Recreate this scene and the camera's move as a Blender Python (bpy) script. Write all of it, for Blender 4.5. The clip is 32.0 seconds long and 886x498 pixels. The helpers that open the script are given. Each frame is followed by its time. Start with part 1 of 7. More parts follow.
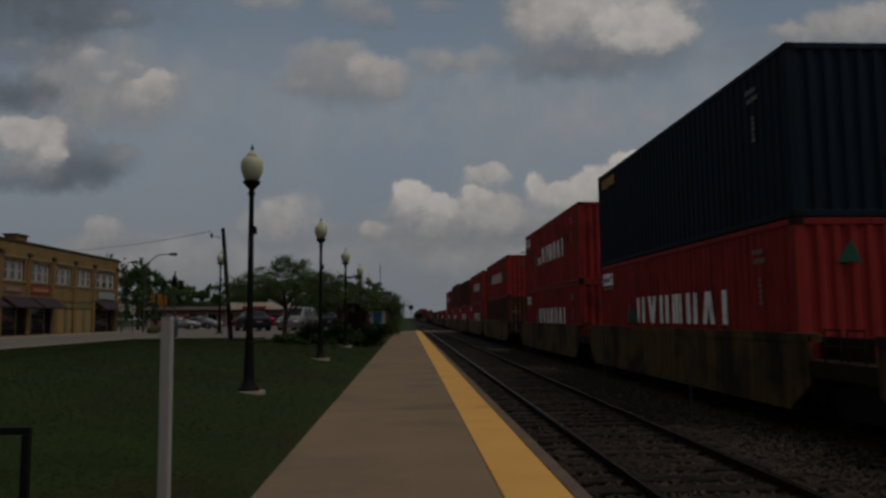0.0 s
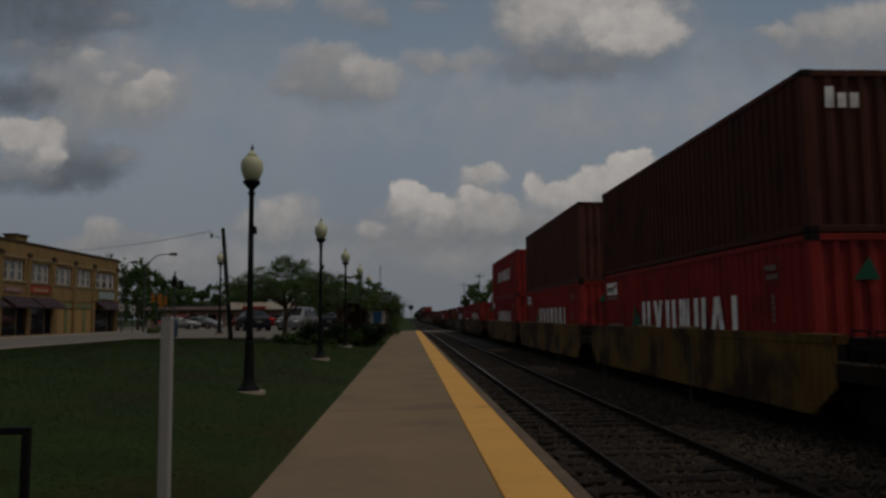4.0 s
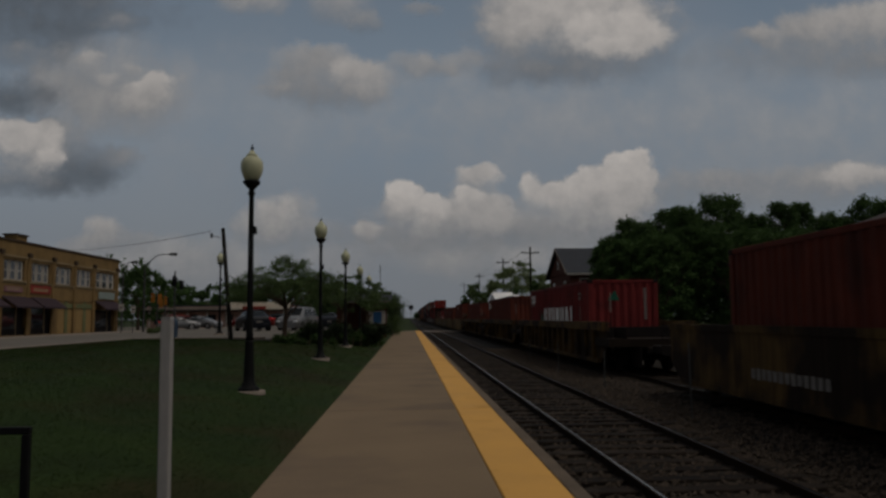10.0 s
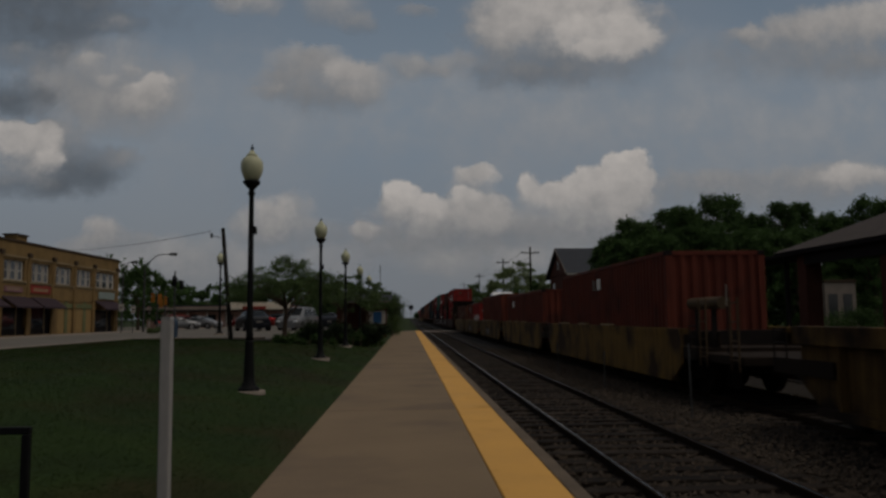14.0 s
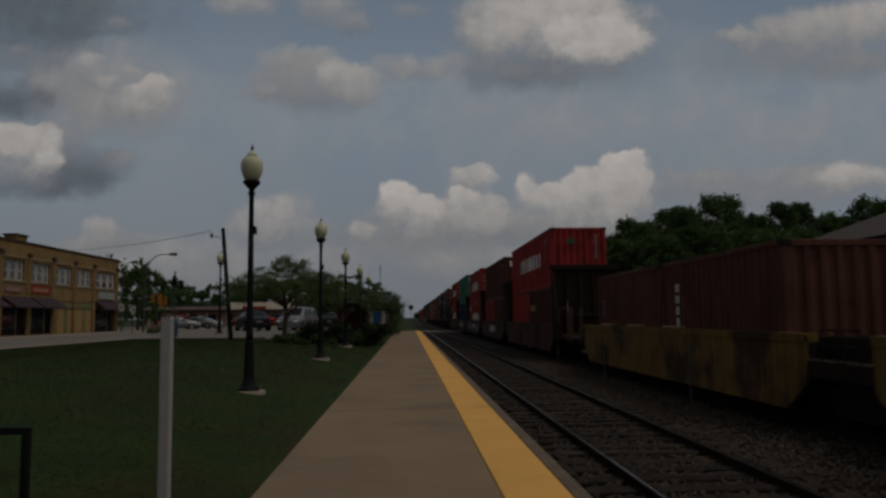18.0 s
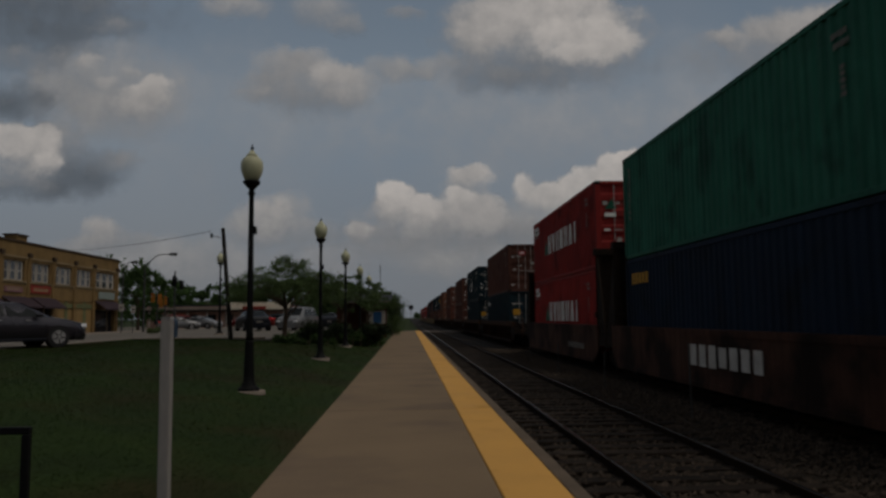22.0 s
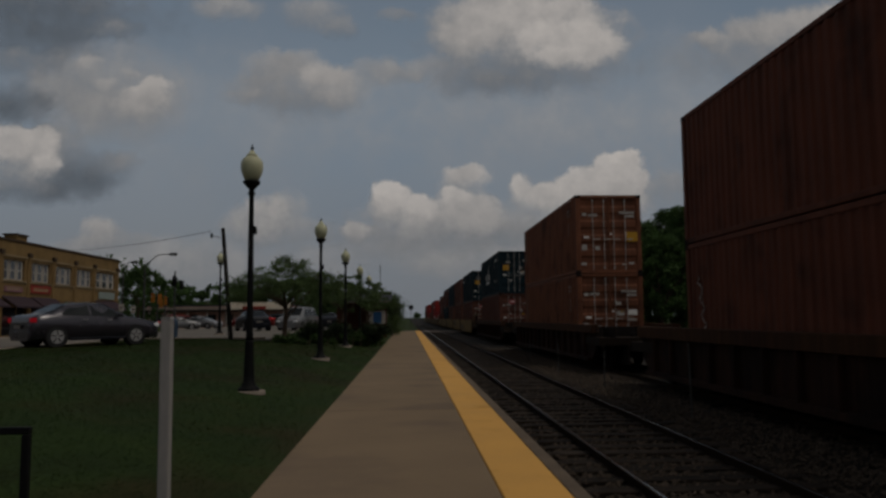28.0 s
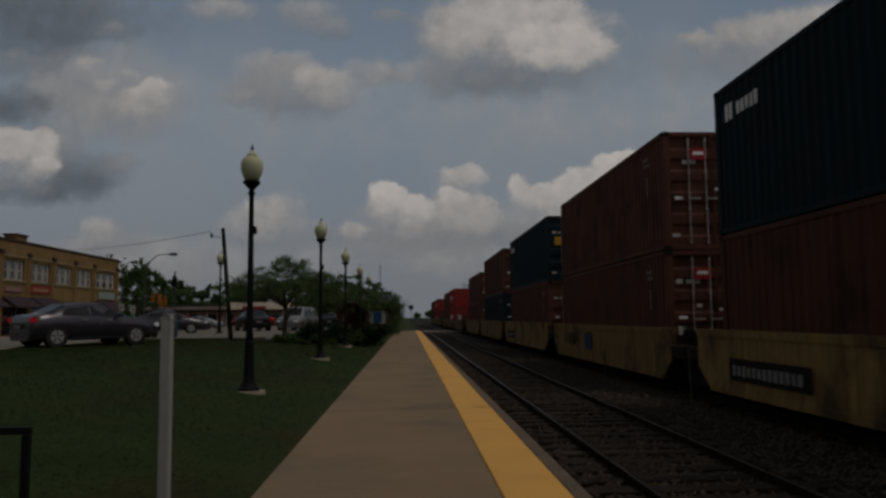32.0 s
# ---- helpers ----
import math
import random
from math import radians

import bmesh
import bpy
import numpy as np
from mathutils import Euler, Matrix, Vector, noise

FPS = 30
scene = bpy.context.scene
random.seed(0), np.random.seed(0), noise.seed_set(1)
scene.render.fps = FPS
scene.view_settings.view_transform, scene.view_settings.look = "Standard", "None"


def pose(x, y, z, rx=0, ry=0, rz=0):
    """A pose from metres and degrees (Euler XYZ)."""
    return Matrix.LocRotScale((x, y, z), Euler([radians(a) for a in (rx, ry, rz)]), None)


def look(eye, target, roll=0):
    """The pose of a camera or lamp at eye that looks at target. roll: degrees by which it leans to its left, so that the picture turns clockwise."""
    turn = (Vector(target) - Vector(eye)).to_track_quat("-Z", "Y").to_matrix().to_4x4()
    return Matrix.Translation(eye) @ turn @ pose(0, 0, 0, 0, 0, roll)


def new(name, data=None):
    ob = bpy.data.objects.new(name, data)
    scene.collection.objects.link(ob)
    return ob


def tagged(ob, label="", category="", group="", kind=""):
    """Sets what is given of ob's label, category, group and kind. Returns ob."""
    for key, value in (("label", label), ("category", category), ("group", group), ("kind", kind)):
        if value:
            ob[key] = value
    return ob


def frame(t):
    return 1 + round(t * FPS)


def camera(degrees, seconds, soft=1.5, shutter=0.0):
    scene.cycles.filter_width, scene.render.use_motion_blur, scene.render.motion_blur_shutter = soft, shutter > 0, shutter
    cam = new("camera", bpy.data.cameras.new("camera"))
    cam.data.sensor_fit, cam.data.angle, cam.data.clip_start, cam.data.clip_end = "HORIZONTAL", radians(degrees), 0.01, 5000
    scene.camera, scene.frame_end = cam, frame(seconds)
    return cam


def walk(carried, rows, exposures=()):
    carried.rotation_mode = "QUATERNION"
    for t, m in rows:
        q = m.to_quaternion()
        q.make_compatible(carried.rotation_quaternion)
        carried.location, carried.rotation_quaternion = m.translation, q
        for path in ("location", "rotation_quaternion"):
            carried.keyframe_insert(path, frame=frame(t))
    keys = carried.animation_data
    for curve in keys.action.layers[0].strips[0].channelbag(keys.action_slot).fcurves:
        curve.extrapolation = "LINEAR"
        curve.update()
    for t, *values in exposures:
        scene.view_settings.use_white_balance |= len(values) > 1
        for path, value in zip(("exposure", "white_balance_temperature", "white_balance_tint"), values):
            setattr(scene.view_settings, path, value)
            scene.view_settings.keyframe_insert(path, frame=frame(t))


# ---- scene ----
EXPO = -0.8
CLOUD_LIGHT = (0.69, 0.65, 0.62)
CLOUD_DARK = (0.125, 0.146, 0.172)
HAZE = (0.277, 0.346, 0.428)
CLIP = 32.0
cam = camera(61.04, CLIP, soft=2.8, shutter=0.14)
EYE = pose(0, 0, 1.55) @ pose(0, 0, 0, 0, 0, -2.7014) @ pose(0, 0, 0, 95.1915, 0, 0) @ pose(0, 0, 0, 0, 0, -0.4976)
walk(cam, [(0.0, EYE), (CLIP, EYE)], exposures=[(0.0, EXPO, 6600, 10), (CLIP, EXPO, 6600, 10)])

# ---------- sky and sun ----------
world = bpy.data.worlds.new("sky")
scene.world = world
world.use_nodes = True
wn = world.node_tree
wn.nodes.clear()
w_sky = wn.nodes.new("ShaderNodeTexSky")
w_sky.sky_type = "NISHITA"
w_sky.sun_disc = False
w_sky.sun_elevation = radians(63)
w_sky.sun_rotation = radians(112)
w_sky.air_density, w_sky.dust_density, w_sky.ozone_density = 1.0, 3.0, 1.0
w_bg = wn.nodes.new("ShaderNodeBackground")
w_bg.inputs["Strength"].default_value = 0.1
w_out = wn.nodes.new("ShaderNodeOutputWorld")
w_hs = wn.nodes.new("ShaderNodeHueSaturation")
w_hs.inputs["Saturation"].default_value = 0.3
wn.links.new(w_sky.outputs[0], w_hs.inputs["Color"])
wn.links.new(w_hs.outputs[0], w_bg.inputs[0])
wn.links.new(w_bg.outputs[0], w_out.inputs[0])

sun_data = bpy.data.lights.new("sun", "SUN")
sun_data.energy, sun_data.angle, sun_data.color = 1.25, radians(18), (1.0, 0.93, 0.82)
sun = new("sun", sun_data)
sun.matrix_world = look((17.5, -7, 38), (0, 0, 0))


# ---------- materials ----------
def nodes_of(name):
    m = bpy.data.materials.new(name)
    m.use_nodes = True
    nt = m.node_tree
    nt.nodes.clear()
    out = nt.nodes.new("ShaderNodeOutputMaterial")
    return m, nt, out


def mat(name, color, rough=0.7, metal=0.0, var=0.25, scale=3.0, fine=60.0, bump=0.15, dist=0.01,
        second=None, second_amount=0.0, second_scale=1.5, obj_rand=0.0, streak=0.0, spec=0.09, stretch=(1, 1, 1)):
    """Principled surface with two scales of variation, optional second tone, streaks and per-object shift."""
    m, nt, out = nodes_of(name)
    N, Lk = nt.nodes.new, nt.links.new
    bs = N("ShaderNodeBsdfPrincipled")
    Lk(bs.outputs[0], out.inputs[0])
    bs.inputs["Metallic"].default_value = metal
    bs.inputs["Specular IOR Level"].default_value = spec
    tc = N("ShaderNodeTexCoord")
    mp = N("ShaderNodeMapping")
    mp.inputs["Scale"].default_value = stretch
    Lk(tc.outputs["Object"], mp.inputs[0])
    oi = N("ShaderNodeObjectInfo")
    add = N("ShaderNodeVectorMath")
    add.operation = "ADD"
    mul = N("ShaderNodeVectorMath")
    mul.operation = "SCALE"
    mul.inputs[0].default_value = (37.0, 19.0, 53.0)
    Lk(oi.outputs["Random"], mul.inputs["Scale"])
    Lk(mp.outputs[0], add.inputs[0])
    Lk(mul.outputs[0], add.inputs[1])
    big = N("ShaderNodeTexNoise")
    big.inputs["Scale"].default_value, big.inputs["Detail"].default_value = scale, 6.0
    small = N("ShaderNodeTexNoise")
    small.inputs["Scale"].default_value, small.inputs["Detail"].default_value = fine, 3.0
    Lk(add.outputs[0], big.inputs["Vector"])
    Lk(add.outputs[0], small.inputs["Vector"])
    mixv = N("ShaderNodeMath")
    mixv.operation = "MULTIPLY_ADD"
    Lk(big.outputs[0], mixv.inputs[0])
    mixv.inputs[1].default_value = 0.65
    half = N("ShaderNodeMath")
    half.operation = "MULTIPLY"
    half.inputs[1].default_value = 0.35
    Lk(small.outputs[0], half.inputs[0])
    Lk(half.outputs[0], mixv.inputs[2])
    rmp = N("ShaderNodeMapRange")
    rmp.inputs["From Min"].default_value, rmp.inputs["From Max"].default_value = 0.3, 0.7
    rmp.inputs["To Min"].default_value, rmp.inputs["To Max"].default_value = 1.0 - var, 1.0 + var
    Lk(mixv.outputs[0], rmp.inputs[0])
    val = rmp.outputs[0]
    if obj_rand:
        r2 = N("ShaderNodeMapRange")
        r2.inputs["To Min"].default_value, r2.inputs["To Max"].default_value = 1.0 - obj_rand, 1.0 + obj_rand
        Lk(oi.outputs["Random"], r2.inputs[0])
        mm = N("ShaderNodeMath")
        mm.operation = "MULTIPLY"
        Lk(val, mm.inputs[0])
        Lk(r2.outputs[0], mm.inputs[1])
        val = mm.outputs[0]
    base = N("ShaderNodeRGB")
    base.outputs[0].default_value = (*color, 1)
    col = base.outputs[0]
    if second:
        sn = N("ShaderNodeTexNoise")
        sn.inputs["Scale"].default_value, sn.inputs["Detail"].default_value = second_scale, 8.0
        Lk(add.outputs[0], sn.inputs["Vector"])
        sr = N("ShaderNodeMapRange")
        sr.inputs["From Min"].default_value = 0.62 - 0.3 * second_amount
        sr.inputs["From Max"].default_value = 0.78 - 0.3 * second_amount
        Lk(sn.outputs[0], sr.inputs[0])
        mx = N("ShaderNodeMix")
        mx.data_type = "RGBA"
        Lk(sr.outputs[0], mx.inputs["Factor"])
        Lk(col, mx.inputs["A"])
        mx.inputs["B"].default_value = (*second, 1)
        col = mx.outputs["Result"]
    if streak:
        st = N("ShaderNodeTexNoise")
        sm = N("ShaderNodeMapping")
        sm.inputs["Scale"].default_value = (5.0, 5.0, 0.25)
        Lk(add.outputs[0], sm.inputs[0])
        Lk(sm.outputs[0], st.inputs["Vector"])
        st.inputs["Scale"].default_value, st.inputs["Detail"].default_value = 2.2, 5.0
        s2 = N("ShaderNodeMapRange")
        s2.inputs["From Min"].default_value, s2.inputs["From Max"].default_value = 0.35, 0.65
        s2.inputs["To Min"].default_value, s2.inputs["To Max"].default_value = 1.0 - streak, 1.0 + 0.4 * streak
        Lk(st.outputs[0], s2.inputs[0])
        m3 = N("ShaderNodeMath")
        m3.operation = "MULTIPLY"
        Lk(val, m3.inputs[0])
        Lk(s2.outputs[0], m3.inputs[1])
        val = m3.outputs[0]
    sc = N("ShaderNodeVectorMath")
    sc.operation = "SCALE"
    Lk(col, sc.inputs[0])
    Lk(val, sc.inputs["Scale"])
    Lk(sc.outputs[0], bs.inputs["Base Color"])
    rr = N("ShaderNodeMapRange")
    rr.inputs["To Min"].default_value, rr.inputs["To Max"].default_value = max(0.02, rough - 0.12), min(1, rough + 0.12)
    Lk(big.outputs[0], rr.inputs[0])
    Lk(rr.outputs[0], bs.inputs["Roughness"])
    if bump:
        bp = N("ShaderNodeBump")
        bp.inputs["Strength"].default_value, bp.inputs["Distance"].default_value = bump, dist
        Lk(mixv.outputs[0], bp.inputs["Height"])
        Lk(bp.outputs[0], bs.inputs["Normal"])
    return m


def translucent(m, share):
    """Let light through thin leaves and blades."""
    nt = m.node_tree
    bs = [n for n in nt.nodes if n.type == "BSDF_PRINCIPLED"][0]
    out = [n for n in nt.nodes if n.type == "OUTPUT_MATERIAL"][0]
    tl, mx = nt.nodes.new("ShaderNodeBsdfTranslucent"), nt.nodes.new("ShaderNodeMixShader")
    mx.inputs[0].default_value = share
    nt.links.new(bs.inputs["Base Color"].links[0].from_socket, tl.inputs[0])
    nt.links.new(bs.outputs[0], mx.inputs[1])
    nt.links.new(tl.outputs[0], mx.inputs[2])
    nt.links.new(mx.outputs[0], out.inputs[0])


def glow_mat(name, color, strength):
    m, nt, out = nodes_of(name)
    em = nt.nodes.new("ShaderNodeEmission")
    em.inputs[0].default_value, em.inputs[1].default_value = (*color, 1), strength
    nt.links.new(em.outputs[0], out.inputs[0])
    return m


def glass_mat(name, color, rough=0.05):
    m, nt, out = nodes_of(name)
    bs = nt.nodes.new("ShaderNodeBsdfPrincipled")
    bs.inputs["Base Color"].default_value = (*color, 1)
    bs.inputs["Roughness"].default_value = rough
    bs.inputs["Specular IOR Level"].default_value = 0.7
    nt.links.new(bs.outputs[0], out.inputs[0])
    return m


M = {}
M["concrete"] = mat("platform_concrete", (0.158, 0.113, 0.071), 0.9, var=0.16, scale=0.7, fine=45, bump=0.2, dist=0.004,
                    second=(0.12, 0.087, 0.06), second_amount=0.35, second_scale=0.5)
M["kerb"] = mat("kerb_concrete", (0.17, 0.14, 0.115), 0.9, var=0.2, scale=2, fine=50, bump=0.25, dist=0.005)
M["edge"] = mat("worn_platform_edge", (0.095, 0.072, 0.052), 0.9, var=0.3, scale=2, fine=40, bump=0.3, dist=0.006)
M["tactile"] = mat("tactile_yellow", (0.49, 0.262, 0.066), 0.75, var=0.12, scale=1.2, fine=60, bump=0.15, dist=0.003,
                   second=(0.36, 0.18, 0.035), second_amount=0.25, second_scale=0.9)
M["lawn"] = mat("lawn_soil", (0.0155, 0.0275, 0.0052), 0.95, var=0.45, scale=1.0, fine=30, bump=0.1, dist=0.02,
                second=(0.0185, 0.0172, 0.0052), second_amount=0.44, second_scale=0.5)
M["blade"] = mat("grass_blade", (0.0138, 0.0268, 0.0045), 0.8, var=0.5, scale=1.0, fine=5, bump=0, second=(0.0255, 0.0215, 0.0062),
                 second_amount=0.45, second_scale=0.6)
M["far_deck"] = mat("dark_platform_asphalt", (0.03, 0.026, 0.023), 0.95, var=0.25, scale=0.6, fine=40, bump=0.3)
M["asphalt"] = mat("asphalt", (0.104, 0.092, 0.078), 0.95, var=0.2, scale=0.4, fine=50, bump=0.3, dist=0.01)
M["ballast"] = mat("ballast_ground", (0.018, 0.014, 0.01), 0.95, var=0.4, scale=2.0, fine=28, bump=1.0, dist=0.05,
                   second=(0.009, 0.007, 0.006), second_amount=0.5, second_scale=1.2)
M["stone"] = mat("ballast_stone", (0.044, 0.033, 0.024), 0.9, var=0.95, scale=9, fine=60, bump=0.3, dist=0.01)
M["tie"] = mat("timber_tie", (0.0115, 0.008, 0.0055), 0.9, var=0.5, scale=4, fine=35, bump=0.5, dist=0.01, obj_rand=0.35,
               second=(0.022, 0.0165, 0.012), second_amount=0.4, second_scale=3.0)
M["rail"] = mat("rail_steel", (0.016, 0.0105, 0.007), 0.9, 0.0, var=0.3, scale=3, fine=40, bump=0.1, spec=0.03)
M["railtop"] = mat("rail_running_surface", (0.12, 0.118, 0.116), 0.22, 1.0, var=0.12, scale=2, fine=30, bump=0.02)
M["black"] = mat("black_iron", (0.005, 0.005, 0.005), 0.65, 0.0, var=0.3, scale=6, fine=60, bump=0.1)
M["globe"] = mat("acorn_globe", (0.37, 0.365, 0.24), 0.4, var=0.08, scale=6, fine=30, bump=0.0)
M["white"] = mat("white_paint", (0.3, 0.27, 0.23), 0.6, var=0.12, scale=4, fine=40, bump=0.1)
M["cream"] = mat("cream_paint", (0.56, 0.48, 0.37), 0.7, var=0.12, scale=1.5, fine=30, bump=0.1)
M["wood"] = mat("weathered_white_timber", (0.22, 0.208, 0.195), 0.8, var=0.18, scale=3, fine=50, bump=0.25, stretch=(1, 1, 0.2))
M["blue_sign"] = mat("dull_blue_steel", (0.012, 0.032, 0.06), 0.6, var=0.15)
M["blue_board"] = mat("blue_notice_board", (0.025, 0.08, 0.17), 0.6, var=0.15)
M["pole"] = mat("tarred_pole", (0.014, 0.012, 0.01), 0.9, var=0.3, scale=4, fine=40, bump=0.4, stretch=(1, 1, 0.1))
M["galv"] = mat("galvanised_steel", (0.05, 0.05, 0.048), 0.7, 0.2, var=0.15)
M["ybrick"] = mat("buff_brick", (0.15, 0.095, 0.04), 0.9, var=0.26, scale=1.2, fine=14, bump=0.3, dist=0.01,
                  second=(0.145, 0.092, 0.036), second_amount=0.35, second_scale=0.5)
M["rbrick"] = mat("red_brick", (0.06, 0.022, 0.015), 0.9, var=0.25, scale=2, fine=18, bump=0.4)
M["stonetrim"] = mat("limestone_trim", (0.22, 0.165, 0.095), 0.85, var=0.15, scale=2, fine=30)
M["awning"] = mat("dark_awning_cloth", (0.033, 0.022, 0.026), 0.85, var=0.2, scale=2, fine=30)
M["redsign"] = mat("red_sign_panel", (0.19, 0.028, 0.02), 0.6, var=0.15, scale=2)
M["rosebrick"] = mat("faded_rose_brick", (0.27, 0.16, 0.125), 0.85, var=0.25, scale=1.2, fine=14, bump=0.3)
M["purplesign"] = mat("dull_purple_sign", (0.16, 0.08, 0.09), 0.6, var=0.15, scale=2)
M["greensign"] = mat("grey_green_sign", (0.17, 0.2, 0.18), 0.6, var=0.15, scale=2)
M["coping"] = mat("dark_weathered_coping", (0.04, 0.027, 0.018), 0.9, var=0.25, scale=2, fine=20)
M["olive"] = mat("faded_green_paint", (0.1, 0.105, 0.05), 0.8, var=0.2, scale=2)
M["panel"] = mat("tan_shopfront_panel", (0.2, 0.128, 0.052), 0.8, var=0.15, scale=2)
M["glass"] = glass_mat("window_glass", (0.02, 0.022, 0.025))
M["car_glass"] = mat("tinted_car_glass", (0.006, 0.0075, 0.0075), 0.22, var=0.1, bump=0, spec=0.12)
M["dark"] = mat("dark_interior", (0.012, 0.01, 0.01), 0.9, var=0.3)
M["roofgrey"] = mat("slate_grey_shingle", (0.035, 0.037, 0.042), 0.9, var=0.25, scale=2, fine=18, bump=0.5, dist=0.02)
M["roofpale"] = mat("pale_metal_roof", (0.62, 0.6, 0.58), 0.6, var=0.1, scale=1)
M["rooftan"] = mat("weathered_station_roof", (0.055, 0.045, 0.04), 0.9, var=0.25, scale=2, fine=18, bump=0.5, dist=0.02)
M["leaf"] = mat("tree_leaf", (0.062, 0.092, 0.033), 0.7, var=0.5, scale=0.9, fine=6, bump=0)
M["leaf_dark"] = mat("dark_tree_leaf", (0.042, 0.075, 0.022), 0.75, var=0.5, scale=0.5, fine=5, bump=0)
M["leaf_low"] = mat("shrub_leaf", (0.044, 0.075, 0.022), 0.75, var=0.5, scale=0.8, fine=6, bump=0)
M["leaf_black"] = mat("deep_hedge_leaf", (0.013, 0.02, 0.008), 0.8, var=0.4, scale=1.5, fine=8, bump=0)
M["leaf_pale"] = mat("pale_tree_leaf", (0.105, 0.135, 0.055), 0.75, var=0.4, scale=0.5, fine=5, bump=0)
M["bark"] = mat("bark", (0.06, 0.042, 0.03), 0.95, var=0.35, scale=4, fine=30, bump=0.7, dist=0.02)
M["amber"] = mat("traffic_signal_yellow", (0.2, 0.078, 0.012), 0.6, var=0.15)
M["tyre"] = mat("tyre_rubber", (0.02, 0.02, 0.02), 0.9, var=0.2)
M["alloy"] = mat("alloy_wheel", (0.3, 0.29, 0.28), 0.4, 0.5, var=0.1)
M["tail"] = mat("red_tail_lamp", (0.6, 0.02, 0.015), 0.25, var=0.05)
M["brake_glow"] = glow_mat("lit_brake_lamp", (0.9, 0.03, 0.05), 0.2)
M["lens_white"] = mat("clear_lamp_lens", (0.6, 0.6, 0.6), 0.2, var=0.05)
M["carpaint"] = mat("charcoal_car_paint", (0.026, 0.023, 0.028), 0.24, 0.3, var=0.05, scale=2, fine=200, bump=0, spec=0.5)
M["cardark"] = mat("dark_car_paint", (0.008, 0.009, 0.012), 0.35, 0.0, var=0.05, bump=0)
M["carred"] = mat("maroon_car_paint", (0.12, 0.015, 0.012), 0.3, 0.3, var=0.05, bump=0)
M["carsilver"] = mat("silver_car_paint", (0.15, 0.15, 0.15), 0.35, 0.4, var=0.05, bump=0)
M["signal_green"] = glow_mat("green_signal_light", (0.1, 1.0, 0.6), 0.6)

for key in ("blade", "leaf", "leaf_low", "leaf_dark", "leaf_pale"):
    translucent(M[key], 0.45)

PAINT = {
    "red": (0.215, 0.0215, 0.0185), "brown": (0.078, 0.03, 0.02), "blue": (0.0065, 0.016, 0.021), "green": (0.024, 0.11, 0.075),
    "orange": (0.15, 0.057, 0.03), "maroon": (0.09, 0.022, 0.0135), "deep": (0.125, 0.0175, 0.0165), "navy": (0.009, 0.018, 0.034), "ink": (0.0062, 0.0135, 0.023), "rust": (0.104, 0.036, 0.022), "dark": (0.062, 0.021, 0.013),
}
for key, c in PAINT.items():
    M["c_" + key] = mat(key + "_container_paint", c, 0.72, var=0.22, scale=1.3, fine=40, bump=0.1, dist=0.004,
                        second=tuple(v * 0.5 + 0.004 for v in c), second_amount=0.3, second_scale=1.0, obj_rand=0.1, streak=0.22)
M["well_yellow"] = mat("dirty_yellow_car_paint", (0.148, 0.085, 0.021), 0.75, var=0.3, scale=0.8, fine=30, bump=0.15,
                       second=(0.035, 0.021, 0.012), second_amount=0.6, second_scale=0.8, obj_rand=0.12, streak=0.35)
M["well_dull"] = mat("sooty_yellow_car_paint", (0.1, 0.061, 0.02), 0.8, var=0.35, scale=0.8, fine=30, bump=0.15,
                     second=(0.026, 0.017, 0.01), second_amount=0.6, second_scale=0.8, obj_rand=0.1, streak=0.4)
M["well_tan"] = mat("dusty_tan_yellow_car_paint", (0.19, 0.118, 0.038), 0.75, var=0.3, scale=0.8, fine=30, bump=0.15,
                    second=(0.05, 0.032, 0.017), second_amount=0.45, second_scale=0.8, obj_rand=0.12, streak=0.35)
M["well_olive"] = mat("grimy_yellow_car_paint", (0.098, 0.057, 0.018), 0.8, var=0.35, scale=0.8, fine=30, bump=0.15,
                      second=(0.018, 0.011, 0.007), second_amount=0.7, second_scale=0.8, obj_rand=0.12, streak=0.4)
M["well_maroon"] = mat("brown_car_paint", (0.068, 0.031, 0.02), 0.8, var=0.35, scale=0.8, fine=30, bump=0.15,
                       second=(0.014, 0.008, 0.006), second_amount=0.6, second_scale=0.8, streak=0.4)
M["well_dark"] = mat("rusty_brown_car_paint", (0.031, 0.0135, 0.008), 0.85, var=0.35, scale=0.8, fine=30, bump=0.2,
                     second=(0.014, 0.008, 0.006), second_amount=0.6, second_scale=0.8, streak=0.45)
M["well_grime"] = mat("oily_deck_steel", (0.014, 0.009, 0.006), 0.85, var=0.4, scale=3, fine=30, bump=0.2)
M["well_rust"] = mat("orange_rust_chord", (0.046, 0.021, 0.0095), 0.85, var=0.35, scale=1.0, fine=30, bump=0.2, second=(0.04, 0.017, 0.009), second_amount=0.5,
                     second_scale=0.9, streak=0.4)
M["tank_pale"] = mat("pale_steel", (0.2, 0.18, 0.15), 0.7, var=0.3, scale=4, fine=30, bump=0)
M["tank"] = mat("dusty_tan_tank", (0.06, 0.04, 0.022), 0.7, var=0.3, scale=3, fine=30, bump=0.1)
M["spray_white"] = mat("white_spray_paint", (0.42, 0.4, 0.37), 0.7, var=0.25, scale=3, fine=25, bump=0)
M["bar_steel"] = mat("galvanised_bar", (0.34, 0.325, 0.3), 0.55, 0.2, var=0.25, scale=4, fine=30, bump=0)
M["steel_dark"] = mat("grimy_truck_steel", (0.012, 0.009, 0.008), 0.85, var=0.35, scale=5, fine=40, bump=0.2)
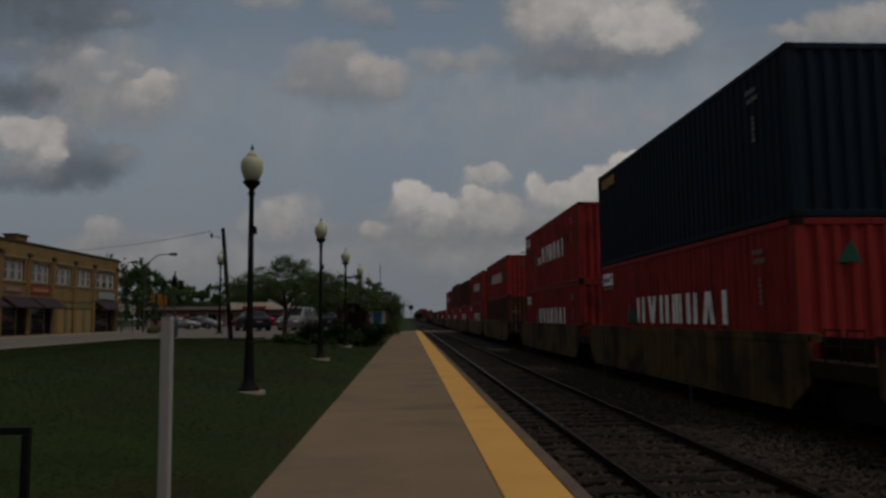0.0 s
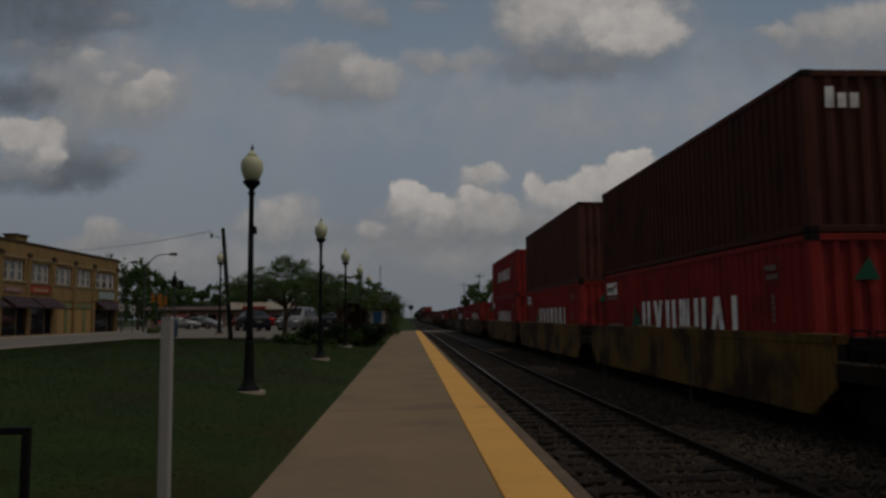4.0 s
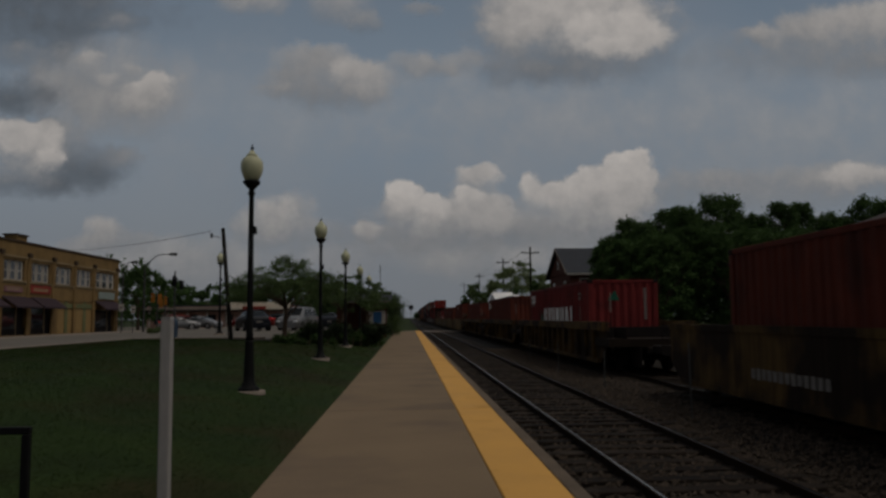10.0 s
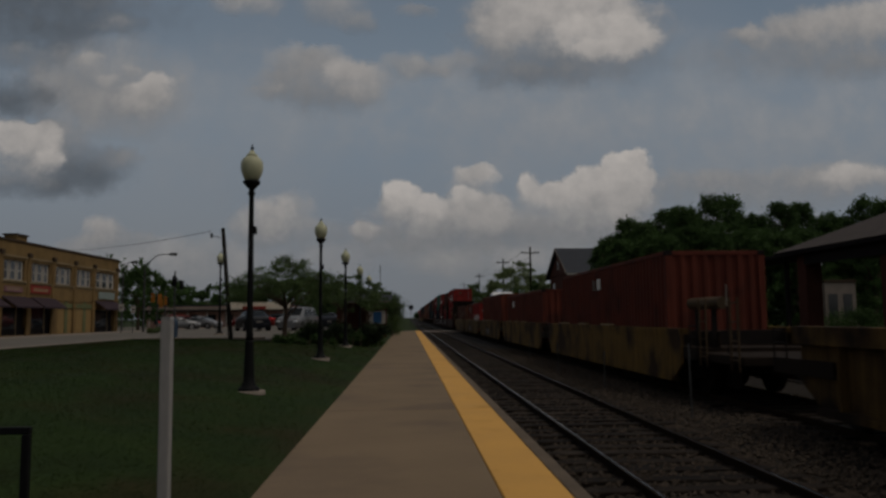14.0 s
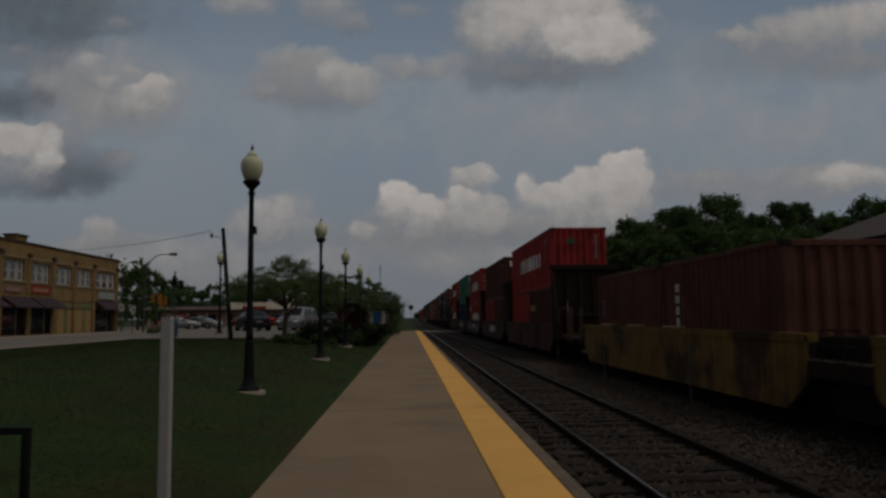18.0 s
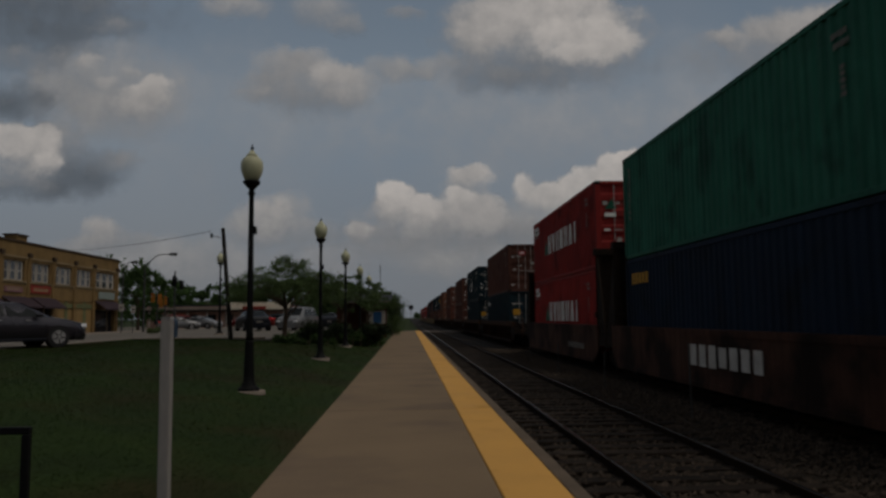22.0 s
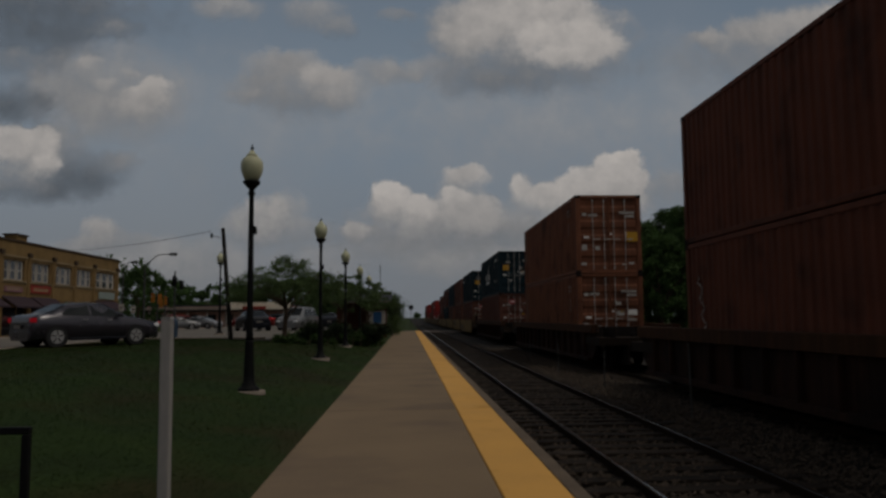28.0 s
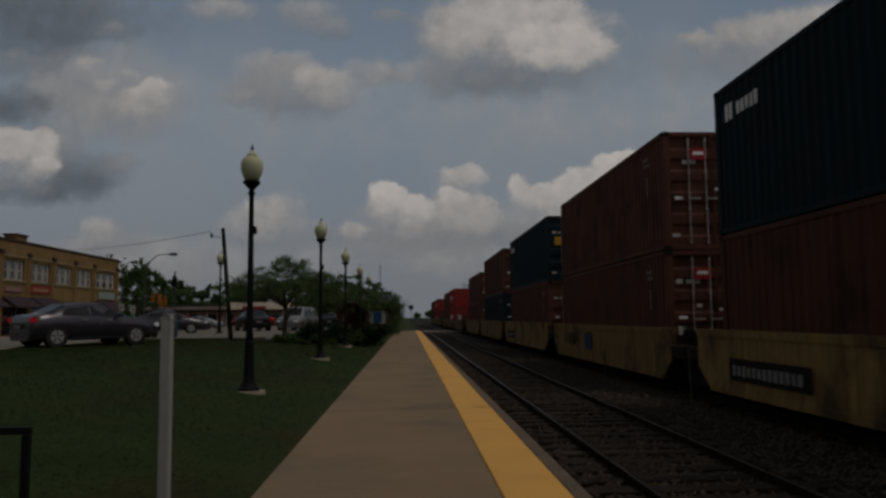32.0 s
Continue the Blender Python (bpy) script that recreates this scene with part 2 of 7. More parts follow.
M["decal_white"] = mat("white_decal", (0.7, 0.68, 0.64), 0.6, var=0.18, scale=2.5, fine=25, bump=0,
                       second=(0.36, 0.33, 0.3), second_amount=0.3, second_scale=2.0)
M["decal_grey"] = mat("faded_white_decal", (0.16, 0.145, 0.13), 0.7, var=0.3, scale=4, fine=25, bump=0)
M["decal_pale"] = mat("pale_door_print", (0.36, 0.34, 0.31), 0.7, var=0.25, scale=4, fine=25, bump=0)
M["decal_green"] = mat("green_decal", (0.014, 0.075, 0.045), 0.6, var=0.15, bump=0)
M["decal_yellow"] = mat("yellow_decal", (0.38, 0.2, 0.022), 0.6, var=0.12, bump=0)
M["decal_red"] = mat("red_decal", (0.26, 0.02, 0.026), 0.6, var=0.1, bump=0)
M["decal_blue"] = mat("blue_spray_paint", (0.04, 0.075, 0.105), 0.6, var=0.2, bump=0)
M["coach"] = mat("dark_coach_side", (0.022, 0.014, 0.012), 0.5, 0.3, var=0.2, scale=1, fine=30, streak=0.2)
M["coach_roof"] = mat("grey_coach_roof", (0.03, 0.029, 0.028), 0.7, 0.1, var=0.2, scale=1, fine=30, streak=0.2)


# ---------- mesh helpers ----------
def add_box(bm, x0, y0, z0, x1, y1, z1, bevel=0.0):
    v = [bm.verts.new(p) for p in ((x0, y0, z0), (x1, y0, z0), (x1, y1, z0), (x0, y1, z0), (x0, y0, z1), (x1, y0, z1), (x1, y1, z1), (x0, y1, z1))]
    fs = [bm.faces.new([v[i] for i in q]) for q in ((3, 2, 1, 0), (4, 5, 6, 7), (0, 1, 5, 4), (1, 2, 6, 5), (2, 3, 7, 6), (3, 0, 4, 7))]
    if bevel:
        es = {e for f in fs for e in f.edges}
        bmesh.ops.bevel(bm, geom=list(es), offset=bevel, segments=1, affect="EDGES")
    return bm


def box(x0, y0, z0, x1, y1, z1, bevel=0.0):
    return add_box(bmesh.new(), min(x0, x1), min(y0, y1), min(z0, z1), max(x0, x1), max(y0, y1), max(z0, z1), bevel)


def add_prism(bm, pts, axis, a, b):
    """Extrude a closed outline (pairs) along an axis from a to b."""
    def at(p, t):
        return {"x": (t, p[0], p[1]), "y": (p[0], t, p[1]), "z": (p[0], p[1], t)}[axis]
    lo = [bm.verts.new(at(p, a)) for p in pts]
    hi = [bm.verts.new(at(p, b)) for p in pts]
    n = len(pts)
    bm.faces.new(lo[::-1])
    bm.faces.new(hi)
    for i in range(n):
        bm.faces.new((lo[i], lo[(i + 1) % n], hi[(i + 1) % n], hi[i]))
    return bm


def prism(pts, axis, a, b):
    bm = add_prism(bmesh.new(), pts, axis, a, b)
    bmesh.ops.recalc_face_normals(bm, faces=bm.faces[:])
    return bm


def add_tube(bm, p, q, r0, r1=None, n=8, cap=True):
    p, q = Vector(p), Vector(q)
    r1 = r0 if r1 is None else r1
    d = (q - p).normalized()
    s = d.cross(Vector((0, 0, 1)) if abs(d.z) < 0.9 else Vector((1, 0, 0))).normalized()
    u = s.cross(d)
    a = [bm.verts.new(p + (s * math.cos(6.2832 * i / n) + u * math.sin(6.2832 * i / n)) * r0) for i in range(n)]
    b = [bm.verts.new(q + (s * math.cos(6.2832 * i / n) + u * math.sin(6.2832 * i / n)) * r1) for i in range(n)]
    for i in range(n):
        bm.faces.new((a[i], a[(i + 1) % n], b[(i + 1) % n], b[i]))
    if cap:
        bm.faces.new(a[::-1])
        bm.faces.new(b)
    return bm


def tube(p, q, r0, r1=None, n=8):
    bm = add_tube(bmesh.new(), p, q, r0, r1, n)
    bmesh.ops.recalc_face_normals(bm, faces=bm.faces[:])
    return bm


def lathe(profile, n=20):
    """Turn (radius, z) pairs round z."""
    bm = bmesh.new()
    rings = [[bm.verts.new((r * math.cos(6.2832 * i / n), r * math.sin(6.2832 * i / n), z)) for i in range(n)] for r, z in profile]
    for a, b in zip(rings, rings[1:]):
        for i in range(n):
            bm.faces.new((a[i], a[(i + 1) % n], b[(i + 1) % n], b[i]))
    bm.faces.new(rings[0][::-1])
    bm.faces.new(rings[-1])
    for f in bm.faces:
        f.smooth = True
    return bm


def mesh_of(name, bm, material):
    me = bpy.data.meshes.new(name)
    bm.to_mesh(me)
    bm.free()
    me.materials.append(material)
    return me


def part(name, bm, material, parent, label="", m=None):
    """Link a bmesh, or a mesh made before, as one mesh object under a thing or part."""
    me = bm if isinstance(bm, bpy.types.Mesh) else mesh_of(name, bm, material)
    ob = new(name, me)
    ob.parent = parent
    if m is not None:
        ob.matrix_basis = m
    if label:
        ob["label"] = label
    return ob


def thing(name, m, label, category, group="", kind=""):
    ob = new(name)
    ob.empty_display_size = 0.1
    ob.matrix_basis = m
    return tagged(ob, label, category, group, kind)


def solid(name, bm, material, label="", category="", kind="", m=None, group=""):
    ob = new(name, mesh_of(name, bm, material))
    if m is not None:
        ob.matrix_basis = m
    return tagged(ob, label, category, group, kind)


def raw_mesh(name, verts, faces, material):
    me = bpy.data.meshes.new(name)
    me.from_pydata(verts, [], faces)
    me.materials.append(material)
    return me

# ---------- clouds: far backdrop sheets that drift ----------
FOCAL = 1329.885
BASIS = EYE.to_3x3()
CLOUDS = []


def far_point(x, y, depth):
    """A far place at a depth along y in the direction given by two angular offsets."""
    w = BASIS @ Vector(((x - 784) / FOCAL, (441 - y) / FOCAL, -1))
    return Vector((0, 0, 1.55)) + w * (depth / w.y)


def cloud_material(name, unit, puffs, thin):
    """Glowing cloud made of overlapping soft billows (x, y, width, height, softness, brightness) in the sheet's own units."""
    m, nt, out = nodes_of(name)
    N, Lk = nt.nodes.new, nt.links.new

    def mth(op, a, b=None, c=None, clamp=False):
        n = N("ShaderNodeMath")
        n.operation, n.use_clamp = op, clamp
        for i, v in enumerate((a, b, c)):
            if v is None:
                continue
            if isinstance(v, (int, float)):
                n.inputs[i].default_value = v
            else:
                Lk(v, n.inputs[i])
        return n.outputs[0]

    def smooth(v, lo, hi):
        r = N("ShaderNodeMapRange")
        r.interpolation_type = "SMOOTHSTEP"
        r.inputs[1].default_value, r.inputs[2].default_value = lo, hi
        Lk(v, r.inputs[0])
        return r.outputs[0]

    tc = N("ShaderNodeTexCoord")
    loc = N("ShaderNodeVectorMath")
    loc.operation = "SCALE"
    loc.inputs["Scale"].default_value = 1.0 / unit
    Lk(tc.outputs["Object"], loc.inputs[0])
    off = N("ShaderNodeVectorMath")
    off.inputs[1].default_value = (puffs[0][0] * 3.1, 0, puffs[0][1] * 5.3)
    Lk(loc.outputs[0], off.inputs[0])

    def noise_of(size, detail, rough=0.55):
        n = N("ShaderNodeTexNoise")
        n.inputs["Scale"].default_value, n.inputs["Detail"].default_value, n.inputs["Roughness"].default_value = 1.0 / size, detail, rough
        Lk(off.outputs[0], n.inputs["Vector"])
        return n

    warp = noise_of(46.0, 6.0, 0.63)
    ws = N("ShaderNodeSeparateXYZ")
    Lk(warp.outputs["Color"], ws.inputs[0])
    sep = N("ShaderNodeSeparateXYZ")
    Lk(loc.outputs[0], sep.inputs[0])
    u = mth("ADD", sep.outputs[0], mth("MULTIPLY", mth("SUBTRACT", ws.outputs[0], 0.5), 54.0))
    v = mth("ADD", sep.outputs[2], mth("MULTIPLY", mth("SUBTRACT", ws.outputs[1], 0.5), 42.0))
    grain = mth("SUBTRACT", noise_of(34.0, 6.0, 0.58).outputs["Fac"], 0.5)
    billow = mth("SUBTRACT", noise_of(85.0, 7.0, 0.6).outputs["Fac"], 0.5)
    alpha, shade = None, None
    for x, y, w, h, soft, bright in puffs:
        grow = 1.2 + 0.3 * soft
        dx = mth("MULTIPLY_ADD", u, 2.0 / (w * grow), -2.0 * x / (w * grow))
        dy = mth("MULTIPLY_ADD", v, 2.0 / (h * grow), 2.0 * y / (h * grow))
        fall = mth("SUBTRACT", 1.0, mth("ADD", mth("MULTIPLY", dx, dx), mth("MULTIPLY", dy, dy)))
        fall = mth("ADD", fall, mth("MULTIPLY", billow, 1.0 + 0.9 * soft))
        edge = mth("MULTIPLY_ADD", mth("MINIMUM", dy, 0.35), -0.75, 0.42 + 1.1 * soft)
        edge = mth("MAXIMUM", edge, 0.2)
        a = mth("DIVIDE", fall, edge, clamp=True)
        a = mth("MULTIPLY", smooth(a, 0.0, 1.0), (0.95 if soft < 0.75 else 0.72) * thin)
        tone = mth("ADD", mth("MULTIPLY", dy, 0.17), bright)
        tone = mth("ADD", tone, mth("MULTIPLY", grain, 0.75 * (1.2 - soft)))
        tone = mth("ADD", tone, mth("MULTIPLY", billow, 0.35))
        if alpha is None:
            alpha, shade = a, tone
        else:
            mx = N("ShaderNodeMix")
            mx.data_type = "FLOAT"
            Lk(a, mx.inputs["Factor"])
            Lk(shade, mx.inputs["A"])
            Lk(tone, mx.inputs["B"])
            shade = mx.outputs["Result"]
            alpha = mth("SUBTRACT", 1.0, mth("MULTIPLY", mth("SUBTRACT", 1.0, alpha), mth("SUBTRACT", 1.0, a)), clamp=True)
    ramp = N("ShaderNodeMix")
    ramp.data_type, ramp.clamp_factor = "RGBA", True
    ramp.inputs["A"].default_value, ramp.inputs["B"].default_value = (*CLOUD_DARK, 1), (*CLOUD_LIGHT, 1)
    Lk(shade, ramp.inputs["Factor"])
    em = N("ShaderNodeEmission")
    Lk(ramp.outputs["Result"], em.inputs[0])
    tr = N("ShaderNodeBsdfTransparent")
    mix = N("ShaderNodeMixShader")
    Lk(alpha, mix.inputs[0])
    Lk(tr.outputs[0], mix.inputs[1])
    Lk(em.outputs[0], mix.inputs[2])
    Lk(mix.outputs[0], out.inputs[0])
    return m


def haze_material():
    m, nt, out = nodes_of("thin_haze")
    N, Lk = nt.nodes.new, nt.links.new
    tc = N("ShaderNodeTexCoord")
    n = N("ShaderNodeTexNoise")
    n.inputs["Scale"].default_value, n.inputs["Detail"].default_value = 1 / 1400.0, 4.0
    Lk(tc.outputs["Object"], n.inputs["Vector"])
    sep = N("ShaderNodeSeparateXYZ")
    Lk(tc.outputs["Generated"], sep.inputs[0])
    low = N("ShaderNodeMapRange")
    low.interpolation_type = "SMOOTHSTEP"
    for k, x in enumerate((0.86, 0.55, 0.5, 0.93)):
        low.inputs[k + 1].default_value = x
    Lk(sep.outputs[2], low.inputs[0])
    r = N("ShaderNodeMapRange")
    for k, x in enumerate((0.3, 0.7, 0.72, 1.15)):
        r.inputs[k + 1].default_value = x
    Lk(n.outputs[0], r.inputs[0])
    mu = N("ShaderNodeMath")
    mu.operation, mu.use_clamp = "MULTIPLY", True
    Lk(low.outputs[0], mu.inputs[0])
    Lk(r.outputs[0], mu.inputs[1])
    em, tr, mix = N("ShaderNodeEmission"), N("ShaderNodeBsdfTransparent"), N("ShaderNodeMixShader")
    tint = N("ShaderNodeMix")
    tint.data_type = "RGBA"
    tint.inputs["A"].default_value, tint.inputs["B"].default_value = (*HAZE, 1), (0.268, 0.295, 0.332, 1)
    near = N("ShaderNodeMapRange")
    near.interpolation_type = "SMOOTHSTEP"
    near.inputs[1].default_value, near.inputs[2].default_value = 0.32, 0.06
    Lk(sep.outputs[2], near.inputs[0])
    Lk(near.outputs[0], tint.inputs["Factor"])
    high = N("ShaderNodeMix")
    high.data_type = "RGBA"
    high.inputs["B"].default_value = (0.213, 0.279, 0.362, 1)
    up = N("ShaderNodeMapRange")
    up.interpolation_type = "SMOOTHSTEP"
    up.inputs[1].default_value, up.inputs[2].default_value = 0.3, 0.5
    Lk(sep.outputs[2], up.inputs[0])
    Lk(up.outputs[0], high.inputs["Factor"])
    Lk(tint.outputs["Result"], high.inputs["A"])
    Lk(high.outputs["Result"], em.inputs[0])
    Lk(mu.outputs[0], mix.inputs[0])
    Lk(tr.outputs[0], mix.inputs[1])
    Lk(em.outputs[0], mix.inputs[2])
    Lk(mix.outputs[0], out.inputs[0])
    return m


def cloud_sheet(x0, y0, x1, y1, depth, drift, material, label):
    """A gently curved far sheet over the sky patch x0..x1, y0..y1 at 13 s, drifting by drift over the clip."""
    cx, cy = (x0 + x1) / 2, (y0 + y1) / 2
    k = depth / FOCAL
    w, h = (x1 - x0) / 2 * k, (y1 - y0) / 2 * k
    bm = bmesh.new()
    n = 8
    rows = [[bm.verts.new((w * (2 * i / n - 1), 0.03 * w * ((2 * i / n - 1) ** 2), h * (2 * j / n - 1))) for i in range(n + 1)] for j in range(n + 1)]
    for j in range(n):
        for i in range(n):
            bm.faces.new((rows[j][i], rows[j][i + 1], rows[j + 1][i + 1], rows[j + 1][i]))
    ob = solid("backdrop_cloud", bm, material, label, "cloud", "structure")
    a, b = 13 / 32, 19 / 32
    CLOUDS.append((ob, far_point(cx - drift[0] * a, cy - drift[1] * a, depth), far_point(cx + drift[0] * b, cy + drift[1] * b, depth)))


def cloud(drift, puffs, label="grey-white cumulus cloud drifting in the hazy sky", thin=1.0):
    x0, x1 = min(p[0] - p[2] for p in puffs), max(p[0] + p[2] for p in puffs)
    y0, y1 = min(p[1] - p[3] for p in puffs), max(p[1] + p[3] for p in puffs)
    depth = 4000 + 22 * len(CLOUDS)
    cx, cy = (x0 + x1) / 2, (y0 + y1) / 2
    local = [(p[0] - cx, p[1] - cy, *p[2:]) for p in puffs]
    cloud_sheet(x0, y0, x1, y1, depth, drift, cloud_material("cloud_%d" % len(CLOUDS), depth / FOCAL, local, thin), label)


VEIL = "thin grey veil of high cloud"
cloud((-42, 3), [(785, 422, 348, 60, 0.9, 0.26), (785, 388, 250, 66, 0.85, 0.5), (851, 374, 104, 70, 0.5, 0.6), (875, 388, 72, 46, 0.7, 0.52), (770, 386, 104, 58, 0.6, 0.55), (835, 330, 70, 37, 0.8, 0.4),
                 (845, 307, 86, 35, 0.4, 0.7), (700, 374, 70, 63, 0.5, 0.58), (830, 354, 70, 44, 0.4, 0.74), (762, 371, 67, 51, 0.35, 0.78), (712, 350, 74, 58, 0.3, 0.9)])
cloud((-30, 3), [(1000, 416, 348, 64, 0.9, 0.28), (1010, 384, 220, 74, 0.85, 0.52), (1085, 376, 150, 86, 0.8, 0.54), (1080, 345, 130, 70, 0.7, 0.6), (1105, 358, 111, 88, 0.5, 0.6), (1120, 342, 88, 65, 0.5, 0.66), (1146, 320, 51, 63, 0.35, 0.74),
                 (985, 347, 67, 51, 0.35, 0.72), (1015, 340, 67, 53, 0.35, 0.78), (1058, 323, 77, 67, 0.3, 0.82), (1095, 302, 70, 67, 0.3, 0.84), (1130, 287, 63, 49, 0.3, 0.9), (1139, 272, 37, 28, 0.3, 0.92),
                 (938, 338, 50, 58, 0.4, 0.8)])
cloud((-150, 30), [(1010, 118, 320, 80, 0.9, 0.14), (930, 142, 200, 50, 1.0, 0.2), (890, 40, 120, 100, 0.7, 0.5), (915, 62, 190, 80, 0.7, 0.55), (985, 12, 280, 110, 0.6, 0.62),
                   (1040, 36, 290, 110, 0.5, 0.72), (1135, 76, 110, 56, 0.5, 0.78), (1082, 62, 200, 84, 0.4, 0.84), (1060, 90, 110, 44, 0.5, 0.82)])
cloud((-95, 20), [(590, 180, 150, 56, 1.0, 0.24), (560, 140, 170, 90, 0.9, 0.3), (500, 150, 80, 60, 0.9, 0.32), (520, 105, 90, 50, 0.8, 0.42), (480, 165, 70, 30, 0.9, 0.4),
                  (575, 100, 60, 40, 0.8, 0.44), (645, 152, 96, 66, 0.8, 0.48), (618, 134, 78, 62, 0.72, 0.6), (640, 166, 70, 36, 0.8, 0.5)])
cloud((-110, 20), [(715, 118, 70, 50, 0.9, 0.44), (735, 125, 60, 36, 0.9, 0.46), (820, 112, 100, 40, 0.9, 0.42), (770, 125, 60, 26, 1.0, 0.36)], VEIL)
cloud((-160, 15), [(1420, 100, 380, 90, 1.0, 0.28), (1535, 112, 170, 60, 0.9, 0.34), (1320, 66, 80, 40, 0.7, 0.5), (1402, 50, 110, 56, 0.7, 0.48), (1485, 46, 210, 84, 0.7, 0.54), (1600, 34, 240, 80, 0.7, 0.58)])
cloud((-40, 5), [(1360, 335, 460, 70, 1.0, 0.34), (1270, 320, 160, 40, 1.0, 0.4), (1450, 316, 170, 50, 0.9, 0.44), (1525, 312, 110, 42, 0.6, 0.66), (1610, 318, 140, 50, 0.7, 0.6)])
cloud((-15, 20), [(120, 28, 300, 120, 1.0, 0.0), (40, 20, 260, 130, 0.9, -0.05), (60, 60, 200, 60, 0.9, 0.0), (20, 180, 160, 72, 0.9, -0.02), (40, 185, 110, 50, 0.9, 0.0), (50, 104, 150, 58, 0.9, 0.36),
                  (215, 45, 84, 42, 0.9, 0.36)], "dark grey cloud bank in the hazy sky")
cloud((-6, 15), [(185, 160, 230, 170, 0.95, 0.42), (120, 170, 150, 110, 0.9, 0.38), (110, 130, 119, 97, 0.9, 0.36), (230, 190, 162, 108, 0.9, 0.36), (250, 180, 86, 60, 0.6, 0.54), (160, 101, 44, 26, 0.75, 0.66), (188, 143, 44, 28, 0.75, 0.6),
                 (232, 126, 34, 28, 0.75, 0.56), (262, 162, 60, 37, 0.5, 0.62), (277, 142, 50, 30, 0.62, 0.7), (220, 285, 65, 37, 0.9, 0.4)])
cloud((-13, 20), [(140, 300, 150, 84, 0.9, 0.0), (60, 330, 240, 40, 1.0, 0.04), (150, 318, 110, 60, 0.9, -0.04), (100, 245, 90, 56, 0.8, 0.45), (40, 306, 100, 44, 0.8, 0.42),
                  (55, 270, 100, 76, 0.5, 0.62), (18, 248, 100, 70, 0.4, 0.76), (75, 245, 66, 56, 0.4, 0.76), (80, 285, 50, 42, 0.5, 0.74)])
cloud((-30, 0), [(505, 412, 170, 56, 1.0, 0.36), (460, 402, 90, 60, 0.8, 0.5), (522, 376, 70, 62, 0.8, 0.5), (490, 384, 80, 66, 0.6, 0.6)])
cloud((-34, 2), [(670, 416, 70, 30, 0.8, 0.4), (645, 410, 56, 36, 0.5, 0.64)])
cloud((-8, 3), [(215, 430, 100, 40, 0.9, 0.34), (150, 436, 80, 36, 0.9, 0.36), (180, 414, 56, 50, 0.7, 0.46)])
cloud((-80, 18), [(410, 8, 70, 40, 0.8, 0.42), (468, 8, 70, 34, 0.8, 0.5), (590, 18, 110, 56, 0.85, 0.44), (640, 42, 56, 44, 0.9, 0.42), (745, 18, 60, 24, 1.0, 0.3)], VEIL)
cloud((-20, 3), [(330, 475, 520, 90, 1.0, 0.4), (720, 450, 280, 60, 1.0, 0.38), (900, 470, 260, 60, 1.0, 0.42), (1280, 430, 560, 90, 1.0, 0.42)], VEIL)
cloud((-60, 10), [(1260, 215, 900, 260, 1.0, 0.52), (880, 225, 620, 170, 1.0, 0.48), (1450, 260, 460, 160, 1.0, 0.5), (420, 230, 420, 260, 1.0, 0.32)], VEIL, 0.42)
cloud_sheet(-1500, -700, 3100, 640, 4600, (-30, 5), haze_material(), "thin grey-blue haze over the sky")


# ---------- ground, roads, platform, tracks ----------
PROFILE = ((-2200, 0.28), (-60, 0.28), (-30, 0.3), (-20, 0.55), (-14, 0.69), (-9, 0.68), (-6, 0.55), (-3, 0.25), (-1.9, 0.05), (-1.38, -0.03),
           (-1.0, -0.06), (-0.9, -0.5), (1.7, -0.5), (13.6, -0.5), (14.2, -0.06), (60, 0.2), (2200, 0.2))


def gz(x):
    for (a, za), (b, zb) in zip(PROFILE, PROFILE[1:]):
        if x <= b:
            t = (x - a) / (b - a)
            return za + (zb - za) * t
    return PROFILE[-1][1]


def sheet(xs, ys, lift, rough=0.0):
    bm = bmesh.new()
    g = [[bm.verts.new((x, y, gz(x) + lift + (rough * noise.noise(Vector((x * 0.9, y * 0.9, 0))) if rough else 0))) for x in xs] for y in ys]
    for r0, r1 in zip(g, g[1:]):
        for i in range(len(xs) - 1):
            f = bm.faces.new((r0[i], r0[i + 1], r1[i + 1], r1[i]))
            f.smooth = True
    return bm


def span(a, b, n):
    return [a + (b - a) * i / n for i in range(n + 1)]


solid("ground", sheet([p[0] for p in PROFILE[:5]] + [-12.5, -11, -10] + sorted(span(-9, -1.38, 16) + [-6.0, -3.0, -1.9]) + [p[0] for p in PROFILE[10:]],
                      [-300, -60, -20] + span(-5, 40, 45) + [60, 90, 140, 250, 600, 1500, 4800], 0.0), M["lawn"],
      "mown green lawn with dry brown patches", "ground", "structure")
solid("road", sheet([-75, -60, -30, -26.5, -20, -14, -12.7], span(-40, 140, 30), 0.012), M["asphalt"], "pale grey asphalt street", "road", "structure")
solid("parking_lot", sheet([-12.7, -9, -6.6], span(35.5, 140, 14), 0.012), M["asphalt"], "pale grey asphalt car park", "road", "structure")
kerb = thing("kerb", pose(0, 0, 0), "weathered concrete kerb along the lawn", "kerb", kind="structure")
for k in range(16):
    y0 = -20 + k * 3.45
    part("kerb_stone", box(-12.72, y0, gz(-12.7) - 0.1, -12.56, y0 + 3.42, gz(-12.7) + 0.03, 0.02), M["kerb"], kerb)
for x0, x1 in ((-12.5, -10.6), (-10.58, -8.6), (-8.58, -6.6)):
    part("kerb_stone", box(x0, 35.3, 0.5, x1, 35.46, 0.72, 0.02), M["kerb"], kerb)
solid("pavement", box(-29.3, 20, 0.2, -26.4, 110, 0.42, 0.02), M["kerb"], "concrete shopfront pavement", "pavement", "structure")
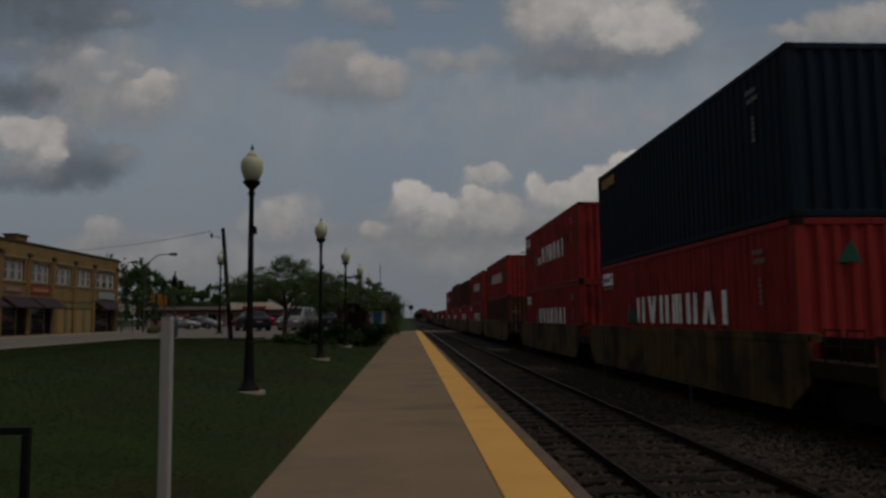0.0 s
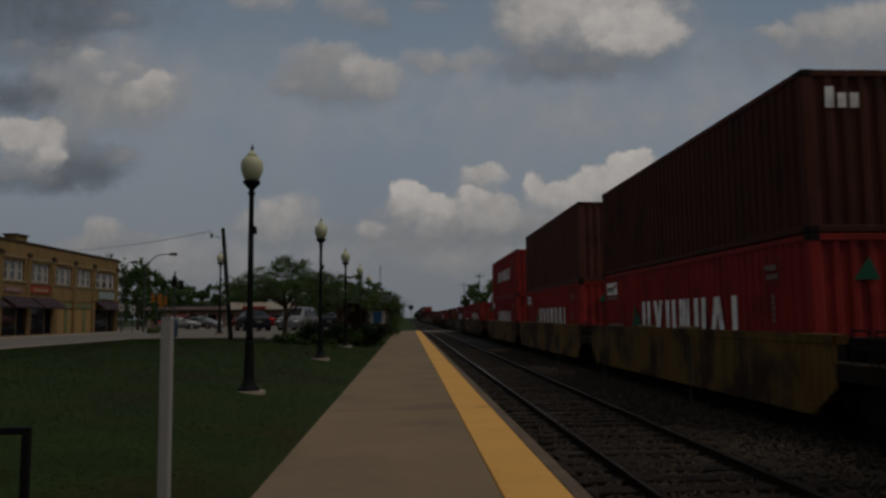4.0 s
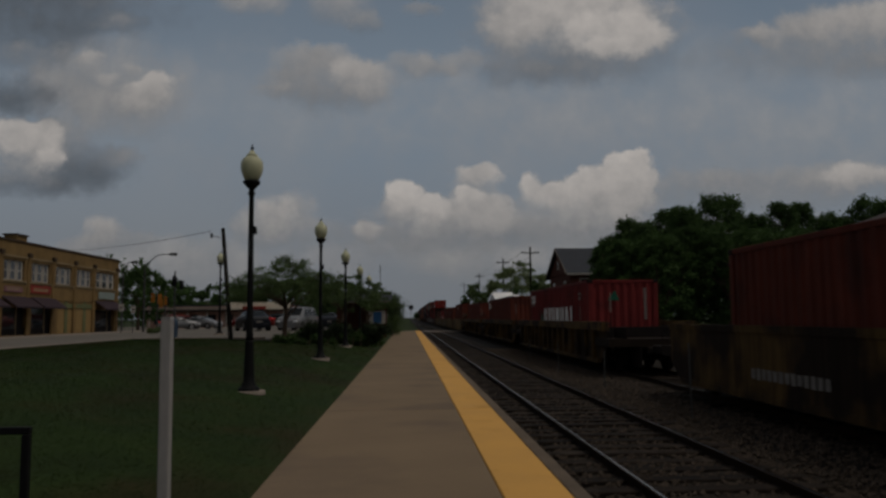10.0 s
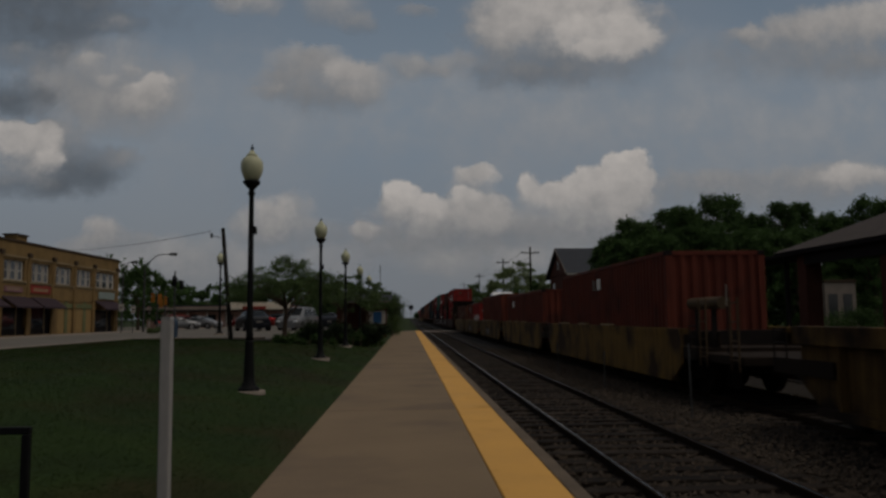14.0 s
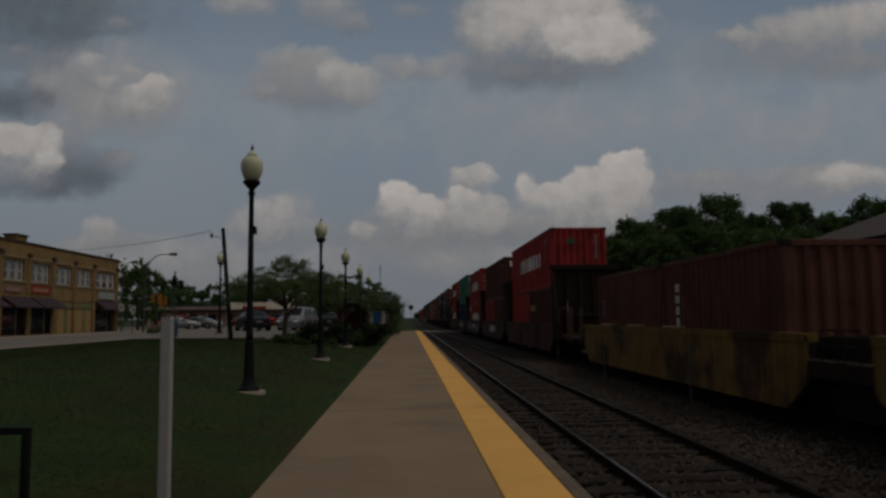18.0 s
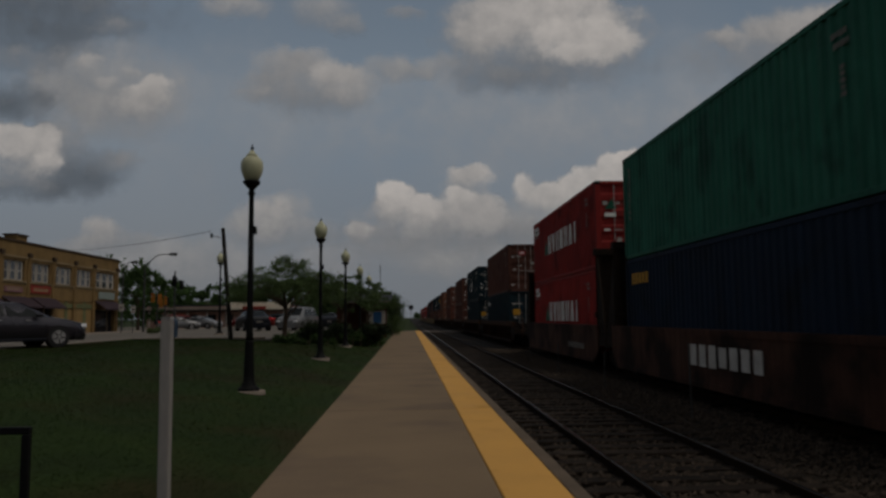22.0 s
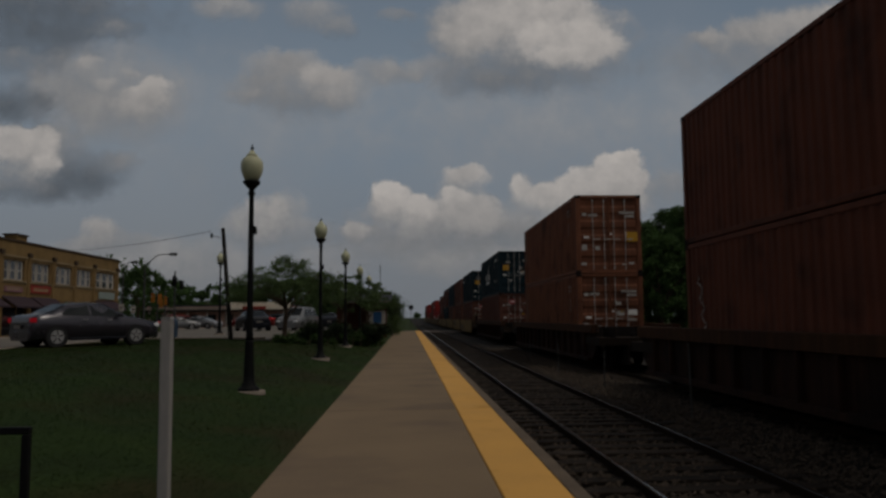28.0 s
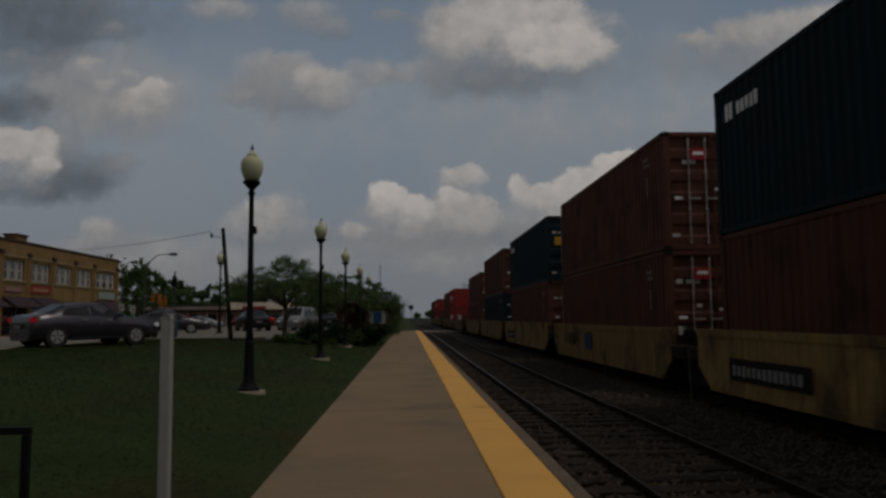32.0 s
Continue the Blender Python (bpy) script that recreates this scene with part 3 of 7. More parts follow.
solid("cross_street", sheet([-12, -1.4, 0.0], [92, 97.5], 0.02), M["asphalt"], "asphalt street leading to the level crossing", "road", "structure")
solid("level_crossing", box(-1.4, 92, -0.5, 22, 97.5, -0.15, 0.02), M["kerb"], "concrete level crossing deck", "crossing", "structure")

platform = thing("platform", pose(0, 0, 0), "long brown-grey concrete railway platform with yellow edge", "platform", kind="structure")
SEAMS = [-12.0, 0.4, 12.9, 25.4, 37.9, 50.4, 62.9, 75.4, 88.0]
for a, b in zip(SEAMS, SEAMS[1:]):
    part("slab", box(-1.385, a + 0.008, -0.5, 0.815, b - 0.008, 0.0, 0.012), M["concrete"], platform)
    part("edge_slab", box(1.425, a + 0.008, -0.5, 1.6, b - 0.008, -0.004, 0.02), M["edge"], platform)
    part("tactile_strip", box(0.82, a + 0.006, -0.5, 1.42, b - 0.006, 0.006, 0.008), M["tactile"], platform)


def rail_profile(x):
    return [(x - 0.075, -0.345), (x + 0.075, -0.345), (x + 0.075, -0.33), (x + 0.012, -0.305), (x + 0.012, -0.2), (x + 0.037, -0.19), (x + 0.037, -0.166),
            (x - 0.037, -0.166), (x - 0.037, -0.19), (x - 0.012, -0.2), (x - 0.012, -0.305), (x - 0.075, -0.33)]


def ballast_bed(x0, x1):
    bm = bmesh.new()
    xs = span(x0, x1, 26)
    ys = span(-30, 30, 120) + span(31, 130, 60) + [160, 220, 400, 900]
    g = []
    for y in ys:
        row = []
        for x in xs:
            dip = 0.05 * max(0, math.cos((x - 5.25) * 3.1)) if 4.6 < x < 5.9 else 0
            shoulder = 0.1 * max(0, (1.75 - x) / 0.15) if x < 1.75 else 0
            row.append(bm.verts.new((x, y, -0.3 - dip - shoulder + 0.03 * noise.noise(Vector((x * 2.1, y * 2.1, 3))))))
        g.append(row)
    for r0, r1 in zip(g, g[1:]):
        for i in range(len(xs) - 1):
            bm.faces.new((r0[i], r0[i + 1], r1[i + 1], r1[i]))
    return bm


solid("ballast", ballast_bed(1.605, 13.55), M["ballast"], "dark oily crushed-stone track ballast", "ballast", "structure")
tie_mesh = mesh_of("tie", box(-1.3, -0.115, -0.18, 1.3, 0.115, 0.0, 0.012), M["tie"])


def track(xc, ties, label):
    tr = thing("railway_track", pose(0, 0, 0), label, "railway track", "parallel tracks", "structure")
    for s in (-0.7525, 0.7525):
        rl = part("rail", prism(rail_profile(xc + s), "y", -40, 900), M["rail"], tr)
        part("rail_head", box(xc + s - 0.02, -40, -0.166, xc + s + 0.012, 900, -0.16, 0.002), M["railtop"], rl, "bright worn running surface")
    rnd = random.Random(int(xc * 10))
    y = -4.0
    for k in range(ties):
        part("tie", tie_mesh, None, tr, m=pose(xc + rnd.uniform(-0.04, 0.04), y, -0.262 + rnd.uniform(-0.012, 0.012), 0, 0, rnd.uniform(-1.2, 1.2)))
        y += 0.52 + rnd.uniform(-0.03, 0.03)
    far = bmesh.new()
    while y < 180:
        add_box(far, xc - 1.3, y - 0.115, -0.5, xc + 1.3, y + 0.115, -0.262)
        y += 0.52
    ob = part("far_ties", far, M["tie"], tr)
    ob["kind"] = "stuff"
    return tr


TRACK1, TRACK2, TRACK3 = 3.17, 7.41, 11.68
track(TRACK1, 200, "empty railway track with worn rails on timber ties")
track(TRACK2, 60, "railway track under the freight train")
track(TRACK3, 30, "railway track beyond the freight train")


# ---------- containers ----------
def corrugated_side(bm, x, y0, y1, z0, z1, inward, pitch=0.278, depth=0.036):
    n = int((y1 - y0) / pitch)
    p = (y1 - y0) / n
    cols = []
    for k in range(n):
        a = y0 + k * p
        for f, d in ((0.0, 0), (0.3, 0), (0.5, 1), (0.8, 1)):
            cols.append((a + f * p, x + inward * depth * d))
    cols.append((y1, x))
    lo = [bm.verts.new((cx, cy, z0)) for cy, cx in cols]
    hi = [bm.verts.new((cx, cy, z1)) for cy, cx in cols]
    for i in range(len(cols) - 1):
        bm.faces.new((lo[i], lo[i + 1], hi[i + 1], hi[i]) if inward < 0 else (lo[i + 1], lo[i], hi[i], hi[i + 1]))


def corrugated_end(bm, y, x0, x1, z0, z1, inward, pitch=0.25, depth=0.045):
    n = int((x1 - x0) / pitch)
    p = (x1 - x0) / n
    cols = []
    for k in range(n):
        a = x0 + k * p
        for f, d in ((0.0, 0), (0.3, 0), (0.5, 1), (0.8, 1)):
            cols.append((a + f * p, y + inward * depth * d))
    cols.append((x1, y))
    lo = [bm.verts.new((cx, cy, z0)) for cx, cy in cols]
    hi = [bm.verts.new((cx, cy, z1)) for cx, cy in cols]
    for i in range(len(cols) - 1):
        bm.faces.new((lo[i], lo[i + 1], hi[i + 1], hi[i]) if inward > 0 else (lo[i + 1], lo[i], hi[i], hi[i + 1]))


HALF = 1.219
CACHE = {}


def shared(key, make):
    if key not in CACHE:
        CACHE[key] = make()
    return CACHE[key]


def container_shell(L, H, door):
    bm = bmesh.new()
    corrugated_side(bm, -HALF + 0.012, 0.1, L - 0.1, 0.1, H - 0.07, 1)
    corrugated_side(bm, HALF - 0.012, 0.1, L - 0.1, 0.1, H - 0.07, -1)
    if not door:
        corrugated_end(bm, 0.012, -HALF + 0.1, HALF - 0.1, 0.12, H - 0.1, 1)
    corrugated_end(bm, L - 0.012, -HALF + 0.1, HALF - 0.1, 0.12, H - 0.1, -1)
    n = int(L / 0.55)
    prev = None
    for k in range(n + 1):
        y = 0.08 + (L - 0.16) * k / n
        zz = H - 0.02 - (0.018 if k % 2 else 0.0)
        cur = [bm.verts.new((-HALF + 0.05, y, zz)), bm.verts.new((HALF - 0.05, y, zz))]
        if prev:
            bm.faces.new((prev[0], prev[1], cur[1], cur[0]))
        prev = cur
    v = [bm.verts.new(p) for p in ((-HALF + 0.05, 0.05, 0.1), (HALF - 0.05, 0.05, 0.1), (HALF - 0.05, L - 0.05, 0.1), (-HALF + 0.05, L - 0.05, 0.1))]
    bm.faces.new(v[::-1])
    return bm


def door_leaf(w, H):
    """One door with pressed horizontal ribs; local x 0..w, z 0..H, faces -y."""
    bm = bmesh.new()
    zs = []
    n = 5
    for k in range(n):
        a = H * k / n
        h = H / n
        zs += [(a, 0), (a + 0.36 * h, 0), (a + 0.5 * h, 0.034), (a + 0.86 * h, 0.034)]
    zs.append((H, 0))
    prev = None
    for z, d in zs:
        cur = [bm.verts.new((0.03, d, z)), bm.verts.new((w - 0.03, d, z))]
        if prev:
            bm.faces.new((prev[0], prev[1], cur[1], cur[0]))
        prev = cur
    add_box(bm, 0, -0.008, 0, 0.03, 0.04, H)
    add_box(bm, w - 0.03, -0.008, 0, w, 0.04, H)
    return bm


def lock_bar(H):
    bm = bmesh.new()
    add_tube(bm, (0, 0, 0.02), (0, 0, H - 0.02), 0.0135, n=6)
    for z in (0.08, 0.33 * H, 0.66 * H, H - 0.1):
        add_box(bm, -0.022, -0.02, z - 0.025, 0.022, 0.035, z + 0.025)
    add_box(bm, -0.005, -0.035, 0.42 * H, 0.26, -0.018, 0.42 * H + 0.03)
    return bm


def flat(bm, y0, z0, y1, z1, x=0.0):
    v = [bm.verts.new(p) for p in ((x, y1, z0), (x, y0, z0), (x, y0, z1), (x, y1, z1))]
    bm.faces.new(v)


def letter_mark(h, w, skew):
    bm = bmesh.new()
    bm.faces.new([bm.verts.new(p) for p in ((0, 0, 0), (0, -w, 0), (0, -w - skew, h), (0, -skew, h))])
    return bm


# upright bars of each plain mark, in widths of the mark: where the foot stands and how far the head leans
BARS = (((0.0, 0.0), (0.46, 0.0)), ((0.24, -0.22), (0.3, 0.2)), ((0.02, 0.0), (0.48, 0.0)), ((0.0, 0.02), (0.24, 0.0), (0.48, 0.0)), ((0.0, 0.0), (0.44, 0.03)), ((0.0, 0.2), (0.46, -0.2)), ((0.12, 0.0),))


def big_lettering(ob, x, y, z, pitch, h, worn):
    """Seven plain groups of upright bars in a row, from the far end to the near end."""
    for k, group in enumerate(BARS):
        for foot, leans in group:
            w = round((0.25 if k != 3 else 0.2) * pitch, 3)
            hh = round(h * (0.5 if worn and k == 0 else 1.0), 2)
            skew = round(leans * pitch, 3)
            me = shared(("mark", w, hh, skew), lambda: mesh_of("letter_mark", letter_mark(hh, w, skew), M["decal_white"]))
            part("letter_mark", me, None, ob, m=pose(x - 0.001 * (leans > 0), y - (k + foot) * pitch, z))


def triangle_mark(s):
    bm = bmesh.new()
    for d, k in ((0, 1.0), (-0.34 * s, 0.7)):
        v = [bm.verts.new(p) for p in ((0, d, 0), (0, d - 0.62 * s, 0), (0, d - 0.36 * s, 0.72 * s * k))]
        bm.faces.new(v)
    return bm


def text_bars(w, h, n, seed, vertical=False):
    """Unreadable writing as a row or column of plain bars, running towards -y (or down)."""
    bm = bmesh.new()
    rnd = random.Random(seed)
    for k in range(n):
        f0, f1 = (k + 0.12) / n, (k + 0.82) / n
        j = rnd.uniform(0.0, 0.25)
        if vertical:
            flat(bm, -w * (1 - j), -h * f1, -w * j * 0.5, -h * f0)
        else:
            flat(bm, -w * f1, h * j * 0.4, -w * f0, h * (1 - j * 0.3))
    return bm


def panel(w, h):
    bm = bmesh.new()
    flat(bm, -w, 0, 0, h)
    return bm


def strokes(lines, w):
    """Sprayed lines: each a run of (y, z) points, drawn as flat ribbons facing -x."""
    bm = bmesh.new()
    for line in lines:
        raw = [Vector((0, a, b)) for a, b in line]
        ext = [raw[0]] + raw + [raw[-1]]
        pts = [raw[0]]
        for a, b, c, d in zip(ext, ext[1:], ext[2:], ext[3:]):
            for f in (0.25, 0.5, 0.75, 1.0):
                pts.append(0.5 * (2 * b + (c - a) * f + (2 * a - 5 * b + 4 * c - d) * f * f + (3 * b - a - 3 * c + d) * f ** 3))
        for p, q in zip(pts, pts[1:]):
            if (q - p).length < 1e-5:
                continue
            d = (q - p).normalized()
            n_ = Vector((0, -d.z, d.y)) * w / 2
            p, q = p - d * w * 0.3, q + d * w * 0.3
            bm.faces.new([bm.verts.new(v) for v in (p - n_, p + n_, q + n_, q - n_)])
    return bm


def word_mesh(text, size):
    """Painted word in the built-in font, as a mesh in the x-y plane."""
    cu = bpy.data.curves.new("word", "FONT")
    cu.body, cu.size, cu.offset = text, size, 0.022
    ob = bpy.data.objects.new("word", cu)
    me = bpy.data.meshes.new_from_object(ob)
    bpy.data.objects.remove(ob)
    return me


def mesh_of_word(text, size):
    me = word_mesh(text, size)
    me.materials.append(M["decal_grey"])
    return me


def face_plate(w, h):
    bm = bmesh.new()
    v = [bm.verts.new(p) for p in ((0, 0, 0), (w, 0, 0), (w, 0, h), (0, 0, h))]
    bm.faces.new(v)
    return bm


# usual stickers on each door: place across and up the leaf, size, paint, how often it is there
DOOR_LEFT = ((0.08, 0.745, 0.16, 0.11, "decal_pale", 0.8), (0.03, 0.08, 0.2, 0.09, "decal_pale", 0.9), (0.52, 0.52, 0.13, 0.09, "decal_pale", 0.7), (0.12, 0.43, 0.2, 0.07, "decal_white", 0.8),
             (0.06, 0.28, 0.19, 0.2, "decal_pale", 0.6), (0.52, 0.28, 0.16, 0.14, "decal_pale", 0.5))
DOOR_RIGHT = ((0.14, 0.6, 0.22, 0.1, "decal_pale", 0.9), (0.32, 0.5, 0.12, 0.1, "decal_yellow", 0.3), (0.6, 0.46, 0.33, 0.2, "decal_white", 0.75), (0.6, 0.4, 0.33, 0.07, "decal_pale", 0.75),
              (0.22, 0.46, 0.26, 0.18, "decal_pale", 0.45), (0.66, 0.07, 0.22, 0.06, "decal_pale", 0.9), (0.45, 0.05, 0.1, 0.06, "decal_pale", 0.6), (0.05, 0.5, 0.07, 0.06, "decal_white", 0.6))
TRAIN = []      # (object, place along the train, x, z)
GROUP_C = "containers on the freight train"


def container(s, z, L, H, paint, label, marks=(), door=False, seed=0):
    """A steel box whose near end is at s along the train and whose floor is at z."""
    ob = thing("shipping_container", pose(TRACK2, s, z), label, "shipping container", GROUP_C)
    m = M["c_" + paint]
    key = (round(L, 2), round(H, 2), paint)
    body = part("body", shared(key + ("shell", door), lambda: mesh_of("body", container_shell(L, H, door), m)), None, ob)
    post = shared(key + ("post",), lambda: mesh_of("corner_post", box(-0.08, -0.08, 0.1, 0.08, 0.08, H - 0.1, 0.01), m))
    rail = shared(key + ("rail",), lambda: mesh_of("side_rail", box(-0.03, 0.16, -0.05, 0.03, L - 0.16, 0.05, 0.008), m))
    bar = shared(key + ("bar",), lambda: mesh_of("end_rail", box(-HALF + 0.16, -0.04, -0.055, HALF - 0.16, 0.04, 0.055, 0.008), m))
    cast = shared("cast", lambda: mesh_of("corner_casting", box(-0.089, -0.089, -0.059, 0.089, 0.089, 0.059, 0.012), M["steel_dark"]))
    for sx in (-1, 1):
        for y in (0.085, L - 0.085):
            part("corner_post", post, None, ob, m=pose(sx * (HALF - 0.082), y, 0))
            for zz in (0.059, H - 0.059):
                part("corner_casting", cast, None, ob, m=pose(sx * (HALF - 0.087), y, zz))
        for zz in (0.07, H - 0.05):
            part("side_rail", rail, None, ob, m=pose(sx * (HALF - 0.034), 0, zz))
    for y in (0.045, L - 0.045):
        for zz in (0.06, H - 0.06):
            part("end_rail", bar, None, ob, m=pose(0, y, zz))
    if door:
        w, dh = HALF - 0.17, H - 0.24
        leaf = shared(key + ("leaf",), lambda: mesh_of("door", door_leaf(w, dh), m))
        lb = shared(("lock", round(dh, 2)), lambda: mesh_of("locking_bar", lock_bar(dh), M["bar_steel"]))
        for sx in (-1, 1):
            d = part("door", leaf, None, ob, m=pose(-w - 0.01 if sx < 0 else 0.01, 0.03, 0.12))
            for f in ((0.45, 0.85) if sx < 0 else (0.17, 0.58)):
                part("locking_bar", lb, None, d, "galvanised locking bar", m=pose(w * f, -0.03, 0))
            rnd = random.Random(seed + sx * 7)
            for fx, fz, pw, ph, kind, chance in DOOR_LEFT if sx < 0 else DOOR_RIGHT:
                if rnd.random() > chance:
                    continue
                pm = shared(("plate", pw, ph, kind), lambda: mesh_of("sticker", face_plate(pw, ph), M[kind]))
                part("sticker", pm, None, d, "printed sticker", m=pose(w * (fx + rnd.uniform(-0.02, 0.02)), -0.012, dh * (fz + rnd.uniform(-0.015, 0.015))))
            if sx < 0:
                part("name_text", shared("dname", lambda: mesh_of("name_text", row_bars(0.34, 0.1, 5), M["decal_pale"])), None, d, "row of white marks", m=pose(w * 0.3, -0.014, dh * 0.745))
            if sx > 0:
                for row in range(2):
                    part("code_text", shared(("code", row), lambda: mesh_of("code_text", row_bars(0.56 - 0.2 * row, 0.09, 7 - 3 * row), M["decal_pale"])), None, d, "row of white marks",
                         m=pose(w * 0.38 + 0.2 * row, -0.014, dh * 0.78 - 0.13 * row))
    x = -HALF - 0.004
    for mk in marks:
        k = mk[0]
        if k == "big":
            pitch, hh = (mk[1], mk[2])
            big_lettering(ob, x, L - 3.8 if L > 10 else L - 1.16, 0.4 * H, pitch, hh, len(mk) > 3)
            part("emblem", shared(("tri", mk[2]), lambda: mesh_of("emblem", triangle_mark(mk[2] * 1.3), M["decal_green"])), None, ob, "green triangle emblem",
                 m=pose(x, L - 2.85 if L > 10 else L - 0.6, 0.4 * H))
        elif k == "plate":
            part("emblem_plate", shared("wplate", lambda: mesh_of("emblem_plate", panel(1.12, 0.36), M["decal_white"])), None, ob, "white rectangular plate",
                 m=pose(x, L - 0.34, H - 0.62))
            part("plate_text", shared("wtext", lambda: mesh_of("plate_text", text_bars(0.72, 0.15, 4, 3), M["dark"])), None, ob, m=pose(x - 0.003, L - 0.42, H - 0.53))
            part("plate_flash", shared("wflash", lambda: mesh_of("plate_flash", panel(0.2, 0.1), M["decal_red"])), None, ob, m=pose(x - 0.003, L - 1.2, H - 0.42))
            part("web_line", shared("wline", lambda: mesh_of("web_line", text_bars(1.12, 0.08, 10, 4), M["decal_grey"])), None, ob, m=pose(x, L - 0.34, H - 0.76))
        elif k == "vert":
            part("side_text", shared(("vert", mk[1]), lambda: mesh_of("side_text", text_bars(0.13, 1.5, 9, mk[1], True), M["decal_grey"])), None, ob,
                 "column of white marks", m=pose(x, L - 0.55, H - 0.35))
        elif k == "tall":
            part("side_text", shared("tallbars", lambda: mesh_of("side_text", text_bars(0.26, 1.3, 5, 31, True), M["decal_pale"])), None, ob,
                 "tall column of white marks", m=pose(x, L - 1.0, H - 0.5))
        elif k == "squig":
            part("graffiti", shared("squig", lambda: mesh_of("graffiti", strokes([[(0.1 * math.sin(i * 1.9) - 0.02 * i, -0.11 * i) for i in range(11)]], 0.035), M["spray_white"])), None, ob,
                 "white sprayed squiggle", m=pose(x, L - 0.75, H - 0.75))
        elif k == "number":
            part("number_text", shared("num", lambda: mesh_of("number_text", text_bars(0.42, 0.1, 4, 8), M["decal_grey"])), None, ob, m=pose(x, 1.5, H - 0.5))
            part("number_text", shared("num", lambda: None), None, ob, m=pose(x, 1.45, H - 0.66))
            part("weight_text", shared("wgt", lambda: mesh_of("weight_text", text_bars(0.12, 0.5, 5, 9, True), M["decal_grey"])), None, ob, m=pose(x, 1.3, H - 0.9))
        elif k == "line":
            part("line_logo", shared("lineflag", lambda: mesh_of("line_logo", text_bars(0.36, 0.36, 2, 11), M["decal_white"])), None, ob, m=pose(x, L - 0.5, H - 0.75))
            part("line_text", shared("linetext", lambda: mesh_of("line_text", text_bars(0.9, 0.26, 5, 12), M["decal_white"])), None, ob, m=pose(x, L - 1.0, H - 0.72))
        elif k == "sail":
            part("sail_logo", shared("sail", sail_logo), None, ob, "white sail-shaped logo", m=pose(x, L - 4.6, 0.33 * H))
            part("logo_text", shared("sailt", lambda: mesh_of("logo_text", text_bars(2.9, 0.45, 9, 21), M["spray_white"])), None, ob, m=pose(x, L - 3.6, 0.42 * H))
            part("logo_text", shared("sailt2", lambda: mesh_of("logo_text", text_bars(2.3, 0.22, 9, 22), M["decal_white"])), None, ob, m=pose(x, L - 3.9, 0.32 * H))
            part("web_line", shared("sailw", lambda: mesh_of("web_line", text_bars(1.7, 0.14, 12, 23), M["decal_grey"])), None, ob, m=pose(x, 2.9, 0.3 * H))
            part("number_text", shared("sailn", lambda: mesh_of("number_text", text_bars(1.55, 0.22, 9, 24), M["decal_pale"])), None, ob, "row of white marks", m=pose(x, 2.45, H - 0.62))
            part("number_text", shared("sailn2", lambda: mesh_of("number_text", text_bars(0.34, 0.15, 3, 25), M["decal_pale"])), None, ob, m=pose(x, 2.4, H - 0.98))
        elif k == "yellow":
            part("brand_text", shared("ytext", lambda: mesh_of("brand_text", text_bars(1.42, 0.3, 5, 31), M["decal_yellow"])), None, ob, "yellow marks",
                 m=pose(x, L - mk[1], H - mk[2]))
        elif k == "end":
            bm_e = shared("endtri", end_triangle)
            part("emblem", bm_e, None, ob, "green triangle emblem", m=pose(-0.35, -0.004, H - 0.72))
            part("side_text", shared("endv", lambda: mesh_of("side_text", end_column(), M["decal_grey"])), None, ob, m=pose(0.72, -0.004, H - 0.3))
        elif k == "doorsign":
            part("emblem", shared("endtri", end_triangle), None, ob, "green triangle emblem", m=pose(-0.72, -0.004, H - 0.95))
            part("name_plate", shared("nplate", lambda: mesh_of("name_plate", face_plate(0.38, 0.13), M["decal_white"])), None, ob, "small white name plate", m=pose(-0.92, -0.004, H - 1.2))
        elif k == "endtext":
            part("brand_text", shared("endbars", lambda: mesh_of("brand_text", end_bars(), M["decal_white"])), None, ob, "white marks", m=pose(-0.85, -0.004, H - 0.62))
        elif k == "redplate":
            part("brand_plate", shared("rplate", lambda: mesh_of("brand_plate", face_plate(0.38, 0.28), M["decal_red"])), None, ob, "red brand plate",
                 m=pose(-0.55, -0.012, H * 0.76))
            part("plate_bar", shared("rbar", lambda: mesh_of("plate_bar", face_plate(0.26, 0.08), M["decal_white"])), None, ob, m=pose(-0.48, -0.016, H * 0.76 + 0.12))
        elif k == "ylw":
            part("hazard_plate", shared("yplate", lambda: mesh_of("hazard_plate", face_plate(0.42, 0.36), M["decal_yellow"])), None, ob, "yellow plate",
                 m=pose(mk[1], -0.012, H * mk[2]))
        elif k == "mid":
            part("emblem_plate", shared("mplate", lambda: mesh_of("emblem_plate", text_bars(0.62, 0.42, 1, 2), M["decal_white"])), None, ob, "white rectangular plate",
                 m=pose(x, L * mk[1], H - 0.75))
            part("small_plate", shared("mplate2", lambda: mesh_of("small_plate", text_bars(0.3, 0.4, 2, 5), M["decal_grey"])), None, ob, m=pose(x, L * mk[1] + 0.5, H - 0.75))
    TRAIN.append((ob, s, TRACK2, z))
    return ob


def row_bars(w, h, n):
    bm = bmesh.new()
    for k in range(n):
        a, b = w * (k + 0.1) / n, w * (k + 0.85) / n
        bm.faces.new([bm.verts.new(p) for p in ((a, 0, 0), (b, 0, 0), (b, 0, h), (a, 0, h))])
    return bm


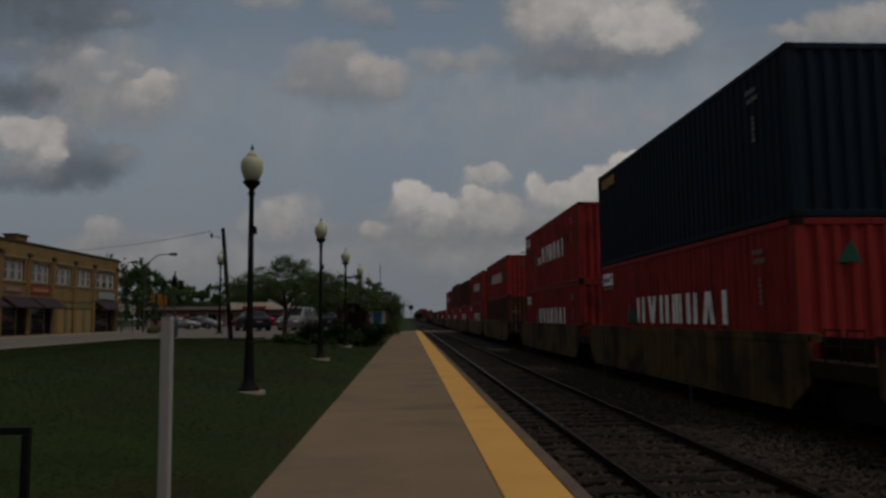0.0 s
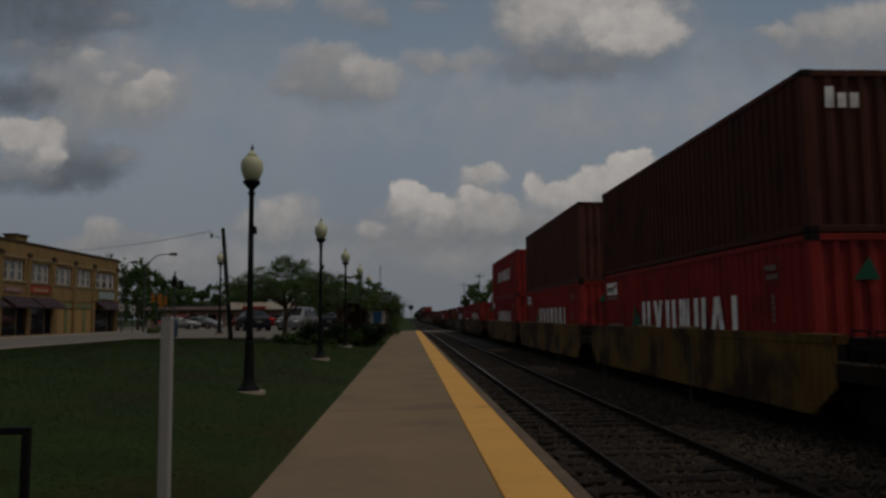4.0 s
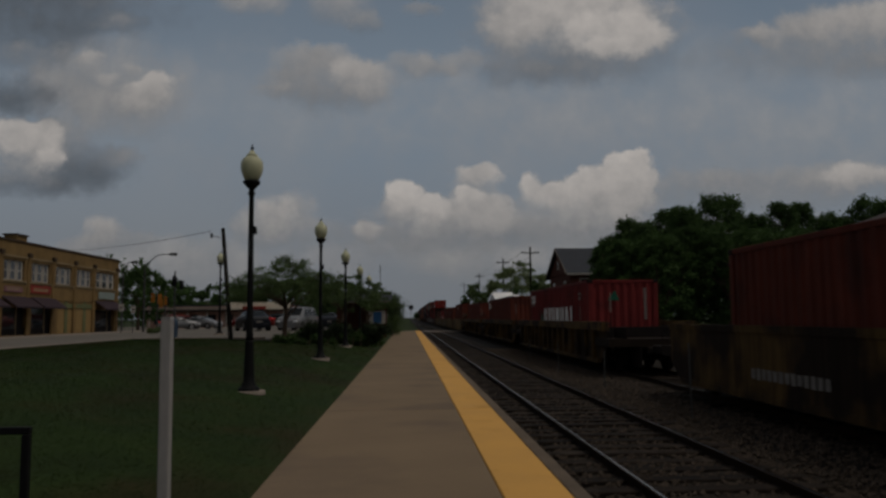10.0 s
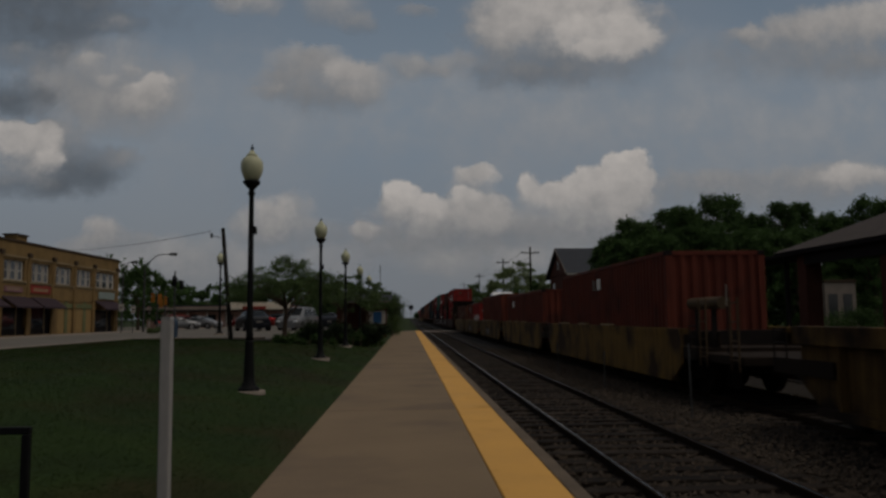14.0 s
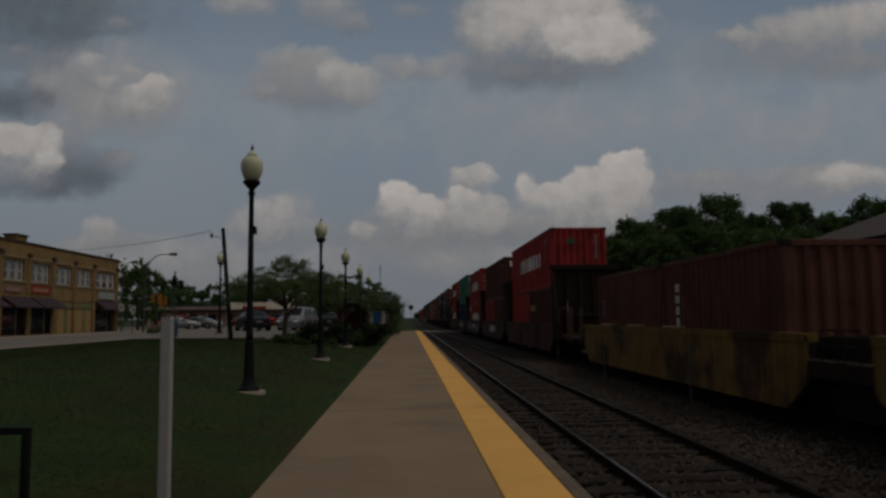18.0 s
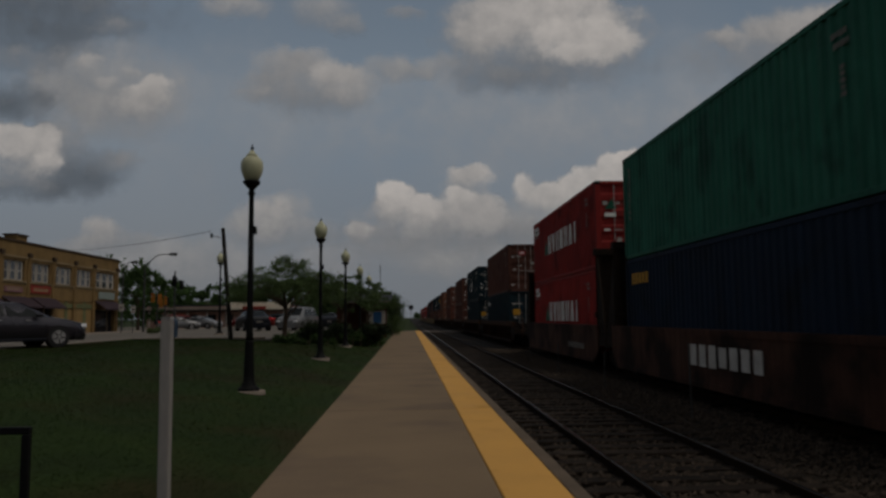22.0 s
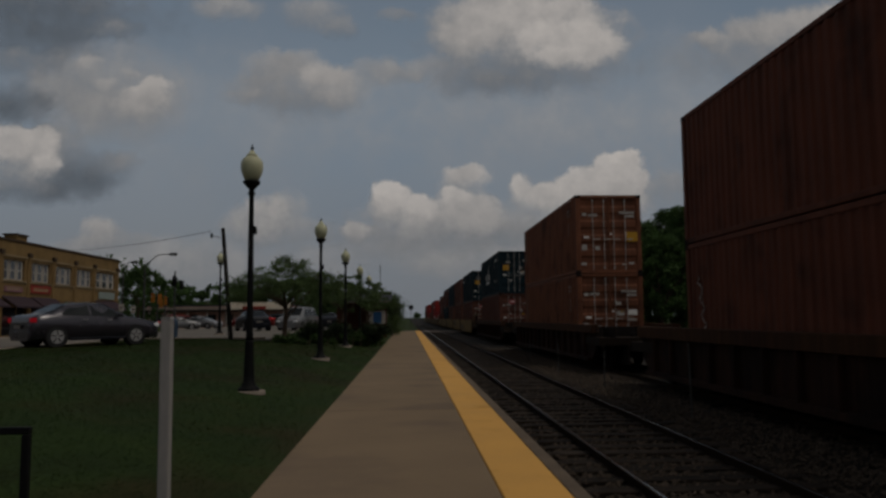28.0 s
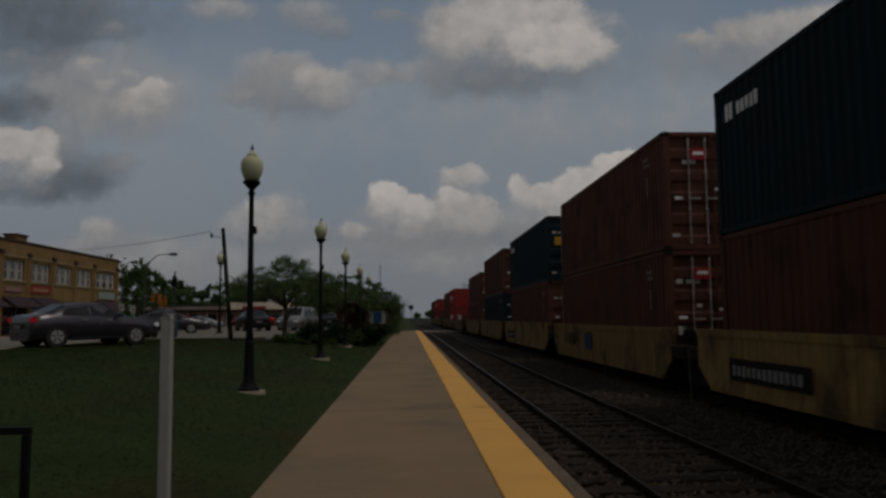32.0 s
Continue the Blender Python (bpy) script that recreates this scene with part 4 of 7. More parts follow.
def sail_logo():
    """Tall leaning sail made of rows of short slanted dashes that narrow towards the masthead."""
    bm = bmesh.new()
    for row in range(9):
        z = 0.6 + row * 0.125
        n = 4 if row < 2 else 3 if row < 4 else 2 if row < 7 else 1
        for k in range(n):
            y = -0.45 - row * 0.12 + (n - 1) * 0.1 - k * 0.23 - 0.04 * (row % 2)
            bm.faces.new([bm.verts.new(p) for p in ((0, y, z), (0, y - 0.15, z + 0.02), (0, y - 0.2, z + 0.105), (0, y - 0.07, z + 0.075))])
    return mesh_of("sail_logo", bm, M["spray_white"])


def end_triangle():
    bm = bmesh.new()
    bm.faces.new([bm.verts.new(p) for p in ((-0.2, 0, 0), (0.22, 0, 0), (0.06, 0, 0.36))])
    return mesh_of("emblem", bm, M["decal_green"])


def end_column():
    bm = bmesh.new()
    for k in range(11):
        bm.faces.new([bm.verts.new(p) for p in ((0, 0, -0.1 * k - 0.075), (0.09, 0, -0.1 * k - 0.075), (0.09, 0, -0.1 * k), (0, 0, -0.1 * k))])
    return bm


def end_bars():
    bm = bmesh.new()
    for k in range(3):
        bm.faces.new([bm.verts.new(p) for p in ((k * 0.2, 0, 0), (k * 0.2 + 0.14, 0, 0), (k * 0.2 + 0.14, 0, 0.24 if k else 0.34), (k * 0.2, 0, 0.24 if k else 0.34))])
    return bm


# ---------- well cars ----------
WHEELSETS = {"front": [], "rear": []}
WELL_HALF, WELL_TOP, RAIL_TOP = 1.47, 1.26, -0.16


def wheelset_mesh():
    bm = bmesh.new()
    add_tube(bm, (-0.85, 0, 0), (0.85, 0, 0), 0.08, n=10)
    for sx in (-1, 1):
        add_tube(bm, (sx * 0.685, 0, 0), (sx * 0.815, 0, 0), 0.457, n=24)
        add_tube(bm, (sx * 0.66, 0, 0), (sx * 0.69, 0, 0), 0.485, n=24)
        for k in range(3):
            a = k * 2.094
            add_tube(bm, (sx * 0.82, 0.26 * math.cos(a), 0.26 * math.sin(a)), (sx * 0.84, 0.26 * math.cos(a), 0.26 * math.sin(a)), 0.07, n=8)
    return bm


def truck_frame(sx):
    pts = [(-1.25, 0.36), (-1.0, 0.62), (-0.62, 0.62), (-0.42, 0.72), (0.42, 0.72), (0.62, 0.62), (1.0, 0.62), (1.25, 0.36), (0.72, 0.34), (0.45, 0.2), (-0.45, 0.2), (-0.72, 0.34)]
    return prism([(a, b + RAIL_TOP) for a, b in pts], "x", sx * 0.92, sx * 1.08)


def truck(parent, y):
    t = part("truck", shared("bolster", lambda: mesh_of("truck", box(-1.0, -0.22, RAIL_TOP + 0.42, 1.0, 0.22, RAIL_TOP + 0.74, 0.03), M["steel_dark"])), None, parent,
             "grimy steel truck", m=pose(0, y, 0))
    for sx in (-1, 1):
        part("side_frame", shared(("frame", sx), lambda: mesh_of("side_frame", truck_frame(sx), M["steel_dark"])), None, t)
        for yy in (-0.889, 0.889):
            part("bearing_cap", shared("cap", lambda: mesh_of("bearing_cap", tube((-0.06, 0, 0), (0.06, 0, 0), 0.13, 0.11, 10), M["steel_dark"])), None, t,
                 m=pose(sx * 1.12, yy, RAIL_TOP + 0.457))
    for key, yy in (("front", -0.889), ("rear", 0.889)):
        w = part("wheelset", shared("wheelset", lambda: mesh_of("wheelset", wheelset_mesh(), M["steel_dark"])), None, t, m=pose(0, yy, RAIL_TOP + 0.457))
        WHEELSETS[key].append(w)


def well_side(L, sx, recess, top=WELL_TOP):
    """Side sill of a well: top chord, web plate and bottom chord, ends swept up."""
    bm = bmesh.new()
    x0 = WELL_HALF * sx
    xi = (WELL_HALF - recess) * sx
    e = 0.6
    outline = [(0.0, 0.5), (e, 0.1), (L - e, 0.1), (L, 0.5), (L, top - 0.02), (0.0, top - 0.02)]
    add_prism(bm, outline, "x", min(xi, xi - 0.05 * sx), max(xi, xi - 0.05 * sx))
    if not recess > 0.1:
        add_box(bm, min(x0, x0 - 0.24 * sx), 0, top - 0.13, max(x0, x0 - 0.24 * sx), L, top)
    add_box(bm, min(x0, x0 - 0.16 * sx), e, 0.08, max(x0, x0 - 0.16 * sx), L - e, 0.2)
    bmesh.ops.recalc_face_normals(bm, faces=bm.faces[:])
    return bm


def end_deck(L, H=0.0):
    bm = bmesh.new()
    add_box(bm, -WELL_HALF + 0.05, 0, 0.62, WELL_HALF - 0.05, L, 0.86)
    return bm


GROUP_W = "well cars of the freight train"


def bulkhead(parent, y, rz, h=3.7):
    """Steel end frame: plate with posts, beams and raking braces as sub-parts."""
    m_ = M["well_grime"]
    bk = part("bulkhead", shared("bulkplate", lambda: mesh_of("bulkhead", box(-1.4, -0.02, 0.862, 1.4, 0.02, h - 0.1), m_)), None, parent, "dark steel end bulkhead", m=pose(0, y, 0, 0, 0, rz))
    post = shared("bulkpost", lambda: mesh_of("post", box(-0.07, -0.1, 0.862, 0.07, 0.1, h - 0.224, 0.01), m_))
    for x in (-1.3, -0.75, -0.2, 0.35, 0.9, 1.3):
        part("post", post, None, bk, m=pose(x, 0, 0))
    part("beam", shared("bulkbeam", lambda: mesh_of("beam", box(-1.45, -0.14, h - 0.22, 1.45, 0.14, h, 0.01), m_)), None, bk)
    part("beam", shared("bulkbeam2", lambda: mesh_of("beam", box(-1.45, -0.12, 1.5, 1.45, 0.12, 1.66, 0.01), m_)), None, bk)
    for sx in (-1, 1):
        part("brace", shared(("brace", sx), lambda: mesh_of("brace", prism([(-0.12, 0.87), (-0.12, h - 0.3), (-1.0, 0.87)], "x", sx * 1.36 - 0.03, sx * 1.36 + 0.03), m_)), None, bk)


def well_car(s, L, paint, label, ribs=False, pads=False, bulk=False, trucks=(0.0,), number=0, number_at=0, graffiti="", marks="", lead=0.0, trail=0.0):
    """One well unit from s to s + L along the train. trucks: places along the unit."""
    ob = thing("well_car", pose(TRACK2, s, 0), label, "well car", GROUP_W)
    m = M["well_" + paint]
    key = (round(L, 2), paint)
    rec = 0.13 if ribs else 0.02
    dusty = paint in ("yellow", "tan", "dull")
    tank_m = M["tank" if dusty else "well_maroon"]
    top = WELL_TOP + (0.1 if paint == "olive" else 0.0)
    for sx in (-1, 1):
        sd = part("side_sill", shared(key + ("side", sx, ribs), lambda: mesh_of("side_sill", well_side(L - 1.6, sx, rec, top), m)), None, ob, m=pose(0, 0.8, 0))
        if ribs:
            part("top_chord", shared(key + ("chord", sx), lambda: mesh_of("top_chord", box(min(sx * WELL_HALF, sx * (WELL_HALF - 0.24)), 0, top - 0.27, max(sx * WELL_HALF, sx * (WELL_HALF - 0.24)), L - 1.6, top + 0.01, 0.01),
                                                                           M["well_rust" if paint == "dark" else "well_olive"])), None, sd, "rust-streaked top chord")
        if ribs and sx < 0:
            rb = shared(("rib", paint), lambda: mesh_of("rib", box(-WELL_HALF + 0.005, -0.035, 0.16, -WELL_HALF + 0.16, 0.035, top - 0.275, 0.006), m))
            n = int((L - 4.5) / 1.02)
            for k in range(n + 1):
                part("rib", rb, None, sd, m=pose(0, 1.2 + (L - 4.0) * k / n, 0))
    part("floor", shared(key + ("floor",), lambda: mesh_of("floor", box(-1.35, 1.9, 0.12, 1.35, L - 1.9, 0.2), M["steel_dark"])), None, ob)
    deck = shared("deck", lambda: mesh_of("end_deck", end_deck(1.75), M["well_grime"]))
    part("end_deck", deck, None, ob, m=pose(0, 0.05, 0))
    for y, rz in ((0.05, 0), (L - 0.05, 180)):
        part("draft_sill", shared("sill", lambda: mesh_of("draft_sill", box(-0.3, -0.1, 0.42, 0.3, 1.75, 0.618, 0.02), M["steel_dark"])), None, ob, m=pose(0, y, 0, 0, 0, rz))
        part("bolster_web", shared("web", lambda: mesh_of("bolster_web", box(-1.3, 1.5, 0.862, 1.3, 1.6, 1.2, 0.01), M["steel_dark"])), None, ob, m=pose(0, y, 0, 0, 0, rz))
    part("end_deck", deck, None, ob, m=pose(0, L - 0.05, 0, 0, 0, 180))
    part("coupler", shared("coupler", lambda: mesh_of("coupler", box(-0.14, -0.75, 0.42, 0.14, 0.2, 0.68, 0.03), M["steel_dark"])), None, ob)
    for y in (0.25, L - 0.25):
        gr = shared("grab", grab_iron)
        part("handrail", gr, None, ob, "thin steel handrail", m=pose(-WELL_HALF + 0.08, y - 0.2, 0.84))
    if paint == "olive":
        bmast = part("brake_mast", shared("mast", lambda: mesh_of("brake_mast", tube((-1.36, 0.06, 0.864), (-1.36, 0.06, 1.66), 0.018, 0.018, 8), M["steel_dark"])), None, ob, "thin brake mast")
        # upper part of the mast is paler than the lower part
        part("mast_top", shared("masttop", lambda: mesh_of("mast_top", tube((-1.36, 0.06, 1.662), (-1.36, 0.06, 2.25), 0.014, 0.014, 8), M["tank_pale"])), None, bmast, "pale upper part of the mast")
    for y0, y1, front in ((-lead, 0.04, True), (L - 0.04, L + trail, False)):
        if y1 - y0 < 0.5:
            continue
        pl = part("end_platform", box(-1.3, y0, 0.6, 1.3, y1, 0.78, 0.02), M["well_grime"], ob, "grimy steel end platform")
        for yy in (y0 + 0.08, y1 - 0.35):
            part("ladder", shared(("ladder", dusty), lambda: mesh_of("ladder", ladder(), tank_m)), None, pl, "ladder rails with rungs", m=pose(-1.33, yy, 0.5))
        if front:
            part("brake_mast", tube((-1.2, y0 + 0.85, 0.782), (-1.2, y0 + 0.85, 1.72), 0.016, 0.016, 8), M["steel_dark"], pl, "thin brake mast")
            # mast again in two tones, the upper part paler
            part("mast_top", tube((-1.2, y0 + 0.85, 1.722), (-1.2, y0 + 0.85, 2.15), 0.014, 0.014, 8), M["tank_pale"], pl, "pale upper part of the mast")
            part("air_tank", tube((-0.95, y1 - 0.35, 1.8), (-0.95, y1 + 1.35, 1.8), 0.13, 0.13, 16), tank_m, pl, "dusty air tank")
            for yy in (y1 + 0.15, y1 + 1.05):
                part("tank_leg", box(-1.0, yy - 0.03, 0.864, -0.9, yy + 0.03, 1.67), M["steel_dark"], pl)
        part("centre_sill", box(-0.3, y0, 0.36, 0.3, y1, 0.598, 0.02), M["steel_dark"], pl)
    # added plates under the end decks, so no daylight shows through the gaps
    for y in (0.0, L - 1.7):
        part("end_web", shared("gaplow", lambda: mesh_of("end_web", box(-0.5, 0.02, 0.0, -0.46, 1.45, 0.617), M["steel_dark"])), None, ob, m=pose(0, y, 0))
    # same above the decks: added dark plates in place of the gap's shade
    for y in (0.08, L - 1.45):
        part("end_screen", shared("gaphigh", lambda: mesh_of("end_screen", box(-0.9, 0.0, 0.862, -0.86, 1.37, 1.2, 0.01), M["well_grime"])), None, ob, "added dark plate that closes the view through the end gap", m=pose(0, y, 0))
    for t in trucks:
        truck(ob, t)
    if pads:
        for k in range(3):
            part("pad", shared("pad", lambda: mesh_of("pad", box(-0.07, -0.55, 0, 0.07, 0.55, 0.05, 0.01), M["stonetrim"])), None, ob, "pale top-chord pad",
                 m=pose(-WELL_HALF + 0.1, L * (0.42 + 0.18 * k), WELL_TOP + 0.002))
    if bulk:
        bulkhead(ob, 1.05, 0)
        bulkhead(ob, L - 1.05, 180)
    x = -WELL_HALF - 0.006
    if number:
        y = number_at or L * 0.5 + 1.4
        if paint in ("yellow", "tan"):
            part("number_panel", shared("npanel", lambda: mesh_of("number_panel", panel(2.85, 0.4), M["dark"])), None, ob, "black number panel", m=pose(x + 0.002, y, 0.36))
        part("number_text", shared(("ntext", number), lambda: mesh_of("number_text", text_bars(2.5, 0.2, 13, number), M["decal_grey"])), None, ob, "grey car number marks", m=pose(x - 0.002, y - 0.12, 0.44))
    if marks == "block":
        part("logo_panel", shared("bpanel", lambda: mesh_of("logo_panel", panel(2.35, 0.5), M["dark"])), None, ob, "black logo panel", m=pose(x + 0.002, L * 0.5 + 1.5, 0.25))
        part("logo_bars", shared("btext", lambda: mesh_of("logo_bars", text_bars(2.25, 0.42, 3, 2), M["decal_grey"])), None, ob, "three faded white logo marks", m=pose(x - 0.002, L * 0.5 + 1.5, 0.29))
    if marks == "placard":
        pc = part("placard_frame", panel(0.98, 0.62), M["well_yellow"], ob, "framed placard on the car side", m=pose(x + 0.002, 9.1, 0.42))
        part("placard", panel(0.86, 0.52), M["blue_sign"], pc, m=pose(-0.003, -0.06, 0.05))
        part("faded_patch", text_bars(2.6, 0.5, 1, 6), M["well_dull"], ob, "grey worn patch", m=pose(x + 0.001, 12.6, 0.5))
    if marks == "script":
        part("script_logo", shared("script", lambda: mesh_of("script_logo", text_bars(3.4, 0.46, 7, 41), M["spray_white"])), None, ob, "faded white script marks", m=pose(x, L * 0.55, 0.5))
    rnd = random.Random(int(s))
    if graffiti == "blue":
        # two sprayed words: grey drips, then pale loops over a blue ground
        for k in range(4):
            y = 160.0 - s - 0.72 * k
            part("graffiti", strokes([[(y, 0.2), (y - 0.06, 1.15), (y - 0.3, 0.5), (y - 0.52, 1.1), (y - 0.5, 0.12)]], 0.11), M["decal_grey"], ob, "grey sprayed mark", m=pose(x - 0.004 - 0.001 * k, 0, 0))
        bm = bmesh.new()
        bm.faces.new([bm.verts.new((0, 154.7 - s + 1.45 * math.cos(i * 0.449) * (1 + 0.08 * math.sin(i * 5)), 0.66 + 0.5 * math.sin(i * 0.449) * (1 + 0.1 * math.cos(i * 4)))) for i in range(14)])
        part("graffiti", bm, M["decal_blue"], ob, "blue sprayed ground", m=pose(x - 0.003, 0, 0))
        for k in range(4):
            y = 155.9 - s - 0.68 * k
            ring = [(y - 0.25 + (0.22 + 0.05 * (k % 2)) * math.cos(i * 0.75 + 2.1 * k), 0.7 + (0.46 - 0.08 * (k % 3)) * math.sin(i * 0.75 + 2.1 * k)) for i in range(5 + k % 3)]
            part("graffiti", strokes([ring, [(y - 0.1, 0.25), (y - 0.3, 0.7), (y - 0.12, 0.95)]], 0.1), M["decal_pale"], ob, "pale sprayed loop", m=pose(x - 0.008 - 0.001 * k, 0, 0))
    elif graffiti == "outline":
        # tall hollow outline, with drips
        y = 161.16 - s
        part("graffiti", strokes([[(y, 0.58), (y, 1.22), (y - 0.37, 1.22), (y - 0.39, 0.62), (y - 0.2, 0.62)], [(y - 0.55, 0.63), (y - 0.55, 1.22), (y - 0.77, 1.22), (y - 0.8, 0.7), (y - 0.98, 0.14)],
                                  [(y - 0.3, 0.9), (y - 0.5, 0.5)], [(y - 0.44, 0.95), (y - 0.62, 0.55)]], 0.035), M["spray_white"], ob, "white sprayed outline", m=pose(x - 0.004, 0, 0))
        part("warning_mark", panel(0.5, 0.09), M["decal_yellow"], ob, "yellow mark", m=pose(x - 0.003, 164.3 - s, 0.98))
        part("warning_mark", panel(0.07, 0.2), M["spray_white"], ob, "white mark", m=pose(x - 0.003, 164.4 - s, 0.72))
        for k in range(7):
            y = 171.5 - s + rnd.uniform(-1.5, 1.5)
            z0 = rnd.uniform(0.4, 0.9)
            part("graffiti", strokes([[(y, z0), (y - 0.3, z0 + 0.2), (y - 0.5, z0 - 0.1), (y - 0.8, z0 + 0.1)]], 0.16), M["decal_grey"], ob, "faded grey sprayed mark", m=pose(x - 0.004 - 0.001 * k, 0, 0))
    elif graffiti == "word":
        word = mesh_of_word("METER", 1.05)
        part("painted_word", word, None, ob, "painted word on the car side", m=Matrix(((0, 0, -1, x - 0.004), (-1, 0, 0, 380.6 - s), (0, 1, 0, 0.36), (0, 0, 0, 1))))
        y = 370.0 - s
        runs = ([(0.17, 0.85), (-0.1, 0.8), (-0.35, 1.2), (-0.38, 1.24)], [(-0.35, 0.8), (-0.4, 1.24), (-0.55, 1.25), (-0.75, 1.1), (-1.15, 0.8)], [(2.38, 0.6), (2.1, 0.25), (1.9, 0.4), (1.56, 0.15)],
                [(2.3, 0.95), (2.0, 0.7), (1.95, 0.35)], [(1.4, 0.75), (1.1, 0.3), (0.95, 0.5), (0.68, 0.19)], [(0.75, 1.1), (0.62, 0.9), (0.5, 1.12)], [(0.62, 0.9), (0.62, 0.45), (0.3, 0.6), (0.2, 0.3)],
                [(-0.34, 0.17), (-0.25, 0.7), (-0.4, 0.9)], [(-0.75, 0.85), (-0.7, 0.55), (-0.9, 0.4), (-1.05, 0.6), (-0.95, 0.8)])
        for k, line in enumerate(runs):
            part("graffiti", strokes([[(y + a, b) for a, b in line]], 0.055 if k % 3 else 0.08), M["spray_white"], ob, "white sprayed scrawl", m=pose(x - 0.004 - 0.001 * k, 0, 0))
        for k in range(6):
            y2 = y + 2.6 - 0.55 * k
            part("graffiti", strokes([[(y2, 0.3 + 0.1 * (k % 3)), (y2 - 0.25, 0.85), (y2 - 0.4, 0.45), (y2 - 0.6, 0.75)]], 0.12), M["decal_grey"], ob, "faded grey sprayed mark", m=pose(x - 0.003, 0, 0))
    TRAIN.append((ob, s, TRACK2, 0.0))
    return ob


def ladder():
    bm = bmesh.new()
    for y in (0, 0.34):
        add_tube(bm, (0, y, 0), (0, y, 1.38), 0.02, n=6)
    for k in range(4):
        add_tube(bm, (0, 0, 0.2 + 0.36 * k), (0, 0.34, 0.2 + 0.36 * k), 0.014, n=6)
    return bm


def grab_iron():
    bm = bmesh.new()
    for y in (0, 0.4):
        add_tube(bm, (0, y, 0), (0, y, 0.5), 0.014, n=6)
    for z in (0.25, 0.48):
        add_tube(bm, (0, 0, z), (0, 0.4, z), 0.016, n=6)
    return mesh_of("handrail", bm, M["steel_dark"])


STD, HIGH, F40, F20 = 2.591, 2.896, 12.192, 6.058
NAMES = {"red": "red", "deep": "dark red", "navy": "navy blue", "ink": "blackish blue", "rust": "rust brown", "brown": "dark brown", "blue": "dark blue", "green": "sea-green", "orange": "orange-brown", "maroon": "dull red", "dark": "blackish brown"}


def stack(s, bottom, top=None, door=False):
    """Load of one well: bottom and top are (paint, height, marks) or a pair of short boxes for the bottom."""
    z = 0.205
    if isinstance(bottom[0], tuple):
        for k, b in enumerate(bottom):
            container(s + k * (F20 + 0.07), z, F20, b[1], b[0], "%s twenty-foot steel container set in a rail well" % NAMES[b[0]], b[2], door and k == 0, int(s) + k)
        h = bottom[0][1]
    else:
        container(s, z, F40, bottom[1], bottom[0], "%s corrugated forty-foot container set in a rail well" % NAMES[bottom[0]], bottom[2], door, int(s))
        h = bottom[1]
    if top:
        container(s, z + h + 0.012, F40, top[1], top[0], "%s corrugated forty-foot container on the upper tier" % NAMES[top[0]], top[2], door, int(s) + 3)


BIG, NUM, PLATE = ("big", 0.9, 0.67), ("number",), ("plate",)
HYS = (BIG, NUM, ("end",))
HYP = (BIG, NUM, PLATE, ("end",))
# five-unit and single cars in order; each unit: load start, unit start, unit length
stack(11.7, ("red", HIGH, HYP), ("ink", HIGH, (("yellow", 0.5, 0.5), NUM, ("ylw", 0.4, 0.3))))
stack(26.85, ("red", STD, HYP), ("red", HIGH, (("big", 0.88, 0.7, "worn"), NUM, PLATE, ("end",))))
stack(46.5, ("dark", STD, ()), ("red", STD, HYS))
stack(62.05, ("red", STD, HYP), ("red", STD, HYS))
stack(77.7, ("red", STD, HYP), ("dark", STD, (("endtext",),)))
stack(93.3, ("red", STD, HYP), ("brown", HIGH, ()))
stack(109.1, ("red", STD, HYP), ("red", STD, HYS))
stack(130.6, ("red", STD, HYS))
stack(150.0, ("deep", STD, HYP), door=True)
stack(169.8, ("maroon", STD, ()))
stack(193.4, ("deep", STD, HYP))
stack(213.1, ("maroon", STD, (PLATE,)))
stack(232.8, ("maroon", STD, ()))
stack(254.2, ("maroon", HIGH, (("mid", 0.55),)))
stack(270.9, ("maroon", STD, (("mid", 0.8),)))
stack(286.4, ("maroon", HIGH, (("vert", 3),)))
stack(301.8, (("red", STD, (("big", 0.72, 0.5),)), ("maroon", STD, (("mid", 0.6),))), door=True)
stack(318.1, (("brown", STD, (("tall",),)), ("brown", STD, (("squig",),))))
stack(338.2, (("dark", STD, (("yellow", 0.5, 1.0),)), ("red", STD, ())), ("red", STD, HYS))
stack(353.9, (("dark", STD, (("vert", 6),)), ("red", STD, ())), ("dark", STD, (NUM, ("endtext",))))
stack(369.4, ("red", STD, HYP), ("red", HIGH, (("big", 0.86, 0.74), NUM, PLATE, ("doorsign",))), door=True)
stack(384.9, ("navy", HIGH, (("yellow", 0.6, 0.7),)), ("green", HIGH, (("vert", 9), NUM)))
stack(400.3, ("red", HIGH, (("big", 0.84, 0.78), NUM, PLATE, ("doorsign",))), ("red", HIGH, (("big", 0.84, 0.78), NUM, PLATE, ("doorsign",))), door=True)
stack(422.0, ("blue", HIGH, (("line",), ("ylw", -0.95, 0.5))), ("brown", HIGH, (NUM, ("redplate",))), door=True)
stack(442.15, ("blue", HIGH, (("line",), ("ylw", -0.95, 0.5))), ("blue", HIGH, (("sail",), ("line",))), door=True)
stack(461.6, ("brown", HIGH, (NUM,)), ("brown", HIGH, (("endtext",),)), door=True)
stack(485.25, ("rust", HIGH, (("squig",),)), ("rust", HIGH, (NUM, ("ylw", 0.6, 0.3))), door=True)
stack(508.25, ("orange", HIGH, (("vert", 13), NUM)), ("orange", HIGH, (("vert", 13), NUM, ("ylw", 0.65, 0.4))), door=True)
stack(531.8, ("brown", HIGH, (NUM, ("redplate",))), ("blue", HIGH, (("sail",), ("ylw", -0.95, 0.55))), door=True)
